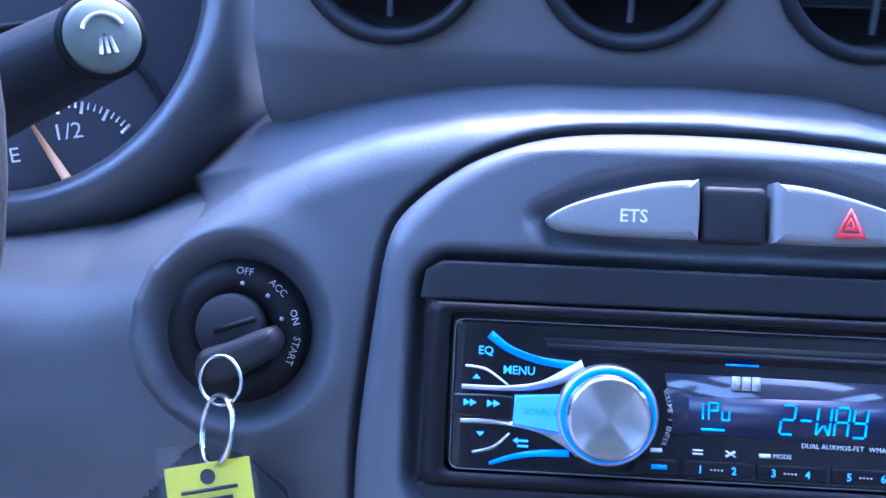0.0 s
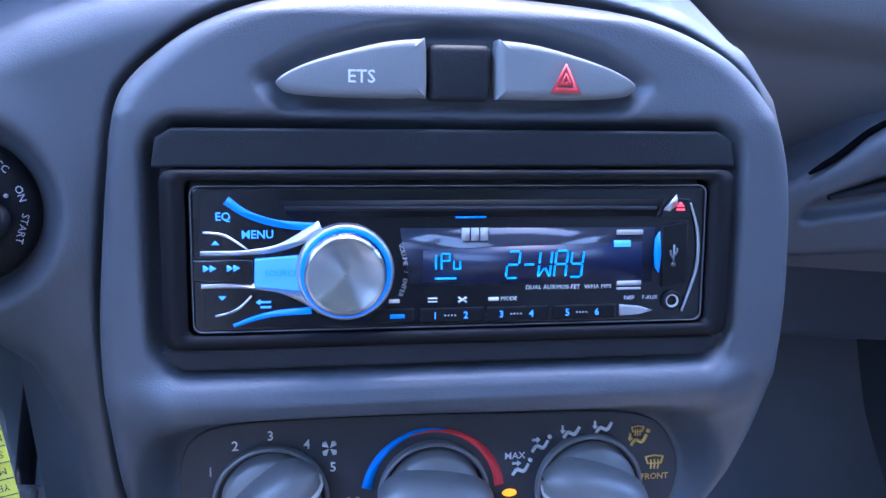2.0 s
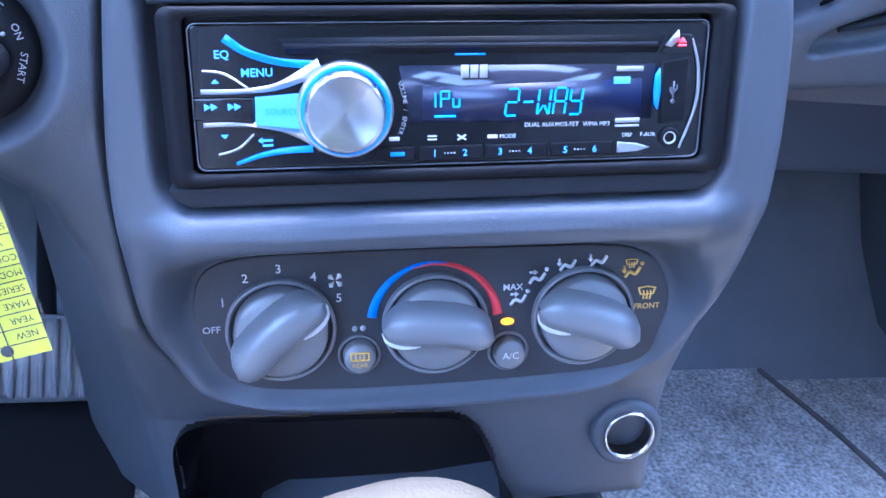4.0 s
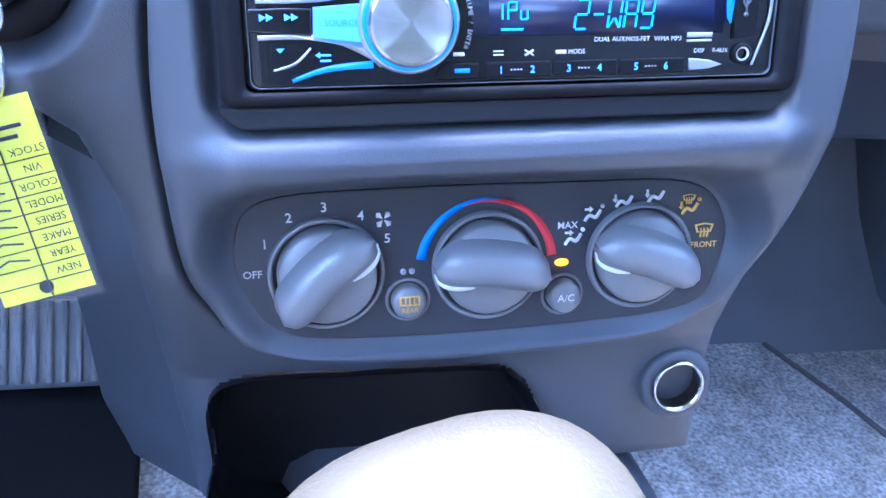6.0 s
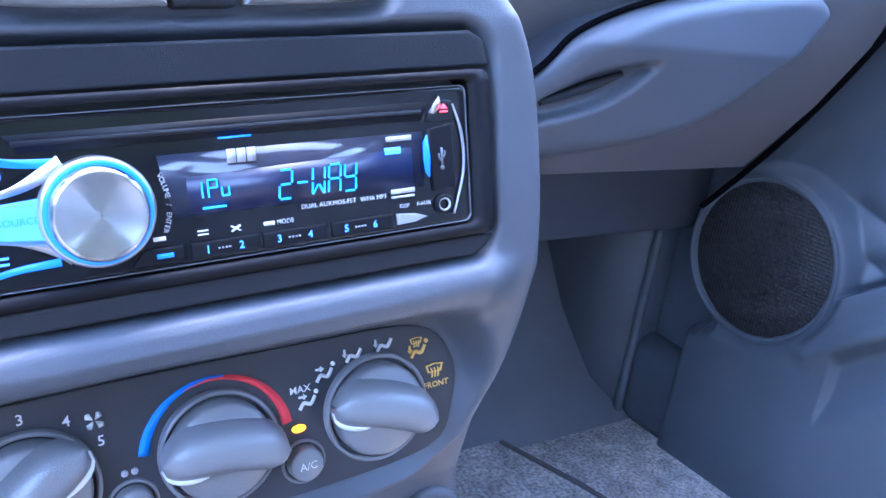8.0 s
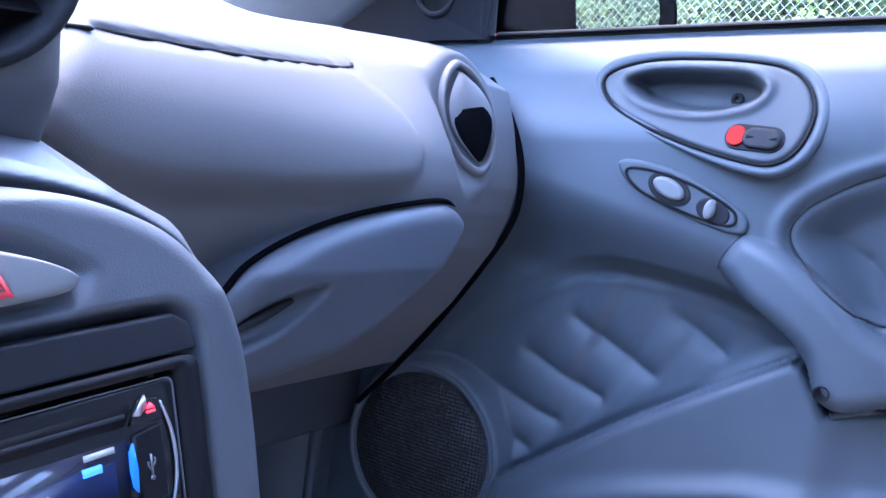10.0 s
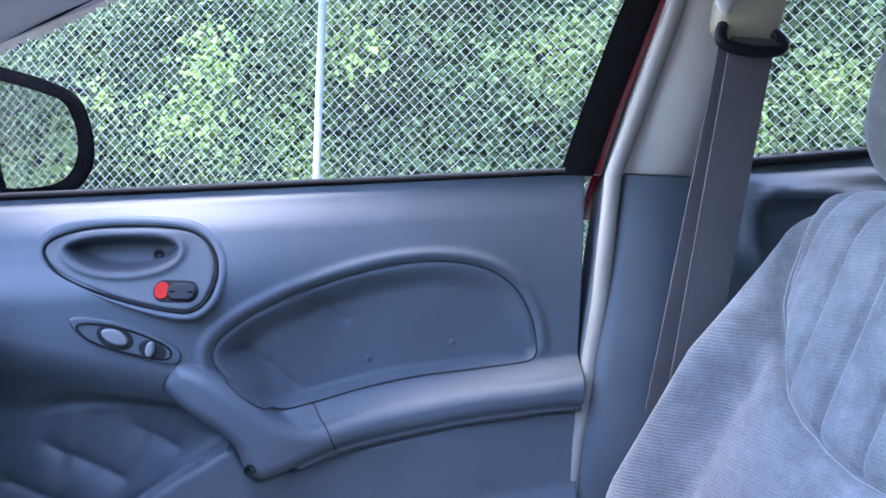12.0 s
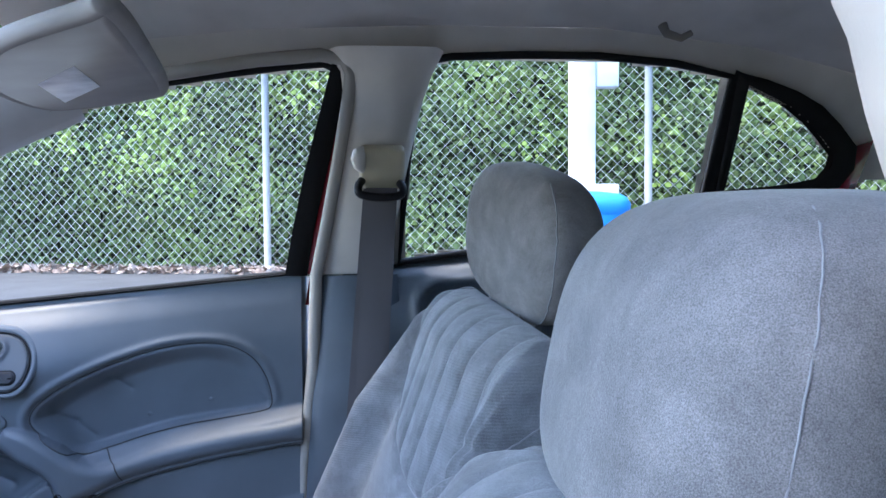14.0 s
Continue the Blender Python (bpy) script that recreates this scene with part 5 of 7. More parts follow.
    part("side_light", flat([(0.0738, 0.0060), (0.0754, 0.0085), (0.0762, 0.0000), (0.0756, -0.0070), (0.0742, -0.0050), (0.0736, 0.0000)], Z + 0.0014), BLUE_LIT, face, "lit crescent")
    part("port_icon", join(bar(0.0812, -0.0002, 0.0005, 0.0074, Z + 0.0016), flat(circle(0.0812, -0.0040, 0.0008, 10), Z + 0.0016), flat(band([(0.0812, -0.0018), (0.0800, 0.0000), (0.0800, 0.0014)], [0.0005, 0.0005]), Z + 0.0016), flat(band([(0.0812, -0.0008), (0.0824, 0.0008), (0.0824, 0.0022)], [0.0005, 0.0005]), Z + 0.0016)), EDGE, face)
    part("end_strip", flat(band([(0.0872, 0.0190), (0.0905, 0.0080), (0.0906, -0.0060), (0.0855, -0.0220)], [0.0004, 0.0009, 0.0009, 0.0005]), Z + 0.0010), SILVER, face)
    part("jack_ring", turned([(0.0037, 0.003), (0.0037, 0.0050), (0.0031, 0.0056), (0.0024, 0.0050), (0.0022, 0.0032), (0.0010, 0.0030), (0.0002, 0.0030)], 0.0814, -0.0178, 28), BLACK, ra, "black audio jack ring")
    part("jack_ring", turned([(0.0026, 0.0046), (0.0024, 0.0054), (0.0019, 0.0046)], 0.0814, -0.0178, 24), STEEL, ra)
    return ra


build_radio()


# ---- switches over the radio ----
def build_switches():
    for side, name, label in ((-1, "traction_switch", "grey leaf-shaped rocker button with white letters"), (1, "hazard_switch", "grey leaf-shaped hazard button with red triangle")):
        th = thing(name, S(np.array([side * 0.038, 0.065, 0.0])), label, "switch", "dashboard switches")
        o = [(side * a, b_) for a, b_ in ((0.0128, 0.0752), (0.0150, 0.0763), (0.026, 0.0752), (0.038, 0.0724), (0.050, 0.0688), (0.058, 0.0655), (0.0632, 0.0622), (0.0636, 0.0600), (0.0600, 0.0576), (0.050, 0.0566), (0.036, 0.0562), (0.0150, 0.0564), (0.0126, 0.0578))]
        part("cap", pillow(smooth_curve(o, 104), -0.006, 0.0072, 0.0030, 0.0002, S), BUTTON, th)
        if side < 0:
            stack_text("word", "ETS", 0.0062, -0.0352, 0.0630, 0.0084, WHITE, th, bold=0.00008)
        else:
            tri = lambda k: [(0.0368 + k * x, 0.0632 + k * y) for x, y in ((-0.0054, -0.0046), (0.0054, -0.0046), (0, 0.0056))]
            part("triangle", frame_data(tri(1.0), tri(0.62), 0.0080, 0.0085), RED_PRINT, th, "red outlined triangle")
            part("triangle", frame_data(tri(0.45), tri(0.16), 0.0080, 0.0085), RED_PRINT, th)
    th = thing("blank_switch", S(np.array([0, 0.065, 0])), "dark plastic blank switch plate between two buttons", "switch", "dashboard switches")
    part("cap", pillow(rrect(-0.0004, 0.0650, 0.0108, 0.0098, 0.0022), -0.006, 0.0050, 0.0024, 0.0004, S), DARK, th)


build_switches()


# ---- climate controls ----
def knob(u, v, turn, pr, parent):
    """A dial with a wide raised grip."""
    th = part("climate_knob", turned([(0.0200, CD), (0.0198, CD + 0.008), (0.0184, CD + 0.0098), (0.010, CD + 0.0104), (0.0004, CD + 0.0104)], u, v, 56), KNOB, parent, "grey rotary dial with raised grip")
    part("collar", turned([(0.0236, CD), (0.0235, CD + 0.0045), (0.0226, CD + 0.0056), (0.0217, CD + 0.0045), (0.0215, CD)], u, v, 56), KNOB, th, "pale grey collar")
    a = radians(turn)
    e, w = np.array([math.cos(a), math.sin(a)]), np.array([-math.sin(a), math.cos(a)])
    P = []
    for s in np.linspace(-1, 1, 27):
        half = 0.0098 * (1 - abs(s) ** 5) ** 0.5 + 0.0006
        mid = np.array([u, v]) + e * s * 0.0245 + w * 0.0035 * (1 - s * s)
        row = []
        for q in np.linspace(-1, 1, 15):
            hgt = CD + 0.009 + 0.0125 * (1 - abs(q) ** 2.6) ** 0.6 * (1 - 0.5 * abs(s) ** 4)
            p = mid + w * q * half
            row.append((p[0], p[1], hgt))
        P.append(row)
    part("grip", sheet(S(np.array(P)), flip=True), KNOB, th, "smooth raised grip")
    line = []
    for q in np.linspace(0.30, 0.99, 9):
        half = 0.0098 * (1 - q ** 5) ** 0.5 + 0.0006
        p = np.array([u, v]) + e * pr * q * 0.0245 + w * (0.0035 * (1 - q * q) - 0.90 * half)
        line.append((*p, CD + 0.0095 + 0.0125 * (1 - 0.90 ** 2.6) ** 0.6 * (1 - 0.5 * q ** 4)))
    part("pointer", tube(S(np.array(line)), [0.0004, 0.0009, 0.0013, 0.0015, 0.0015, 0.0014, 0.0012, 0.0009, 0.0004], 8), WHITE, th, "white pointer line")


def build_climate():
    cp = thing("climate_panel", S(np.array([0, -0.104, CD - 0.004])), "dark climate control panel with white and amber markings", "control panel")
    part("plate", plate([(0.985 * a, -0.1043 + 0.97 * (b_ + 0.1043)) for a, b_ in CLIMATE], CD - 0.004, CD + 0.0012, 0.0006, S), PANEL, cp)
    Z = CD + 0.0016
    for body, u, v, s, m in (("OFF", -0.0993, -0.1043, 0.0044, GREY_PRINT), ("1", -0.0938, -0.092, 0.0056, GREY_PRINT), ("2", -0.0839, -0.0816, 0.0056, WHITE), ("3", -0.0699, -0.0780, 0.0056, WHITE), ("4", -0.0554, -0.0822, 0.0056, WHITE),
                             ("5", -0.0449, -0.0924, 0.0056, WHITE), ("MAX", 0.0316, -0.0915, 0.0042, WHITE), ("FRONT", 0.0944, -0.1040, 0.0038, AMBER_PRINT)):
        stack_text("word", body, s, u, v, Z, m, cp, bold=0.00006)
    # fan mark
    blades = []
    for k in range(4):
        a = radians(45 + 90 * k)
        blades.append(flat([(-0.0463 + 0.0032 * math.cos(a + t) * r, -0.0842 + 0.0032 * math.sin(a + t) * r) for t, r in ((0, 0.15), (-0.35, 1.0), (0.05, 1.2), (0.45, 1.0))], Z))
    part("fan_icon", join(*blades), WHITE, cp)
    # temperature arc
    arc = lambda a0, a1, w0, w1: band([(-0.0031 + 0.0283 * math.cos(radians(a)), -0.1063 + 0.0283 * math.sin(radians(a))) for a in np.linspace(a0, a1, 9)], [w0, w1])
    part("cold_arc", flat(arc(172, 80, 0.0042, 0.0006), Z), BLUE_PRINT, cp, "blue temperature arc")
    part("warm_arc", flat([(x, y - 0.0006) for x, y in arc(6, 112, 0.0042, 0.0006)], Z), RED_PRINT, cp, "red temperature arc")
    # airflow marks: a bent seat stroke, a dot and an arrow
    def airflow(u, v, m, down, dot):
        k = 0.00125
        bits = [flat(band([(u - 3.0 * k, v - 2.2 * k), (u - 1.4 * k, v - 0.2 * k), (u + 0.9 * k, v - 0.9 * k), (u + 2.6 * k, v + 1.6 * k)], [0.9 * k, 1.1 * k, 1.2 * k, 0.9 * k]), Z)]
        if dot:
            bits.append(flat(circle(u + 3.1 * k, v + 2.9 * k, 0.75 * k, 12), Z))
        a, b_ = (u - 1.6 * k, v + 2.0 * k) if not down else (u - 3.4 * k, v + 0.6 * k)
        if down:
            bits += [bar(a, b_ + 0.9 * k, 0.7 * k, 1.6 * k, Z), flat([(a - 1.0 * k, b_), (a + 1.0 * k, b_), (a, b_ - 1.2 * k)], Z)]
        else:
            bits += [bar(a - 0.6 * k, b_, 1.8 * k, 0.7 * k, Z), flat([(a + 0.2 * k, b_ - 1.0 * k), (a + 0.2 * k, b_ + 1.0 * k), (a + 1.5 * k, b_)], Z)]
        part("airflow_icon", join(*bits), m, cp)
    for u, v, m, down, dot in ((0.0345, -0.0973, WHITE, False, True), (0.0428, -0.0874, WHITE, False, True), (0.0565, -0.0820, WHITE, True, False), (0.0708, -0.0806, WHITE, True, False), (0.0868, -0.0868, AMBER_PRINT, True, True)):
        airflow(u, v, m, down, dot)
    for u, v, k in ((0.0858, -0.0828, 0.75), (0.0940, -0.0972, 1.1)):
        sh = [(-0.0040, 0.0022), (0.0, 0.0029), (0.0040, 0.0022), (0.0030, -0.0010), (-0.0030, -0.0010)]
        part("defrost_icon", join(frame_data([(u + k * a, v + k * b_) for a, b_ in sh], [(u + 0.80 * k * a, v + k * (0.0007 + 0.74 * (b_ - 0.0007))) for a, b_ in sh], Z - 0.0003, Z + 0.0002),
                                  *[flat(band([(u + q * 0.0015 * k, v + 0.0008 * k), (u + (q * 0.0015 + 0.0003) * k, v - 0.0008 * k), (u + q * 0.0014 * k, v - 0.0030 * k)], [0.0005 * k, 0.0005 * k]), Z) for q in (-1, 0, 1)]), AMBER_PRINT, cp)
    part("indicator_lamp", pillow([(0.0296 + 0.0031 * math.cos(a), -0.1078 + 0.0017 * math.sin(a)) for a in np.linspace(0, 2 * math.pi, 28, endpoint=False)], CD, CD + 0.0022, 0.0008, 0.0002, S), AMBER_LIT, cp, "glowing amber lamp")
    part("indicator_lamp", join(turned([(0.0013, CD + 0.0005), (0.0013, CD + 0.0018), (0.0002, CD + 0.0019)], -0.0386, -0.1071, 14), turned([(0.0013, CD + 0.0005), (0.0013, CD + 0.0018), (0.0002, CD + 0.0019)], -0.0350, -0.1071, 14)), GREY_PRINT, cp)
    knob(-0.0700, -0.1052, 42, 1, cp)
    knob(-0.0031, -0.1063, -8, -1, cp)
    knob(0.0641, -0.1065, -20, -1, cp)
    for u, v, nm, lab in ((-0.0369, -0.1194, "defrost_button", "round grey rear defrost push button with orange mark"), (0.0302, -0.1221, "air_conditioning_button", "round grey push button lettered A/C")):
        th = part(nm, turned([(0.0072, CD), (0.0071, CD + 0.0055), (0.0062, CD + 0.0070), (0.0003, CD + 0.0073)], u, v, 36), KNOB, cp, lab)
        part("collar", turned([(0.0096, CD), (0.0095, CD + 0.002), (0.0089, CD + 0.0026), (0.0083, CD + 0.002), (0.0082, CD)], u, v, 36), KNOB, th)
        if u < 0:
            part("heater_mark", join(frame_data(rrect(u, v + 0.0014, 0.0042, 0.0020, 0.0004), rrect(u, v + 0.0014, 0.0035, 0.0014, 0.0003), CD + 0.0070, CD + 0.0078), *[bar(u + k * 0.0018, v + 0.0012, 0.0005, 0.004, CD + 0.0076) for k in (-1, 0, 1)]), AMBER_PRINT, th)
            stack_text("word", "REAR", 0.0030, u, v - 0.0028, CD + 0.0077, AMBER_PRINT, th)
        else:
            stack_text("word", "A/C", 0.0046, u, v, CD + 0.0077, WHITE, th)


build_climate()

# ---- car side with window openings ----
def lean_x(z):
    return 0.705 - 0.42 * np.maximum(0, np.asarray(z, float) - 1.1)


FRONT_WIN = [(0.36, 1.02), (0.27, 1.135), (0.2, 1.175), (0.1, 1.222), (0.042, 1.248), (-0.025, 1.283), (-0.109, 1.325), (-0.199, 1.367), (-0.286, 1.393), (-0.355, 1.410), (-0.457, 1.425), (-0.543, 1.436), (-0.605, 1.441), (-0.622, 1.434),
             (-0.605, 1.352), (-0.579, 1.218), (-0.555, 1.108), (-0.3, 1.08)]
REAR_WIN = [(-0.728, 1.125), (-0.737, 1.282), (-0.748, 1.387), (-0.756, 1.432), (-0.775, 1.450), (-0.804, 1.455), (-0.92, 1.459), (-1.039, 1.459), (-1.171, 1.449), (-1.270, 1.430), (-1.262, 1.330), (-1.252, 1.19), (-1.0, 1.16)]
QUARTER = [(-1.297, 1.417), (-1.34, 1.400), (-1.379, 1.383), (-1.415, 1.360), (-1.445, 1.335), (-1.476, 1.306), (-1.476, 1.285), (-1.462, 1.265), (-1.40, 1.254), (-1.282, 1.244)]
QUARTER_HOLE = [(-1.38 + (y + 1.38) * 1.18, 1.33 + (z - 1.33) * 1.18) for y, z in QUARTER]


def on_side(poly, inset=0.0, side=1):
    p = np.array(poly, float)
    return np.stack([side * (lean_x(p[:, 1]) + inset), p[:, 0], p[:, 1]], 1)


def side_panel(side, wins, y0, y1, z0, z1, inset, keep, step=0.006):
    ys, zs = np.arange(y0, y1, -step), np.arange(z0, z1, step)
    Y, Z = np.meshgrid(ys, zs, indexing="ij")
    m = keep(Y, Z)
    for w in wins:
        m &= sd_poly(Y, Z, w) > -0.004
    P = np.stack([side * (lean_x(Z) + inset), Y, Z], -1)
    Q = P.copy()
    Q[..., 0] += side * 0.03
    return join(sheet(P, m[:-1, :-1], flip=side > 0), sheet(Q, m[:-1, :-1], flip=side < 0))


def rear_top(y):
    """Height at which the rear door panel meets the glass."""
    return np.interp(-y, [0.70, 0.728, 0.80, 1.0, 1.252, 1.29, 1.40, 1.47, 1.6], [1.118, 1.122, 1.130, 1.157, 1.187, 1.232, 1.244, 1.262, 1.275])


def roof_edge(y):
    """Height at which the side trim meets the roof lining."""
    return np.interp(y, [-1.9, -1.55, -1.45, -1.3, -1.04, -0.77, -0.5, -0.35, -0.2, -0.1, 0.05, 0.3, 0.6], [1.36, 1.42, 1.445, 1.475, 1.50, 1.50, 1.49, 1.475, 1.445, 1.41, 1.33, 1.21, 1.07])


wall_right = thing("wall_right", (0.68, -0.7, 1.0), "beige side trim of the car around the windows", "car body", kind="structure")
part("upper_trim", side_panel(1, [FRONT_WIN, REAR_WIN, QUARTER_HOLE], 0.45, -1.9, 1.0, 1.52, 0.012,
                             lambda Y, Z: (Z < roof_edge(Y) + 0.01) & (Z > sill_z(Y) - 0.01) & ((Y > -0.74) | (Z > rear_top(Y) - 0.012)) & ((Y < -0.56) | (Z > np.interp(Y, [-0.6, -0.1, 0.05, 0.45], [1.38, 1.30, 1.23, 1.0])))), TRIM,
     wall_right)

wall_left = thing("wall_left", (-0.68, -1.3, 1.0), "beige side trim of the car round the rear driver side window", "car body", kind="structure")
part("upper_trim", side_panel(-1, [REAR_WIN, QUARTER], -0.91, -1.9, 1.0, 1.52, 0.012, lambda Y, Z: Z < roof_edge(Y) + 0.01), TRIM, wall_left)
part("pillar_trim", extrude_poly([(-0.62, -0.7405, 1.40), (-0.62, -0.7405, 1.275), (-0.62, -0.7425, 1.263), (-0.62, -0.7465, 1.255), (-0.62, -0.751, 1.238), (-0.62, -0.7555, 1.225), (-0.62, -0.77, 1.19), (-0.62, -0.80, 1.13), (-0.62, -0.90, 1.13), (-0.62, -0.90, 1.40)], (-0.05, 0, 0)), TRIM, wall_left, "pale beige door pillar trim")
part("lower_panel", box((-0.72, -1.36, 0.7), (0.02, 0.55, 0.40), bevel=0.01), DOOR, wall_left)

# roof lining
def build_roof():
    xs, ys = np.linspace(-1, 1, 60), np.linspace(-0.17, -1.85, 100)
    A, Y = np.meshgrid(xs, ys, indexing="ij")
    e = roof_edge(Y)
    half = lean_x(e) + 0.006
    crown = np.interp(Y, [-1.85, -1.4, -1.0, -0.6, -0.3, 0.0, 0.12], [1.43, 1.53, 1.565, 1.565, 1.54, 1.47, 1.42])
    Z = e + (np.maximum(crown, e) - e) * (1 - np.abs(A) ** 3.2)
    P = np.stack([A * half, Y, Z], -1)
    up = P.copy()
    up[..., 2] += 0.03
    return join(sheet(P, flip=True), sheet(up))


single("ceiling", build_roof(), HEADLINER, "light grey cloth headliner of the car roof", "ceiling", kind="structure")

# window frames and panes
def frame_strip(poly_in, poly_out, x_off, depth):
    n = len(poly_in)
    a, b = on_side(poly_in, x_off), on_side(poly_out, x_off)
    a2, b2 = a.copy(), b.copy()
    a2[:, 0] += depth
    b2[:, 0] += depth
    return sheet(np.stack([a, b, b2, a2]), closed=False)


win1 = tagged(thing("window_1", (0.7, -0.2, 1.05), "front passenger side window with black frame", "window", kind="structure"))
part("rear_channel", frame_strip([(-0.532, 1.104), (-0.548, 1.182), (-0.570, 1.275), (-0.592, 1.35), (-0.612, 1.42), (-0.618, 1.445)], [(-0.570, 1.104), (-0.583, 1.182), (-0.606, 1.275), (-0.625, 1.35), (-0.640, 1.42), (-0.642, 1.445)], -0.008, 0.02), RUBBER, win1, "black window channel")
part("glass", sheet(np.stack([on_side([(0.40, 1.0), (-0.1, 1.0), (-0.6, 1.0)], 0.016), on_side([(0.40, 1.2), (-0.1, 1.2), (-0.6, 1.2)], 0.016), on_side([(0.36, 1.46), (-0.1, 1.46), (-0.64, 1.46)], 0.016)]), flip=True), PANE, win1, smooth=False).visible_shadow = False
part("upper_seal", tube(on_side(FRONT_WIN[3:14], 0.0), 0.005, 6), RUBBER, win1)
_ys = np.linspace(0.20, -0.556, 30)
part("sill_seal", tube(np.stack([np.full(30, 0.709), _ys, sill_z(_ys) + 0.003], 1), 0.006, 6), RUBBER, win1, "black sill seal")
_q = np.array([[(x, y, sill_z(y) + 0.0035) for x in (0.698, 0.712, 0.738)] for y in np.linspace(0.21, -0.558, 30)])
part("sill_strip", sheet(_q), RUBBER, win1, "black rubber strip along the sill")
win2 = tagged(thing("window_2", (0.7, -1.0, 1.15), "rear passenger side window with black frame", "window", kind="structure"))
part("frame", tube(on_side(REAR_WIN, 0.004), 0.0065, 6, closed=True), RUBBER, win2)
part("divider", frame_strip([(-1.252, 1.22), (-1.262, 1.33), (-1.272, 1.44)], [(-1.290, 1.22), (-1.296, 1.33), (-1.300, 1.43)], -0.002, 0.02), RUBBER, win2, "black window divider")
part("glass", sheet(np.stack([on_side([(-0.70, 1.1), (-1.30, 1.1)], 0.016), on_side([(-0.72, 1.475), (-1.30, 1.475)], 0.016)]), flip=True), PANE, win2, smooth=False).visible_shadow = False
win3 = tagged(thing("window_3", (0.65, -1.38, 1.25), "small rear quarter window with broad black border", "window", kind="structure"))
_qo = [(-1.278, 1.436), (-1.33, 1.425), (-1.385, 1.408), (-1.435, 1.385), (-1.475, 1.355), (-1.515, 1.318), (-1.520, 1.28), (-1.500, 1.248), (-1.40, 1.236), (-1.275, 1.228)]
part("border", frame_strip(QUARTER + QUARTER[:1], _qo + _qo[:1], -0.004, 0.02), RUBBER, win3, "black glass border")
part("glass", sheet(np.stack([on_side([(-1.27, 1.22), (-1.5, 1.22)], 0.016), on_side([(-1.27, 1.44), (-1.5, 1.44)], 0.016)]), flip=True), PANE, win3, smooth=False).visible_shadow = False

# body edges and the pale seal along the door opening
part("door_seal", tube([(0.688, -0.548, 0.45), (0.686, -0.553, 0.65), (0.682, -0.560, 0.78), (0.674, -0.579, 0.95), (0.668, -0.586, 1.105), (0.632, -0.607, 1.20), (0.592, -0.627, 1.30), (0.556, -0.643, 1.39), (0.545, -0.647, 1.425), (0.541, -0.636, 1.446), (0.541, -0.60, 1.452), (0.545, -0.5, 1.443), (0.548, -0.36, 1.42), (0.56, -0.2, 1.376), (0.58, -0.1, 1.334)], 0.0105, 10),
     mat("beige_seal", (0.27, 0.25, 0.225), 0.7, grain=0.3), wall_right, "pale beige door opening seal")
part("body_edge", tube(on_side([(-0.574, 1.108), (-0.588, 1.182), (-0.611, 1.275), (-0.630, 1.35), (-0.645, 1.42)], 0.0), 0.006, 8), RED, wall_right, "glossy red painted door jamb edge")
part("body_panel", extrude_poly(on_side([(-1.49, 1.31), (-1.545, 1.33), (-1.53, 1.22), (-1.47, 1.20), (-1.475, 1.24)], 0.0), (0.02, 0, 0)), RED, wall_right, "glossy red car body")


part("door_jamb", extrude_poly(on_side([(-0.564, 1.05), (-0.585, 1.05), (-0.650, 1.44), (-0.636, 1.44)], 0.03), (0.012, 0, 0)), RED, wall_right, "glossy red door jamb")
part("pillar_backing", extrude_poly(on_side([(-0.590, 1.12), (-0.648, 1.44), (-0.73, 1.44), (-0.70, 1.12)], 0.02), (0.008, 0, 0)), TRIM, wall_right)


# mirror triangle, A-pillar
def build_corner():
    tr = thing("mirror_corner_trim", (0.69, 0.27, 1.04), "dark grey triangular corner trim with small round speaker", "trim panel")
    o = [(0.205, 1.036), (0.375, 1.022), (0.318, 1.076), (0.262, 1.130), (0.225, 1.168), (0.198, 1.184)]
    base = on_side(o, -0.012)
    part("panel", extrude_poly(base, (0.02, 0, 0)), MATT, tr, smooth=False)
    part("panel_foot", extrude_poly(on_side([(0.36, 1.0), (0.52, 0.98), (0.50, 1.03), (0.42, 1.10), (0.30, 1.17), (0.22, 1.21), (0.21, 1.18), (0.30, 1.08)], -0.006), (0.015, 0, 0)), MATT, tr, smooth=False)
    c = np.array([lean_x(1.084) - 0.012, 0.270, 1.084])
    rise = np.array([lean_x(1.104) - lean_x(1.064), 0, 0.04])
    rise /= np.linalg.norm(rise)
    c = c + np.array([-0.001, 0.002, -0.004])
    ax = [np.array([0, -1.0, 0]), rise, np.array([-rise[2], 0, rise[0]])]
    sp = part("speaker_ring", lathe([(0.026, -0.001), (0.0245, 0.004), (0.022, 0.006), (0.019, 0.004), (0.019, 0.001)], 36, c, ax), DARK, tr)
    part("grille", lathe([(0.019, 0.002), (0.012, 0.003), (0.0004, 0.0055)], 36, c, ax), BLACK, sp)
    fr = on_side([(0.213, 1.036), (0.205, 1.188)], 0.0)
    part("window_channel", tube(fr, 0.011, 8), RUBBER, tr, "black window channel")
    return tr


build_corner()
_ap = [(0.60, 0.50, 1.03), (0.61, 0.40, 1.075), (0.60, 0.28, 1.155), (0.585, 0.15, 1.235), (0.57, 0.02, 1.295), (0.555, -0.1, 1.345), (0.54, -0.22, 1.395)]
_w = []
for x, y, z in _ap:
    _w.append([(x + 0.075, y - 0.015, z - 0.035), (x + 0.05, y - 0.018, z - 0.028), (x + 0.01, y - 0.02, z - 0.012), (x - 0.035, y + 0.0, z + 0.015), (x - 0.06, y + 0.03, z + 0.05), (x + 0.04, y + 0.04, z + 0.06)])
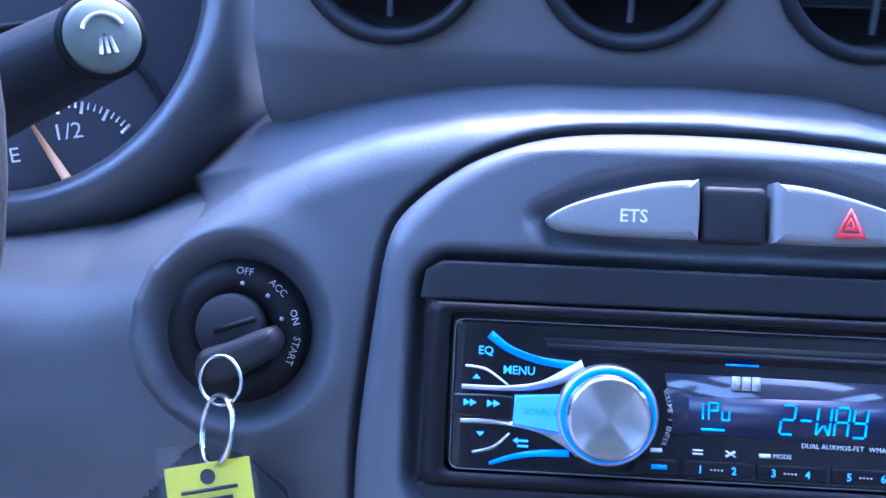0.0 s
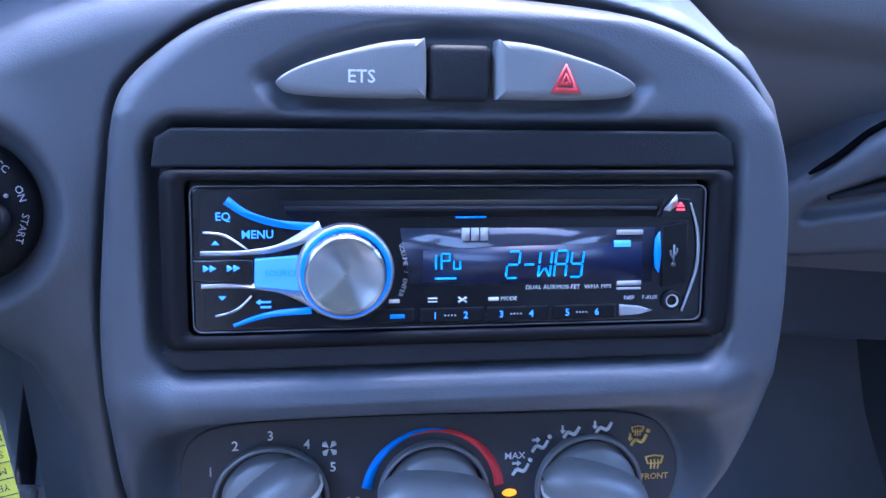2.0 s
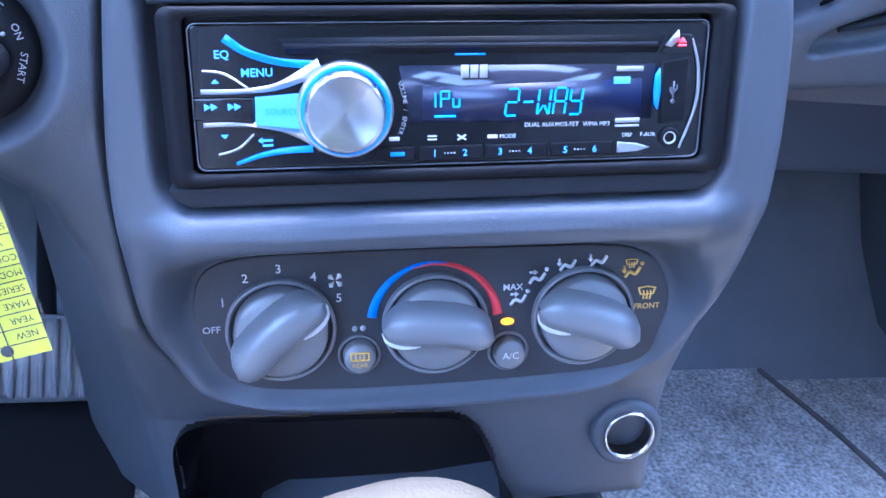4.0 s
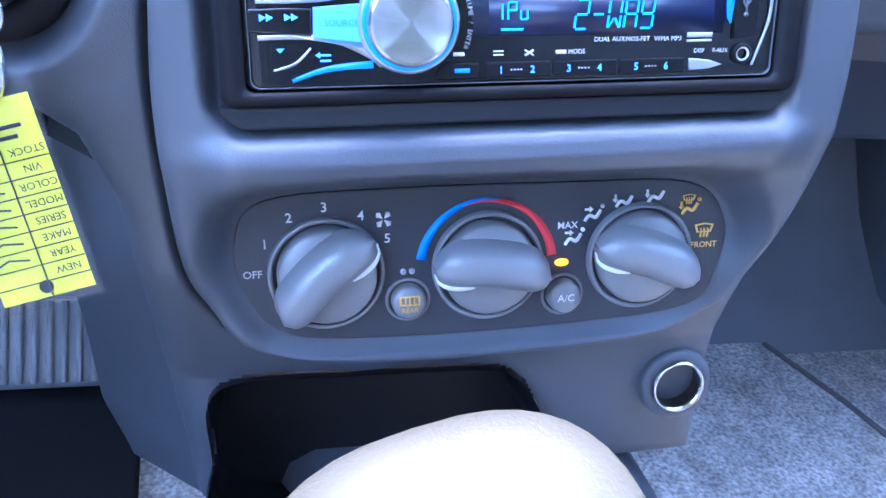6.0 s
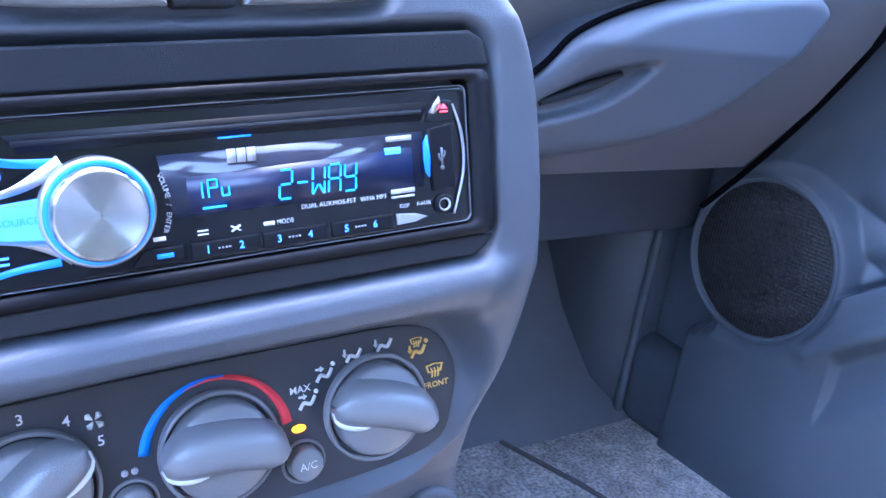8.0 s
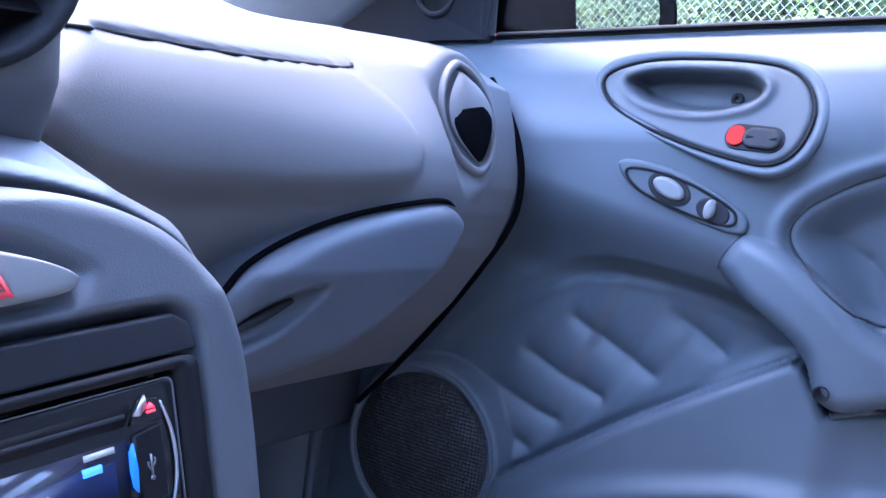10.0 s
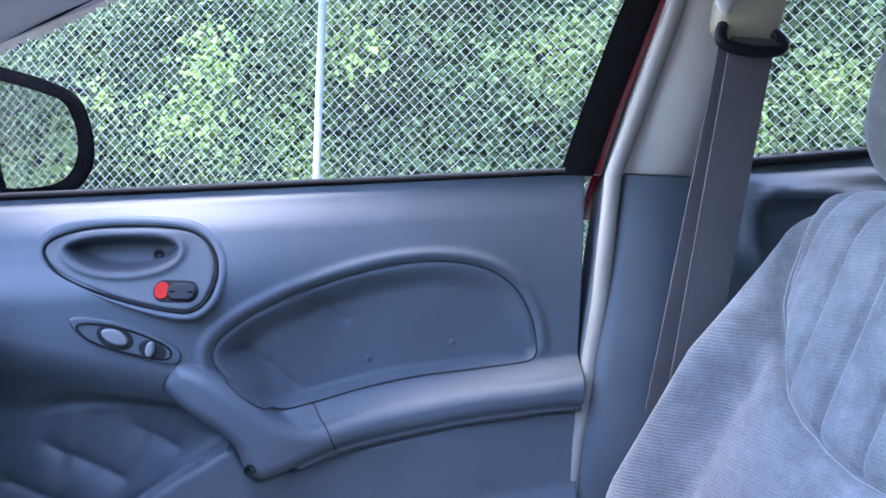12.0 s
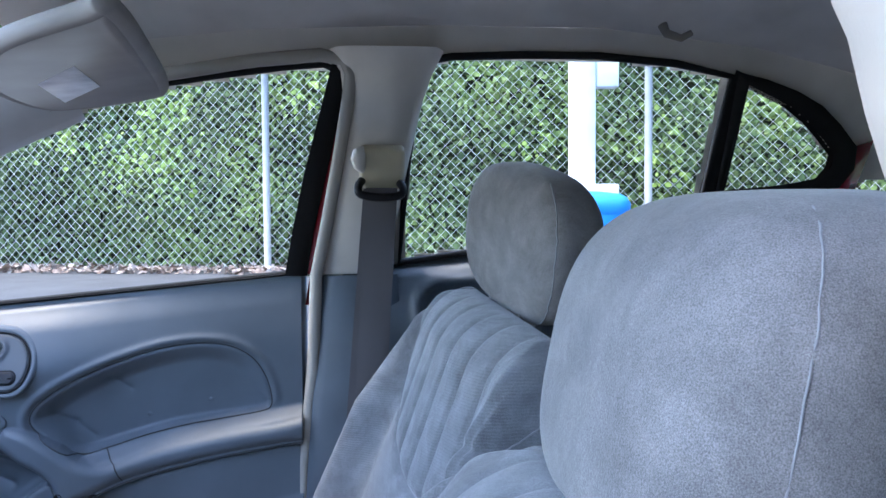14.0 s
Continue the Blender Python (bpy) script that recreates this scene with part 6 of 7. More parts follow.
# own grey trim tone for this pillar, with its skylight put in
single("pillar_3", loft(_w), mat("skylit_pillar_trim", (0.44, 0.44, 0.425), 0.6, grain=0.3, grain_size=1200), "windscreen pillar trim, pale with skylight put into the colour", "pillar", kind="structure")
_w2 = [[(-x, y, z) for x, y, z in r][::-1] for r in _w]
single("pillar_4", loft(_w2), TRIM, "windscreen pillar trim, pale with skylight put into the colour on the driver side", "pillar", kind="structure")


# door mirror outside
def build_door_mirror():
    mi = thing("door_mirror", (0.85, 0.16, 1.05), "dark door mirror housing with clear mirror glass", "car mirror")
    shell = mat("mirror_shell_black", (0.0012, 0.0010, 0.0015), 0.3, spec=0.0, mottle=0)
    n = np.array([-0.30, -0.95, 0.05])
    n /= np.linalg.norm(n)
    r = np.cross(n, [0, 0, 1.0])
    r /= np.linalg.norm(r)
    u = np.cross(r, n)
    c = np.array([0.925, 0.150, 1.132])
    to = lambda V: c + np.asarray(V)[:, :1] * -r + np.asarray(V)[:, 1:2] * u + np.asarray(V)[:, 2:3] * n
    out = smooth_curve([(-0.195, -0.088), (-0.20, 0.05), (-0.18, 0.080), (-0.05, 0.084), (0.06, 0.076), (0.105, 0.054), (0.127, 0.004), (0.116, -0.042), (0.06, -0.076), (-0.08, -0.092)], 80)
    pane = smooth_curve([(-0.098, 0.050), (-0.090, 0.0), (-0.075, -0.062), (-0.055, -0.072), (0.05, -0.062), (0.098, -0.034), (0.109, 0.006), (0.092, 0.044), (0.055, 0.063), (-0.088, 0.069)], 80)
    k0 = int(np.argmin(np.hypot(out[:, 0] - 0.127, out[:, 1]))), int(np.argmin(np.hypot(pane[:, 0] - 0.109, pane[:, 1])))
    out, pane = np.roll(out, -k0[0], 0), np.roll(pane, -k0[1], 0)
    if np.cross(out[0] - out[-1], out[2] - out[0]) * np.cross(pane[0] - pane[-1], pane[2] - pane[0]) < 0:
        pane = np.roll(pane[::-1], 1, 0)
    back = lambda a: -0.055 * ease(-a, 0.10, 0.20)
    rings = []
    for k, h in ((1.0, 0.0), (1.0, -0.02), (0.96, -0.05), (0.82, -0.085), (0.5, -0.11), (0.1, -0.118)):
        rings.append(to(np.array([(a * k, b_ * k, h + back(a)) for a, b_ in out])))
    mid = 0.5 * (out + pane)
    part("housing", sheet(np.array([to([(a, b_, -0.014) for a, b_ in pane]), to([(a, b_, 0.0) for a, b_ in pane]), to([(a, b_, 0.003 + 0.6 * back(a)) for a, b_ in mid])] + rings), closed=True), shell, mi, "gloss black mirror housing")
    gv = to(np.array([(a, b_, -0.008) for a, b_ in pane]))
    part("mirror_glass", (gv, [tuple(range(len(gv)))]), MIRROR, mi, "reflecting mirror glass", smooth=False)
    part("body_strip", tube([(0.735, 0.31, 1.045), (0.735, 0.20, 1.045)], 0.006, 8), RED, mi, "thin red painted edge")


build_door_mirror()


# ---- door details ----
def door_plate(outline, lift, round_by, name, material, parent, label="", base=None):
    """A raised plate that stands on the door's face, in one plane fitted through its outline."""
    o = np.array(outline, float)
    x0 = door_x(o[:, 0], o[:, 1])
    A = np.stack([o[:, 0], o[:, 1], np.ones(len(o))], 1)
    k = np.linalg.lstsq(A, x0, rcond=None)[0]

    def to(V):
        V = np.asarray(V, float)
        return np.stack([V[:, 0] * k[0] + V[:, 1] * k[1] + k[2] - V[:, 2], V[:, 0], V[:, 1]], 1)
    v, f = plate(o[:, ::1], -0.03, lift, round_by, to, 4)
    return part(name, (v, [q[::-1] for q in f]), material, parent, label), k


def build_door_handle():
    o = np.array(HANDLE_OUT)
    k = np.linalg.lstsq(np.stack([o[:, 0], o[:, 1], np.ones(len(o))], 1), door_x(o[:, 0], o[:, 1]), rcond=None)[0]
    inn = np.array(HANDLE_IN)
    P = np.array([[(q[0] * k[0] + q[1] * k[1] + k[2] - h, q[0], q[1]) for q in o + (inn - o) * f] for f, h in ((0, -0.03), (0, 0.002), (0.06, 0.0065), (0.2, 0.0095), (0.5, 0.0105), (0.85, 0.0095), (1.0, 0.007), (1.0, -0.02))])
    dh = part("door_handle", sheet(P, closed=True), DOOR, door, "dark handle in an oval bezel with red lock slider")
    plane = lambda y, z, l: np.array([y * k[0] + z * k[1] + k[2] - l, y, z])
    inner = HANDLE_IN
    ln = np.array([plane(y, z, 0.0105) for y, z in inner])
    part("groove", tube(ln, 0.0016, 6, closed=True), RUBBER, dh)
    # plate with a scooped pocket
    ys, zs = np.arange(0.065, -0.137, -0.0022), np.arange(0.925, 1.034, 0.0022)
    Y, Z = np.meshgrid(ys, zs, indexing="ij")
    sd = sd_poly(Y, Z, inner)
    pocket = sd_poly(Y, Z, smooth_curve([(0.025, 0.995), (0.010, 1.006), (-0.026, 1.011), (-0.074, 1.012), (-0.092, 1.001), (-0.080, 0.984), (-0.043, 0.974), (0.0, 0.978)], 48))
    h = 0.0125 - 0.030 * ease(-pocket, -0.001, 0.009) - 0.006 * ease(sd, -0.004, 0.001) + 0.004 * np.exp(-((pocket - 0.004) / 0.004) ** 2)
    X = Y * k[0] + Z * k[1] + k[2] - h
    part("lever_plate", sheet(np.stack([X, Y, Z], -1), (sd < 0.0015)[:-1, :-1], flip=True), HANDLE, dh, "dark plate with scooped finger pocket")
    c = plane(-0.066, 0.992, -0.0172)
    part("screw", lathe([(0.006, 0), (0.0055, 0.002), (0.002, 0.0024), (0.0018, 0.0), (0.0002, 0.0)], 20, c, [np.array([0, -1.0, 0]), np.array([0, 0, 1.0]), np.array([-1.0, 0, 0])]), BLACK, dh)
    lo = rrect(-0.0945, 0.9565, 0.0235, 0.0112, 0.0108)
    pl = lambda V: np.stack([V[:, 0] * k[0] + V[:, 1] * k[1] + k[2] - V[:, 2], V[:, 0], V[:, 1]], 1)
    v, f = plate(lo, 0.0, 0.0140, 0.001, pl)
    part("lock_recess", (v, [q[::-1] for q in f]), BLACK, dh)
    v, f = plate(rrect(-0.1005, 0.9565, 0.0152, 0.0088, 0.0085), 0.0, 0.0178, 0.003, pl)
    lk = part("lock_slider", (v, [q[::-1] for q in f]), DARK, dh)
    v, f = plate(rrect(-0.0800, 0.957, 0.0072, 0.0086, 0.0068), 0.0, 0.0162, 0.001, pl)
    part("red_flag", (v, [q[::-1] for q in f]), mat("signal_red", (0.48, 0.018, 0.012), 0.7, spec=0.2, mottle=0), dh, "bright red unlocked flag")


ROCKER = mat("rocker_grey", (0.20, 0.207, 0.215), 0.35, grain=0.2)


def build_window_switch():
    o = smooth_curve([(0.013, 0.922), (-0.003, 0.9275), (-0.046, 0.9195), (-0.088, 0.9005), (-0.101, 0.8865), (-0.092, 0.8765), (-0.048, 0.8855), (-0.004, 0.9025)], 56)
    ws, k = door_plate(o, 0.004, 0.003, "switch_panel", DOOR, door, "oval panel with window and lock rockers")
    pl = lambda V: np.stack([V[:, 0] * k[0] + V[:, 1] * k[1] + k[2] - V[:, 2], V[:, 0], V[:, 1]], 1)
    inner = [(-0.04 + (y + 0.04) * 0.84, 0.9 + (z - 0.9) * 0.74) for y, z in o]
    part("groove", tube(pl(np.array([(y, z, 0.0046) for y, z in inner])), 0.0012, 6, closed=True), RUBBER, ws)
    def oval(cy, cz, a, b_, tilt):
        t = radians(tilt)
        return [(cy + a * math.cos(q) * math.cos(t) - b_ * math.sin(q) * math.sin(t), cz + a * math.cos(q) * math.sin(t) + b_ * math.sin(q) * math.cos(t)) for q in np.linspace(0, 2 * math.pi, 28, endpoint=False)]
    for nm, m, o2, h in (("rocker_well", DARK, oval(-0.034, 0.906, 0.020, 0.0125, 24), 0.005), ("window_rocker", ROCKER, oval(-0.034, 0.9065, 0.0145, 0.0078, 24), 0.0095), ("lock_well", DARK, oval(-0.072, 0.8925, 0.015, 0.0105, 24), 0.005), ("lock_rocker", ROCKER, oval(-0.070, 0.894, 0.0048, 0.0085, 10), 0.0105)):
        v, f = plate(o2, -0.004, h, min(0.003, h * 0.4), pl)
        part(nm, (v, [q[::-1] for q in f]), m, ws)


build_door_handle()
build_window_switch()


SPEAKER = mat("speaker_mesh", (0.018, 0.018, 0.02), 0.6, mottle=0.1)
_nt = SPEAKER.node_tree
_vo, _bp, _tc = _nt.nodes.new("ShaderNodeTexVoronoi"), _nt.nodes.new("ShaderNodeBump"), _nt.nodes.new("ShaderNodeTexCoord")
_vo.inputs["Scale"].default_value, _vo.inputs["Randomness"].default_value = 260, 0.15
_bp.inputs["Distance"].default_value = 0.002
_nt.links.new(_tc.outputs["Object"], _vo.inputs["Vector"])
_nt.links.new(_vo.outputs["Distance"], _bp.inputs["Height"])
_nt.links.new(_bp.outputs["Normal"], _nt.nodes["Principled BSDF"].inputs["Normal"])


def build_speaker():
    c = np.array([0.655, 0.190, 0.605])
    ax = [np.array([0, -1.0, 0]), np.array([0, 0, 1.0]), np.array([-1.0, 0, 0])]
    sp = part("speaker", lathe([(0.0865, -0.012), (0.086, 0.008), (0.0845, 0.010), (0.0825, 0.008), (0.081, 0.001), (0.081, -0.004)], 56, c, ax), DOOR, door, "round speaker rim")
    part("grille", lathe([(0.0812, 0.001), (0.080, 0.004), (0.05, 0.006), (0.0005, 0.007)], 48, c, ax), SPEAKER, sp, "black perforated grille")


build_speaker()
for y, z in ((-0.305, 0.876), (-0.405, 0.896), (-0.219, 0.847)):
    x = door_x(np.array([y]), np.array([z]))[0]
    part("pip", lathe([(0.005, 0.0), (0.0035, 0.0012), (0.0003, 0.0016)], 16, (x + 0.0006, y, z), [np.array([0, -1.0, 0]), np.array([0, 0, 1.0]), np.array([-1.0, 0, 0])]), DOOR, door, "small moulded pip")
# ---- belt ----
def build_belt():
    be = thing("seat_belt", (0.57, -0.69, 0.9), "dark grey seat belt hanging from the door pillar", "seat belt")
    v, f = pillow(smooth_curve([(-0.036, 0.02), (-0.033, 0.031), (-0.024, 0.034), (0.024, 0.034), (0.034, 0.031), (0.036, 0.02), (0.035, -0.016), (0.029, -0.030), (0.020, -0.033), (-0.020, -0.033), (-0.029, -0.030), (-0.035, -0.016)], 60), 0, 0.028, 0.010, 0.003,
                   lambda V: np.array([0.575, -0.693, 1.286]) + V[:, :1] * np.array([0, -1.0, 0]) + V[:, 1:2] * np.array([-0.37, 0, 0.93]) + V[:, 2:3] * np.array([-0.93, 0, -0.37]))
    ad = part("height_adjuster", (v, f), mat("olive_beige_plastic", (0.40, 0.355, 0.25), 0.5, grain=0.2), be, "beige belt height adjuster cover")
    part("release_button", tube([(0.553, -0.663, 1.312), (0.543, -0.658, 1.304), (0.538, -0.656, 1.294), (0.543, -0.658, 1.284), (0.553, -0.663, 1.276)], [0.004, 0.010, 0.012, 0.010, 0.004], 14), TRIM, ad)
    rp = [(0.556, -0.662, 1.262), (0.546, -0.656, 1.252), (0.541, -0.660, 1.240), (0.540, -0.691, 1.235), (0.541, -0.719, 1.238), (0.546, -0.725, 1.248), (0.556, -0.721, 1.258)]
    part("guide_loop", tube(smooth_curve(rp, 40, closed=False), 0.0065, 8), BLACK, be, "black belt guide loop")
    P, Q = [], []
    for t in np.linspace(0, 1, 20):
        z = 1.250 - 0.42 * t
        x = 0.545 + 0.075 * t
        ym = -0.692 + 0.022 * t
        P.append([(x, ym + 0.0245, z), (x - 0.002, ym, z), (x, ym - 0.0245, z)])
        Q.append([(x + 0.020, ym + 0.0275 + 0.012 * t, z), (x + 0.019, ym + 0.012, z), (x + 0.018, ym - 0.01, z)])
    def strap(P):
        A = np.array(P)
        B = A.copy()
        B[..., 0] += 0.0025
        return join(sheet(A), sheet(B, flip=True), sheet(np.stack([A[:, 0], B[:, 0]], 1), flip=True), sheet(np.stack([A[:, -1], B[:, -1]], 1)))
    part("webbing", strap(P), WEB, be, "woven webbing")
    part("inner_webbing", strap(Q), WEB, be, "woven webbing behind")


build_belt()


# ---- rear door, rear seat, shelf ----
def rear_x(Y, Z):
    zs = sill_z(Y)
    t = zs - Z
    x = 0.702 - 0.026 * ease(t, 0.0, 0.02) - 0.018 * ease(t, 0.01, 0.12)
    h = sd_box(Y, Z, -0.86, 1.045, 0.10, 0.045, 0.04)
    x = x - 0.015 * np.exp(-((h - 0.004) / 0.008) ** 2) + 0.012 * ease(-h, 0.0, 0.02)
    pad = sd_box(Y, Z, -1.03, 0.92, 0.20, 0.085, 0.05)
    x = x - 0.26 * np.maximum(0, Z - 1.09) * ease(-Y, 0.78, 0.95)
    x = x + 0.014 * ease(-pad, -0.003, 0.01)
    ar = sd_line(Y, Z, [(-0.75, 0.80), (-1.0, 0.815), (-1.22, 0.84)])
    x = x - 0.05 * ease(0.04 - ar, 0, 0.03)
    return x


def build_rear():
    rd = thing("rear_door", (0.7, -1.0, 0.4), "closed rear passenger door with blue-grey moulded inner panel", "car door")
    ys, zs = np.arange(-0.70, -1.50, -0.008), np.linspace(0, 1, 90)
    Y, T = np.meshgrid(ys, zs, indexing="ij")
    top = rear_top(Y)
    Z = 0.4 + (top - 0.4) * T
    P = np.stack([rear_x(Y, np.minimum(Z, sill_z(Y))) , Y, Z], -1)
    tp = P[:, -1:].copy()
    tp[..., 0] = 0.73
    P = np.concatenate([P, tp], 1)
    part("inner_panel", sheet(P, flip=True), DOOR, rd)
    rs = thing("rear_seat", (0, -1.45, 0.35), "dark grey rear bench seat back in shade", "car seat")
    X, B = np.meshgrid(np.linspace(-0.6, 0.6, 40), np.linspace(0, 1, 30), indexing="ij")
    Yb = -1.35 - 0.22 * B - 0.05 * ease(B, 0.85, 1) + 0.03 * np.cos(X * 9)
    part("backrest", sheet(np.stack([X, Yb, 0.45 + 0.6 * B], -1)), FABRIC, rs)
    part("cushion", box((0, -1.15, 0.48), (0.6, 0.24, 0.07), bevel=0.04), FABRIC, rs)
    single("parcel_shelf", box((0, -1.78, 1.06), (0.62, 0.18, 0.012), bevel=0.005), DARK, "dark parcel shelf behind the rear seat", "shelf")
    single("wall_rear", box((0, -2.0, 0.8), (0.75, 0.03, 0.3), bevel=0.01), DARK, "dark rear bulkhead of the car", "car body", kind="structure")


build_rear()
# rear pane out of view, its tint added to cut light from behind
win4 = tagged(thing("window_4", (0, -1.9, 1.25), "unseen rear window, tinted dark to hold back light", "window", kind="structure"))
part("glass", (np.array([(-0.6, -1.99, 1.08), (0.6, -1.99, 1.08), (0.52, -1.84, 1.44), (-0.52, -1.84, 1.44)]), [(0, 1, 2, 3)]), pane_mat("tinted_glass", (0.42, 0.45, 0.44), 0.06), win4, smooth=False)


# ---- sun visor and coat hook ----
def build_visor():
    vi = thing("sun_visor", (0.2, -0.33, 1.38), "grey cloth sun visor with a white warning label", "sun visor")
    o = smooth_curve([(0.127, -0.285), (0.03, -0.40), (0.017, -0.423), (0.195, -0.41), (0.493, -0.374), (0.545, -0.335), (0.56, -0.27), (0.53, -0.2), (0.3, -0.21)], 72)
    to = lambda V: np.stack([V[:, 0], V[:, 1], 1.40 + V[:, 2] - 0.12 * (V[:, 1] + 0.4)], 1)
    cloth = mat("visor_cloth", (0.30, 0.28, 0.265), 0.95, grain=0.6, grain_size=900, spec=0.2)
    part("pad", plate(o, 0.012, -0.010, 0.0, to), cloth, vi)
    part("piping", tube(to(np.array([(a, b_, 0.0) for a, b_ in o])), 0.011, 10, closed=True), cloth, vi)
    lab = [(0.317, -0.262), (0.228, -0.331), (0.378, -0.319), (0.480, -0.245)]
    part("warning_label", plate(lab, -0.0104, -0.0114, 0, to), mat("label_white", (0.75, 0.76, 0.78), 0.35, mottle=0.25, mottle_size=25), vi, "white printed label")
    single("coat_hook", tube([(0.475, -1.115, 1.492), (0.47, -1.12, 1.478), (0.463, -1.14, 1.470), (0.460, -1.155, 1.478)], [0.008, 0.007, 0.006, 0.005], 10), mat("hook_plastic", (0.16, 0.148, 0.13), 0.5), "small grey-brown coat hook under the roof lining", "coat hook")


build_visor()

# ---- vent pod over the stack ----
def build_vent_pod():
    po = thing("vent_pod", (0.0, 0.15, 0.88), "dark plastic vent pod with three round air vents above the stack", "air vents")
    c0, c1, c2 = np.array([-0.094, 0.160, 0.905]), np.array([0.003, 0.140, 0.905]), np.array([0.092, 0.106, 0.907])
    r = (c2 - c0) / np.linalg.norm(c2 - c0)
    n = np.array([-0.25, -0.93, 0.27])
    n -= r * (n @ r)
    n /= np.linalg.norm(n)
    up = np.cross(n, r)
    org = c1
    cen = [((c - org) @ r, (c - org) @ up) for c in (c0, c1, c2)]
    us, vs = np.arange(-0.30, 0.150, 0.0026), np.arange(-0.085, 0.075, 0.0026)
    U, V = np.meshgrid(us, vs, indexing="ij")
    d = 0.012 - 0.5 * np.clip(-0.045 - V, 0, 1) - 1.2 * np.clip(V - 0.045, 0, 1) ** 1.0
    for cu, cv in cen:
        rr = np.hypot(U - cu, V - cv)
        d = d - 0.020 * ease(0.0405 - rr, 0, 0.004)
    e = sd_box(U, V, -0.0115, -0.01, 0.1535, 0.09, 0.03)
    q = np.clip(-e / 0.03, 0, 1)
    d = d - 0.03 * (1 - np.sqrt(np.clip(1 - (1 - q) ** 2, 0, 1))) 
    P = org + U[..., None] * r + V[..., None] * up + d[..., None] * n
    part("pod_shell", sheet(P, (e < 0.002)[:-1, :-1]), PAD, po)
    for k, (cu, cv) in enumerate(cen):
        c = org + cu * r + cv * up
        ax = [r, up, n]
        ring = part("vent_ring", lathe([(0.0415, 0.008), (0.0415, 0.0150), (0.0395, 0.0175), (0.0365, 0.0165), (0.0345, 0.008), (0.034, -0.005)], 56, c, ax), DARK, po, "round dark vent rim")
        # shallow black disc stands for the dark depth of the duct
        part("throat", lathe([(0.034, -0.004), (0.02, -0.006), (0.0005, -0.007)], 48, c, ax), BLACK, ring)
        for j in (-1, 0, 1):
            off = j * 0.017
            w = math.sqrt(0.033 ** 2 - off ** 2)
            vv, ff = box((0, 0, 0), (w, 0.0006, 0.006))
            tilt = 0.5
            vv = c + vv[:, :1] * r + (off + vv[:, 1:2] * math.cos(tilt) - vv[:, 2:3] * math.sin(tilt)) * up + (0.005 + vv[:, 2:3] * math.cos(tilt)) * n
            part("vane", (vv, ff), BLACK, ring, smooth=False)
        part("tab", tube([c + 0.010 * n - 0.030 * up, c + 0.012 * n, c + 0.010 * n + 0.030 * up], 0.0016, 6), DARK, ring)

    turn_in(po)


build_vent_pod()


# ---- instrument dials, column stalk, steering wheel ----
def build_cluster():
    cl = thing("instrument_cluster", (-0.33, 0.22, 0.86), "dark instrument binnacle with white fuel gauge markings and orange needle", "instrument cluster")
    c = np.array([-0.249, 0.187, 0.86])
    n = np.array([0.22, -0.90, 0.38])
    n /= np.linalg.norm(n)
    r = np.cross([0, 0, 1.0], -n)
    r /= -np.linalg.norm(r)
    if r[0] < 0:
        r = -r
    up = np.cross(n, r)
    ax = [r, up, n]
    HOOD = mat("binnacle_plastic", (0.052, 0.055, 0.064), 0.36, spec=0.9, grain=0.25, grain_size=1500)
    FACE = mat("dial_grey", (0.045, 0.047, 0.06), 0.5)
    part("dial_face", lathe([(0.120, -0.044), (0.0005, -0.044)], 60, c - 0.03 * r + 0.02 * up, ax), FACE, cl)
    g = c - 0.004 * r - 0.046 * up - 0.038 * n
    part("gauge_rim", lathe([(0.060, 0), (0.060, 0.004), (0.058, 0.005), (0.0565, 0.002)], 48, g, ax), DARK, cl)
    part("gauge_face", lathe([(0.0566, 0.002), (0.0005, 0.002)], 48, g, ax), FACE, cl)
    g2 = g + 0.0090 * r - 0.0155 * up + n * 0.003
    for k in range(17):
        a = radians(112 - k * 4.75)
        L = 0.006 if k % 4 == 0 else 0.0035
        p = g2 + (math.cos(a) * r + math.sin(a) * up) * 0.037
        q = g2 + (math.cos(a) * r + math.sin(a) * up) * (0.037 - L)
        part("tick", tube([p, q], 0.0009 if k % 4 == 0 else 0.0005, 4), WHITE, cl)
    part("word", text_data("1/2", 0.011, g2 + 0.022 * up + 0.001 * r, r, up), WHITE, cl, smooth=False)
    part("word", text_data("E", 0.010, g2 - 0.024 * r + 0.014 * up, r, up), WHITE, cl, smooth=False)
    part("needle", tube([g2 + n * 0.003 - 0.001 * up - 0.003 * r, g2 + n * 0.003 + 0.029 * up - 0.0145 * r], [0.0024, 0.0009], 8), mat("needle_orange", (0.85, 0.45, 0.22), 0.5, mottle=0), cl, "orange needle")

    turn_in(cl)
    hd = thing("binnacle_hood", S(np.array([-0.32, 0.168, -0.1])), "dark round hood of the instrument binnacle", "instrument hood")
    part("rim", turned([(0.150, -0.20), (0.135, -0.125), (0.126, -0.098), (0.117, -0.086), (0.108, -0.084), (0.101, -0.092), (0.098, -0.106), (0.096, -0.17)], -0.320, 0.168, 96), HOOD, hd, "rounded binnacle rim")


build_cluster()


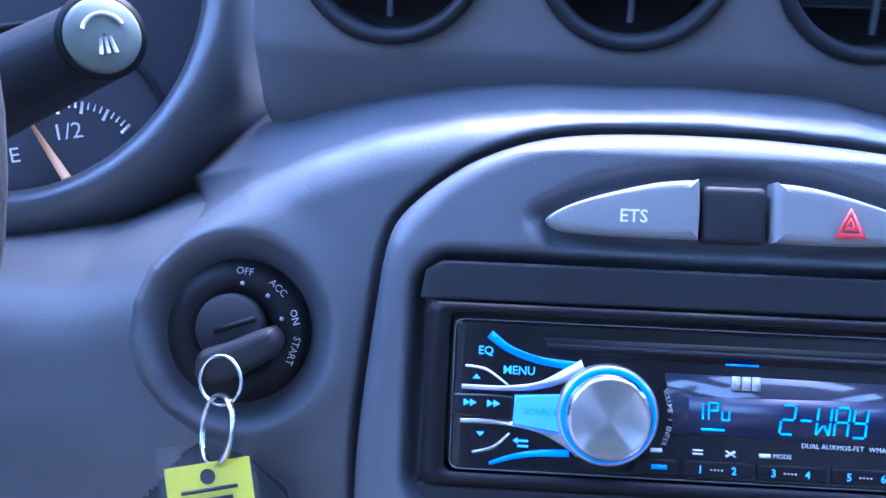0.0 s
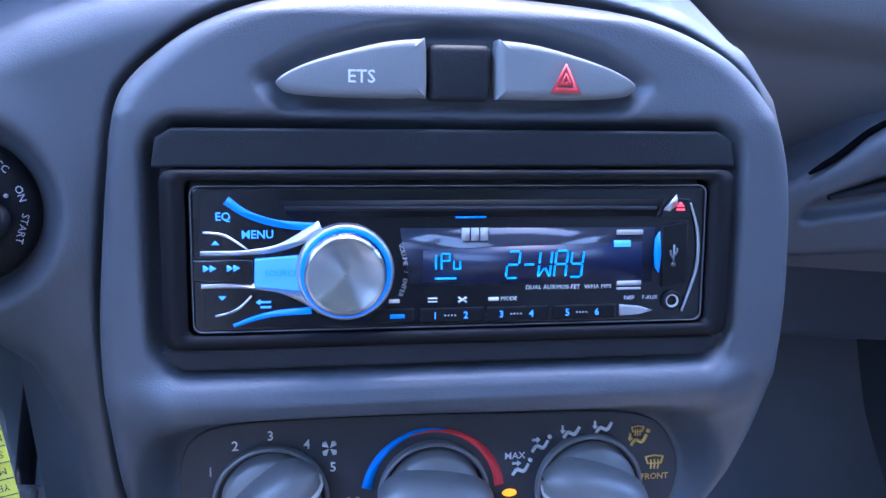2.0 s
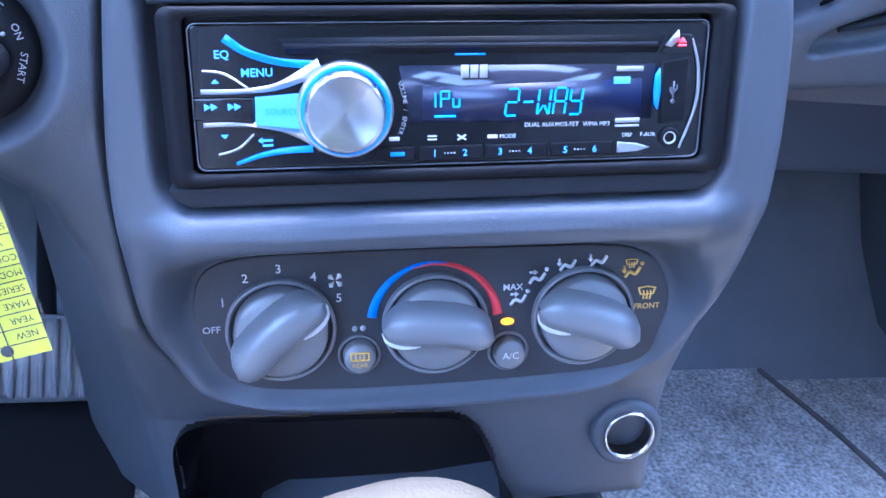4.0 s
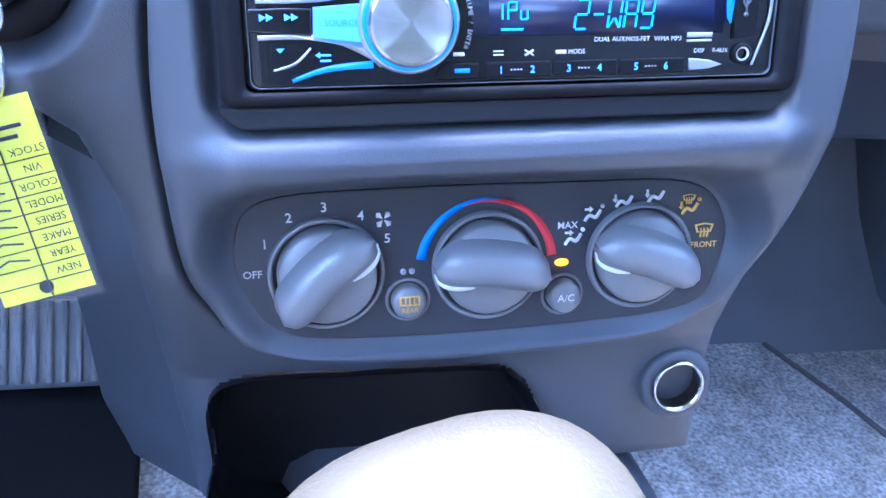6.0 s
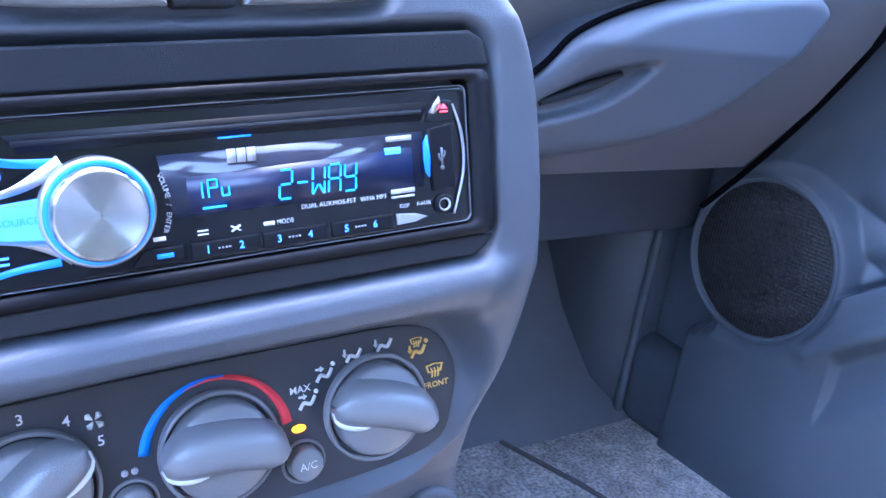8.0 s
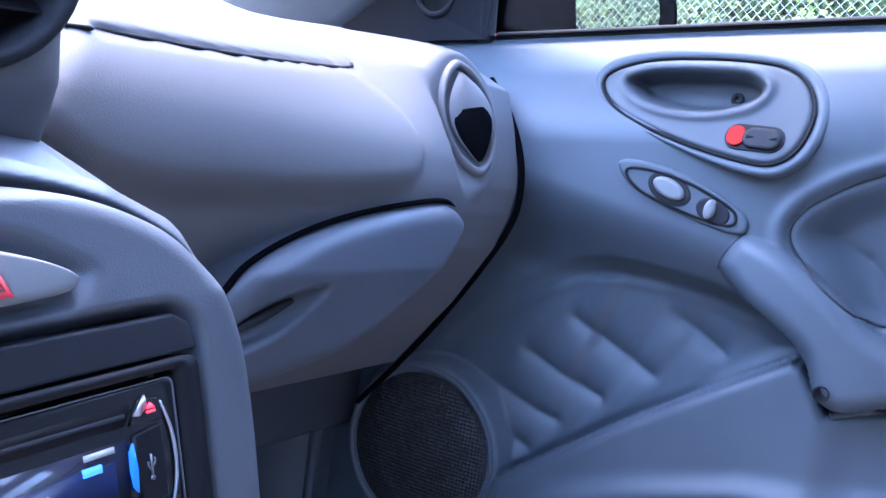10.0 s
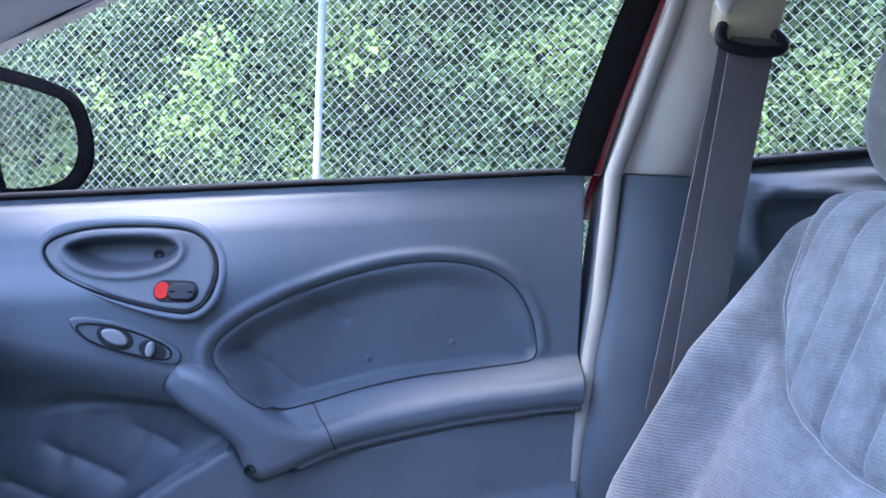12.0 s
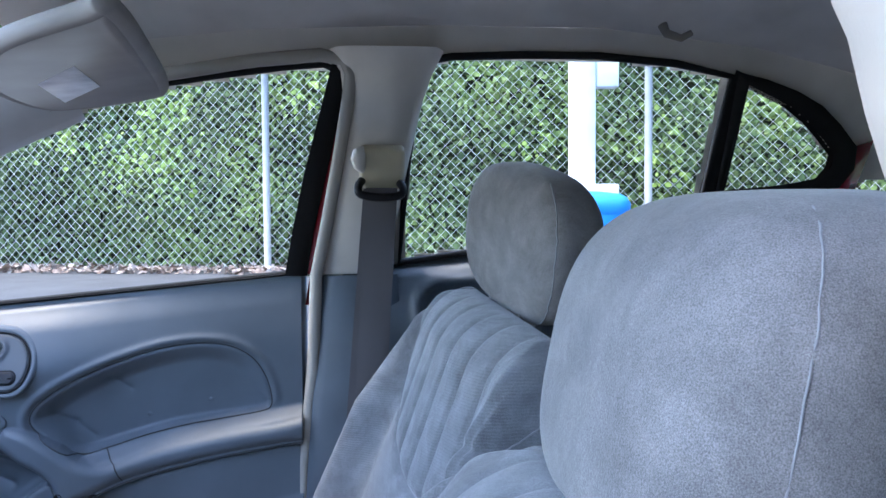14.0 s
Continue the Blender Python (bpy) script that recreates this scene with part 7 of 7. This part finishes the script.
def build_stalk():
    sk = thing("wiper_stalk", (-0.24, 0.08, 0.87), "dark column stalk with a pale grey end button and wiper mark", "control stalk")
    a, b_ = np.array([-0.262, 0.132, 0.852]), np.array([-0.208, 0.127, 0.878])
    ax3 = np.array([0.35, -0.86, 0.36])
    ax3 /= np.linalg.norm(ax3)
    part("arm", tube([a + np.array([-0.06, 0.05, -0.03]), a, b_ - 0.018 * ax3, b_ - 0.002 * ax3], [0.014, 0.018, 0.0165, 0.0150], 24), DARK, sk)
    e1 = np.cross([0, 0, 1.0], ax3)
    e1 /= np.linalg.norm(e1)
    e2 = np.cross(ax3, e1)
    cap = part("end_button", lathe([(0.0140, -0.002), (0.0140, 0.002), (0.0124, 0.0045), (0.007, 0.0054), (0.0004, 0.0056)], 36, b_, [e1, e2, ax3]), mat("pale_grey_cap", (0.15, 0.18, 0.155), 0.6), sk, "pale grey end button")
    part("bezel", lathe([(0.0164, -0.004), (0.0164, 0.001), (0.0143, 0.002)], 36, b_, [e1, e2, ax3]), BLACK, sk)
    bits = []
    for k in (-1, 0, 1):
        bits.append(tube([b_ + ax3 * 0.0060 + e1 * 0.0028 * k - e2 * 0.007, b_ + ax3 * 0.0060 + e1 * 0.0016 * k - e2 * 0.001], 0.0008, 5))
    bits.append(tube([b_ + ax3 * 0.0058 + 0.0078 * (math.cos(a_) * e1 + math.sin(a_) * e2) for a_ in np.linspace(0.4, 2.75, 9)], 0.0008, 5))
    part("wiper_mark", join(*bits), WHITE, cap)

    turn_in(sk)


build_stalk()


def build_wheel():
    wh = thing("steering_wheel", (-0.40, -0.02, 0.86), "black textured steering wheel rim", "steering wheel")
    c = np.array([-0.415, 0.03, 0.885])
    n = np.array([0.0, -0.9, 0.43])
    n /= np.linalg.norm(n)
    r, up = np.array([1.0, 0, 0]), np.cross(n, [1.0, 0, 0])
    ring = [c + 0.182 * (math.cos(t) * r + math.sin(t) * up) for t in np.linspace(0, 2 * math.pi, 72, endpoint=False)]
    part("rim", tube(ring, 0.0155, 16, closed=True), mat("wheel_leather", (0.03, 0.03, 0.033), 0.55, grain=1.0, grain_size=350), wh, "grained black rim")
    part("hub", lathe([(0.075, -0.03), (0.07, 0.0), (0.05, 0.012), (0.0005, 0.016)], 40, c - 0.03 * n, [r, up, n]), DARK, wh)
    for a in (0.0, math.pi, 1.5 * math.pi):
        d = math.cos(a) * r + math.sin(a) * up
        part("spoke", tube([c - 0.03 * n + 0.05 * d, c - 0.01 * n + 0.12 * d, c + 0.175 * d], [0.022, 0.016, 0.012], 10), DARK, wh)

    turn_in(wh)


build_wheel()


# ---- ignition lock, key and tag ----
def build_ignition():
    ig = thing("ignition_lock", S(np.array([-0.172, 0.018, -0.01])), "black ignition lock with off, accessory, on and start markings", "ignition lock")
    D0 = -0.024
    part("bezel", turned([(0.0268, D0), (0.0268, D0 + 0.007), (0.0258, D0 + 0.0105), (0.0135, D0 + 0.0135), (0.0130, D0 + 0.010)], -0.174, 0.016, 64), BLACK, ig, "black round bezel")
    part("cylinder", turned([(0.0128, D0), (0.0125, D0 + 0.017), (0.0112, D0 + 0.0185), (0.0004, D0 + 0.019)], -0.175, 0.0175, 40), DARK, ig, "dark lock cylinder")
    part("key_slot", plate([(-0.1805, 0.0170), (-0.1660, 0.0225), (-0.1650, 0.0208), (-0.1795, 0.0152)], D0, D0 + 0.0195, 0, S), BLACK, ig)
    for body, a in (("OFF", 84), ("ACC", 48), ("ON", 16), ("START", -16)):
        t = radians(a)
        stack_text("word", body, 0.0037, -0.174 + 0.0222 * math.cos(t), 0.016 + 0.0222 * math.sin(t), D0 + 0.0122, GREY_PRINT, ig, turn=a - 90)
    for a in (84, 50, 18):
        t = radians(a)
        part("mark", turned([(0.0008, D0 + 0.0128), (0.0007, D0 + 0.0138), (0.0001, D0 + 0.0139)], -0.174 + 0.0178 * math.cos(t), 0.016 + 0.0178 * math.sin(t), 10), GREY_PRINT, ig)
    ky = thing("car_key", S(np.array([-0.168, 0.012, 0.0])), "dark plastic car key with split rings, in the ignition", "key")
    o = smooth_curve([(-0.0150, -0.0050), (-0.0130, 0.0010), (-0.004, 0.0045), (0.006, 0.0090), (0.0120, 0.0105), (0.0150, 0.0060), (0.0130, 0.0005), (0.004, -0.0055), (-0.006, -0.0105), (-0.0130, -0.0100)], 50)
    part("bow", plate([(a - 0.1700, b_ + 0.0085) for a, b_ in o], D0 + 0.016, D0 + 0.026, 0.004, S, 4), DARK, ky)
    def ring_at(cu, cv, cd, rad, tilt, turn):
        t = np.linspace(0, 2 * math.pi, 40, endpoint=False)
        x, y = rad * np.cos(t), rad * np.sin(t)
        a, b_ = radians(tilt), radians(turn)
        P = np.stack([x * math.cos(a), y, x * math.sin(a)], 1)
        P = np.stack([P[:, 0] * math.cos(b_) - P[:, 1] * math.sin(b_), P[:, 0] * math.sin(b_) + P[:, 1] * math.cos(b_), P[:, 2]], 1)
        return S(P + np.array([cu, cv, cd]))
    part("split_ring", tube(ring_at(-0.1735, 0.0005, 0.006, 0.0085, 20, 0), 0.0007, 8, closed=True), CHROME, ky, "bright steel ring")
    for k in (0, 1):
        part("split_ring", tube(ring_at(-0.1725, -0.0155, 0.010 + 0.0016 * k, 0.0118, 50, -8), 0.0009, 8, closed=True), CHROME, ky, "bright steel ring")
    # paper tag in a clear sleeve
    tg = thing("key_tag", S(np.array([-0.166, -0.06, 0.016])), "yellow printed paper tag in a clear sleeve on the key ring", "key tag")
    e_dn = np.array([0.208, -0.978])
    e_rt = np.array([0.978, 0.208])
    top = np.array([-0.1745, -0.0225])
    yel = mat("tag_yellow", (0.75, 0.68, 0.03), 0.6, mottle=0.05)
    ink = mat("tag_ink", (0.02, 0.02, 0.02), 0.7, mottle=0)
    def tp(a, b_, d=0.0):
        p = top + a * e_rt + b_ * e_dn
        return (p[0], p[1], 0.016 + d + 0.006 * (b_ / 0.08))
    W_, L_ = 0.0290, 0.066
    part("paper", join(sheet(S(np.array([[tp(a, b_) for a in (-W_ / 2, 0, W_ / 2)] for b_ in np.linspace(0.003, L_, 6)])))), yel, tg)
    part("sleeve", sheet(S(np.array([[tp(a, b_, 0.0007) for a in (-W_ / 2 - 0.002, 0, W_ / 2 + 0.002)] for b_ in np.linspace(-0.004, L_ + 0.003, 6)]))), pane_mat("clear_sleeve", (0.9, 0.93, 0.95), 0.06), tg, "clear plastic sleeve")
    hole = top + 0.0075 * e_dn
    part("hole", (S(np.array([(hole[0] + 0.0026 * math.cos(a), hole[1] + 0.0026 * math.sin(a), 0.0172) for a in np.linspace(0, 2 * math.pi, 20, endpoint=False)])), [tuple(range(20))]), ink, tg, smooth=False)
    rr, uu = -(e_rt[0] * RU + e_rt[1] * UP), e_dn[0] * RU + e_dn[1] * UP
    rows_ = [("STOCK", 0.0195), ("VIN", 0.0250), ("COLOR", 0.0305), ("MODEL", 0.0360), ("SERIES", 0.0415), ("MAKE", 0.0470), ("YEAR", 0.0525), ("NEW", 0.0580)]
    for w, b_ in rows_:
        part("word", text_data(w, 0.0034, S(np.array(tp(0.0085, b_, 0.0004))), rr, uu), ink, tg, smooth=False)
        a0, a1 = tp(-W_ / 2, b_ + 0.0028, 0.0004), tp(W_ / 2, b_ + 0.0028, 0.0004)
        part("rule", tube(S(np.array([a0, a1])), 0.00022, 4), ink, tg)
        if w != "NEW":
            part("writing_bar", tube(S(np.array([tp(-0.012, b_ + 0.0006, 0.0004), tp(-0.008, b_ - 0.0008, 0.0004), tp(-0.002, b_ + 0.0005, 0.0004)])), 0.00035, 4), ink, tg)
    for b_, w in ((0.0118, 0.0095), (0.0150, 0.0075)):
        part("print_bar", tube(S(np.array([tp(-w, b_, 0.0003), tp(w, b_, 0.0003)])), 0.0007, 4), ink, tg)
    hole2 = top + 0.0625 * e_dn
    part("hole", (S(np.array([(hole2[0] + 0.0022 * math.cos(a), hole2[1] + 0.0022 * math.sin(a), 0.0212) for a in np.linspace(0, 2 * math.pi, 20, endpoint=False)])), [tuple(range(20))]), ink, tg, smooth=False)
    part("rule", tube(S(np.array([tp(0.001, 0.0168, 0.0004), tp(0.001, L_, 0.0004)])), 0.00025, 4), ink, tg)


build_ignition()


# ---- below the stack: console, shifter, carpet, pedal ----
def build_floor():
    single("floor", join(box((0.38, -0.1, 0.34), (0.30, 0.62, 0.012)), box((-0.40, -0.1, 0.34), (0.30, 0.62, 0.012)), box((0, -1.2, 0.34), (0.7, 0.5, 0.012))), CARPET, "grey-brown dusty car carpet", "carpet", kind="structure", smooth=False)
    # toe board rising under the dash
    X, T = np.meshgrid(np.linspace(-0.68, 0.68, 30), np.linspace(0, 1, 14), indexing="ij")
    single("toe_board", sheet(np.stack([X, 0.30 + 0.28 * T, 0.35 + 0.40 * T ** 1.2], -1), flip=True), mat("footwell_plastic", (0.16, 0.175, 0.2), 0.6, grain=0.3), "blue-grey moulded toe board under the dashboard", "trim panel", kind="structure")
    single("wall_front", box((0, 0.70, 0.72), (0.72, 0.02, 0.30)), DARK, "dark bulkhead below the windscreen", "car body", kind="structure", smooth=False)
    kick = thing("kick_panel", (0.65, 0.45, 0.35), "dark blue-grey moulded kick panel ahead of the door", "trim panel")
    part("panel", loft([[(0.645, 0.315, z), (0.615, 0.345, z), (0.60, 0.40, z), (0.60, 0.60, z), (0.70, 0.60, z), (0.70, 0.315, z)] for z in (0.35, 0.5, 0.65, 0.74)]), DOOR, kick)
    part("edge_bead", tube([(0.643, 0.316, 0.36), (0.643, 0.316, 0.55), (0.643, 0.316, 0.735)], 0.006, 10), DOOR, kick, "rounded edge towards the door")
    part("carpet_strip", box((0.606, 0.47, 0.372), (0.008, 0.12, 0.016), bevel=0.004), BINDING, kick, "dark strip along the carpet")
    single("driver_sill_plate", box((-0.69, -0.1, 0.39), (0.04, 0.62, 0.05), bevel=0.02), DOOR, "blue-grey door sill cover on the driver side", "trim")
    single("sill_plate", box((0.69, -0.1, 0.40), (0.04, 0.62, 0.06), bevel=0.02), DOOR, "blue-grey door sill cover", "trim")
    # added black slab, in place of the shade over the driver footwell
    single("footwell_shade", box((-0.40, -0.02, 0.358), (0.24, 0.34, 0.006), bevel=0.004), RUBBER, "black slab standing for the shade on the driver footwell floor", "floor mat")
    fm = thing("floor_mat", (0.40, -0.12, 0.352), "grey carpet mat in the passenger footwell", "floor mat")
    part("mat", extrude_poly([(0.215, 0.31, 0.353), (0.451, 0.31, 0.353), (0.481, 0.212, 0.353), (0.501, 0.125, 0.353), (0.59, -0.25, 0.353), (0.59, -0.38, 0.353), (0.215, -0.38, 0.353)], (0, 0, 0.010)), CARPET, fm, smooth=False)
    # bound edges in a dark tone that paints the mat's shadow line
    part("bound_edge", tube([(0.453, 0.306, 0.364), (0.483, 0.212, 0.364), (0.503, 0.125, 0.364), (0.592, -0.25, 0.364)], 0.003, 8), BINDING, fm, "bound edge, darkened for the shadow line beside it")
    part("bound_edge", tube([(0.215, 0.13, 0.365), (0.215, -0.38, 0.365)], 0.004, 8), BINDING, fm, "bound edge, darkened for the shadow line beside it")


build_floor()


def build_console():
    co = thing("centre_console", (0, -0.2, 0.36), "dark blue-grey plastic centre console with open cubby", "console")
    P = []
    for y, z, hw in [(0.08, 0.50, 0.112), (0.0, 0.505, 0.112), (-0.10, 0.52, 0.105), (-0.30, 0.55, 0.10), (-0.60, 0.56, 0.10)]:
        P.append([(hw + 0.012 - 0.02, y, 0.36), (hw - 0.008, y, z - 0.025), (hw - 0.02, y, z - 0.006), (hw - 0.035, y, z), (0, y, z - 0.004), (-hw + 0.035, y, z), (-hw + 0.02, y, z - 0.006), (-hw + 0.008, y, z - 0.025), (-hw + 0.008, y, 0.36)])
    part("body", sheet(np.array(P), flip=True), DASH, co)
    # cubby opening under the climate panel; its black carries the inner shade
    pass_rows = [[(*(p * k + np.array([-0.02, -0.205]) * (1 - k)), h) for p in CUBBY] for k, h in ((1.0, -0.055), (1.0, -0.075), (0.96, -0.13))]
    part("cubby", sheet(S(np.array(pass_rows)), closed=True), BLACK, stack, "open cubby, coloured black for the shade inside")
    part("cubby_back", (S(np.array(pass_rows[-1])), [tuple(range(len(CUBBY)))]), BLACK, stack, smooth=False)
    lt = thing("lighter_socket", S(np.array([0.1005, -0.1855, -0.06])), "round chrome-rimmed lighter socket", "lighter socket")
    part("collar", turned([(0.0188, -0.085), (0.0188, -0.061), (0.0178, -0.0585), (0.0140, -0.0580), (0.0130, -0.060)], 0.1005, -0.1855, 44), DASH, lt)
    part("rim", turned([(0.0138, -0.060), (0.0134, -0.0562), (0.0124, -0.0556), (0.0117, -0.0585)], 0.1005, -0.1855, 44), CHROME, lt, "worn chrome rim")
    # barrel and well are coloured dark for the shade inside the socket
    part("barrel", turned([(0.0118, -0.058), (0.0114, -0.085)], 0.1005, -0.1855, 36), mat("shaded_brass", (0.05, 0.042, 0.036), 0.45, 0.7, mottle=0.4, mottle_size=150), lt, "metal barrel, coloured dark for the shade in the socket")
    part("well", turned([(0.0111, -0.082), (0.0004, -0.082)], 0.1005, -0.1855, 30), BLACK, lt)
    sh = thing("gear_selector", (-0.055, -0.15, 0.56), "pale grey-cream rounded gear selector knob", "gear selector")
    n, m = 24, 36
    V = []
    c = np.array([-0.076, -0.150, 0.690])
    for i in range(n + 1):
        th = math.pi * i / n
        for j in range(m):
            ph = 2 * math.pi * j / m
            sp = lambda v, e: math.copysign(abs(v) ** e, v)
            V.append(c + np.array([sp(math.sin(th), 0.7) * sp(math.cos(ph), 0.75) * 0.062, sp(math.sin(th), 0.7) * sp(math.sin(ph), 0.8) * 0.050, sp(math.cos(th), 0.75) * 0.032]))
    part("knob", sheet(np.array(V).reshape(n + 1, m, 3), closed=True), LEATHER, sh, "worn pale knob")
    part("shaft", tube([(-0.02, -0.20, 0.55), (-0.06, -0.155, 0.68)], 0.012, 12), CHROME, sh)
    pe = thing("brake_pedal", (-0.25, 0.29, 0.37), "ribbed grey rubber brake pedal", "pedal")
    vv, ff = box((0, 0, 0), (0.052, 0.008, 0.036), bevel=0.007, seg=3)
    rot = np.array(Euler((radians(-38), 0, 0)).to_matrix())
    pc = np.array([-0.239, 0.296, 0.404])
    part("pad", (vv @ rot.T + pc, ff), KNOB, pe)
    for k in range(-4, 5):
        a = np.array([k * 0.0108, -0.0095, -0.032]) @ rot.T + pc
        b_ = np.array([k * 0.0108, -0.0095, 0.032]) @ rot.T + pc
        part("rib", tube([a, b_], 0.0028, 6), KNOB, pe)
    part("arm", tube([pc + np.array([0, 0.02, 0.01]), pc + np.array([0, 0.10, 0.16]), pc + np.array([0, 0.12, 0.30])], 0.008, 8), BLACK, pe)
    # knee panel on the driver side
    X, T = np.meshgrid(np.linspace(-0.68, -0.25, 40), np.linspace(0, 1, 20), indexing="ij")
    kp = single("knee_panel", sheet(np.stack([X, 0.10 + 0.10 * T + 0.3 * np.clip(-0.25 - X, 0, 1) ** 2, 0.76 - 0.16 * T], -1), flip=True), DASH, "blue-grey plastic knee panel under the column", "trim panel")
    cs = single("column_shroud", tube([(-0.36, 0.26, 0.76), (-0.40, 0.10, 0.83), (-0.41, 0.04, 0.86)], [0.06, 0.055, 0.045], 24), DARK, "dark steering column shroud", "trim")

    for ob in (co, sh, kp, cs):
        turn_in(ob)


build_console()


# ---- outside things ----
def build_outside():
    wp = thing("white_post", (3.75, -1.895, 0.6), "square white painted post with a small white box", "post")
    part("shaft", box((3.75, -1.905, 2.2), (0.058, 0.060, 1.75), bevel=0.008), mat("white_paint", (0.78, 0.79, 0.8), 0.5), wp)
    part("base", box((3.75, -1.93, 0.98), (0.13, 0.14, 0.36), bevel=0.008), bpy.data.materials["white_paint"], wp)
    part("meter_box", box((3.75, -2.035, 1.927), (0.042, 0.062, 0.073), bevel=0.01), bpy.data.materials["white_paint"], wp, "small white box")
    bn = thing("blue_bin", (3.06, -1.66, 0.55), "bright blue plastic bin with domed lid standing by the white post", "bin")
    blue = mat("blue_plastic", (0.02, 0.25, 0.72), 0.45)
    ring = rrect(3.06, -1.66, 0.18, 0.235, 0.09)
    part("body", loft([[(3.06 + (a - 3.06) * k, -1.66 + (b_ + 1.66) * k, z) for a, b_ in ring] for k, z in ((0.82, 0.4), (0.98, 1.20))]), blue, bn)
    part("lid", loft([[(3.06 + (a - 3.06) * k, -1.66 + (b_ + 1.66) * k, z) for a, b_ in ring] for k, z in ((1.0, 1.19), (1.04, 1.205), (1.04, 1.235), (0.98, 1.262), (0.85, 1.278), (0.5, 1.29), (0.02, 1.292))]), blue, bn, "rounded blue lid")
    rng = np.random.default_rng(8)
    n = 7000
    s = rng.uniform(-8, 8, n)
    o = np.abs(rng.normal(0, 0.28, n)) - 0.25
    b = FENCE_A + s[:, None] * FDIR + o[:, None] * FOUT
    c = np.concatenate([b, (ground_z(b[:, 0], b[:, 1]) + rng.uniform(0.004, 0.05, n))[:, None]], 1)
    f = rng.normal(0, 0.5, (n, 3)) + np.array([0, 0, 1.0])
    f /= np.linalg.norm(f, axis=1, keepdims=True)
    a = np.cross(f, rng.normal(0, 1, (n, 3)))
    a /= np.linalg.norm(a, axis=1, keepdims=True)
    d = np.cross(f, a)
    z = rng.uniform(0.015, 0.04, n)[:, None]
    V = np.stack([c + z * a, c + z * 0.6 * d, c - z * a, c - z * 0.6 * d], 1).reshape(-1, 3)
    lm = mat("dry_leaf", (0.3, 0.2, 0.14), 0.8, mottle=0)
    nt = lm.node_tree
    g, rp = nt.nodes.new("ShaderNodeNewGeometry"), nt.nodes.new("ShaderNodeValToRGB")
    rp.color_ramp.elements[0].color, rp.color_ramp.elements[1].color = (0.12, 0.07, 0.05, 1), (0.5, 0.4, 0.34, 1)
    nt.links.new(g.outputs["Random Per Island"], rp.inputs["Fac"])
    nt.links.new(rp.outputs["Color"], nt.nodes["Principled BSDF"].inputs["Base Color"])
    single("leaf_litter", (V, [tuple(range(4 * i, 4 * i + 4)) for i in range(n)]), lm, "dry brown fallen leaves along the fence foot", "leaves", kind="stuff", smooth=False)


build_outside()
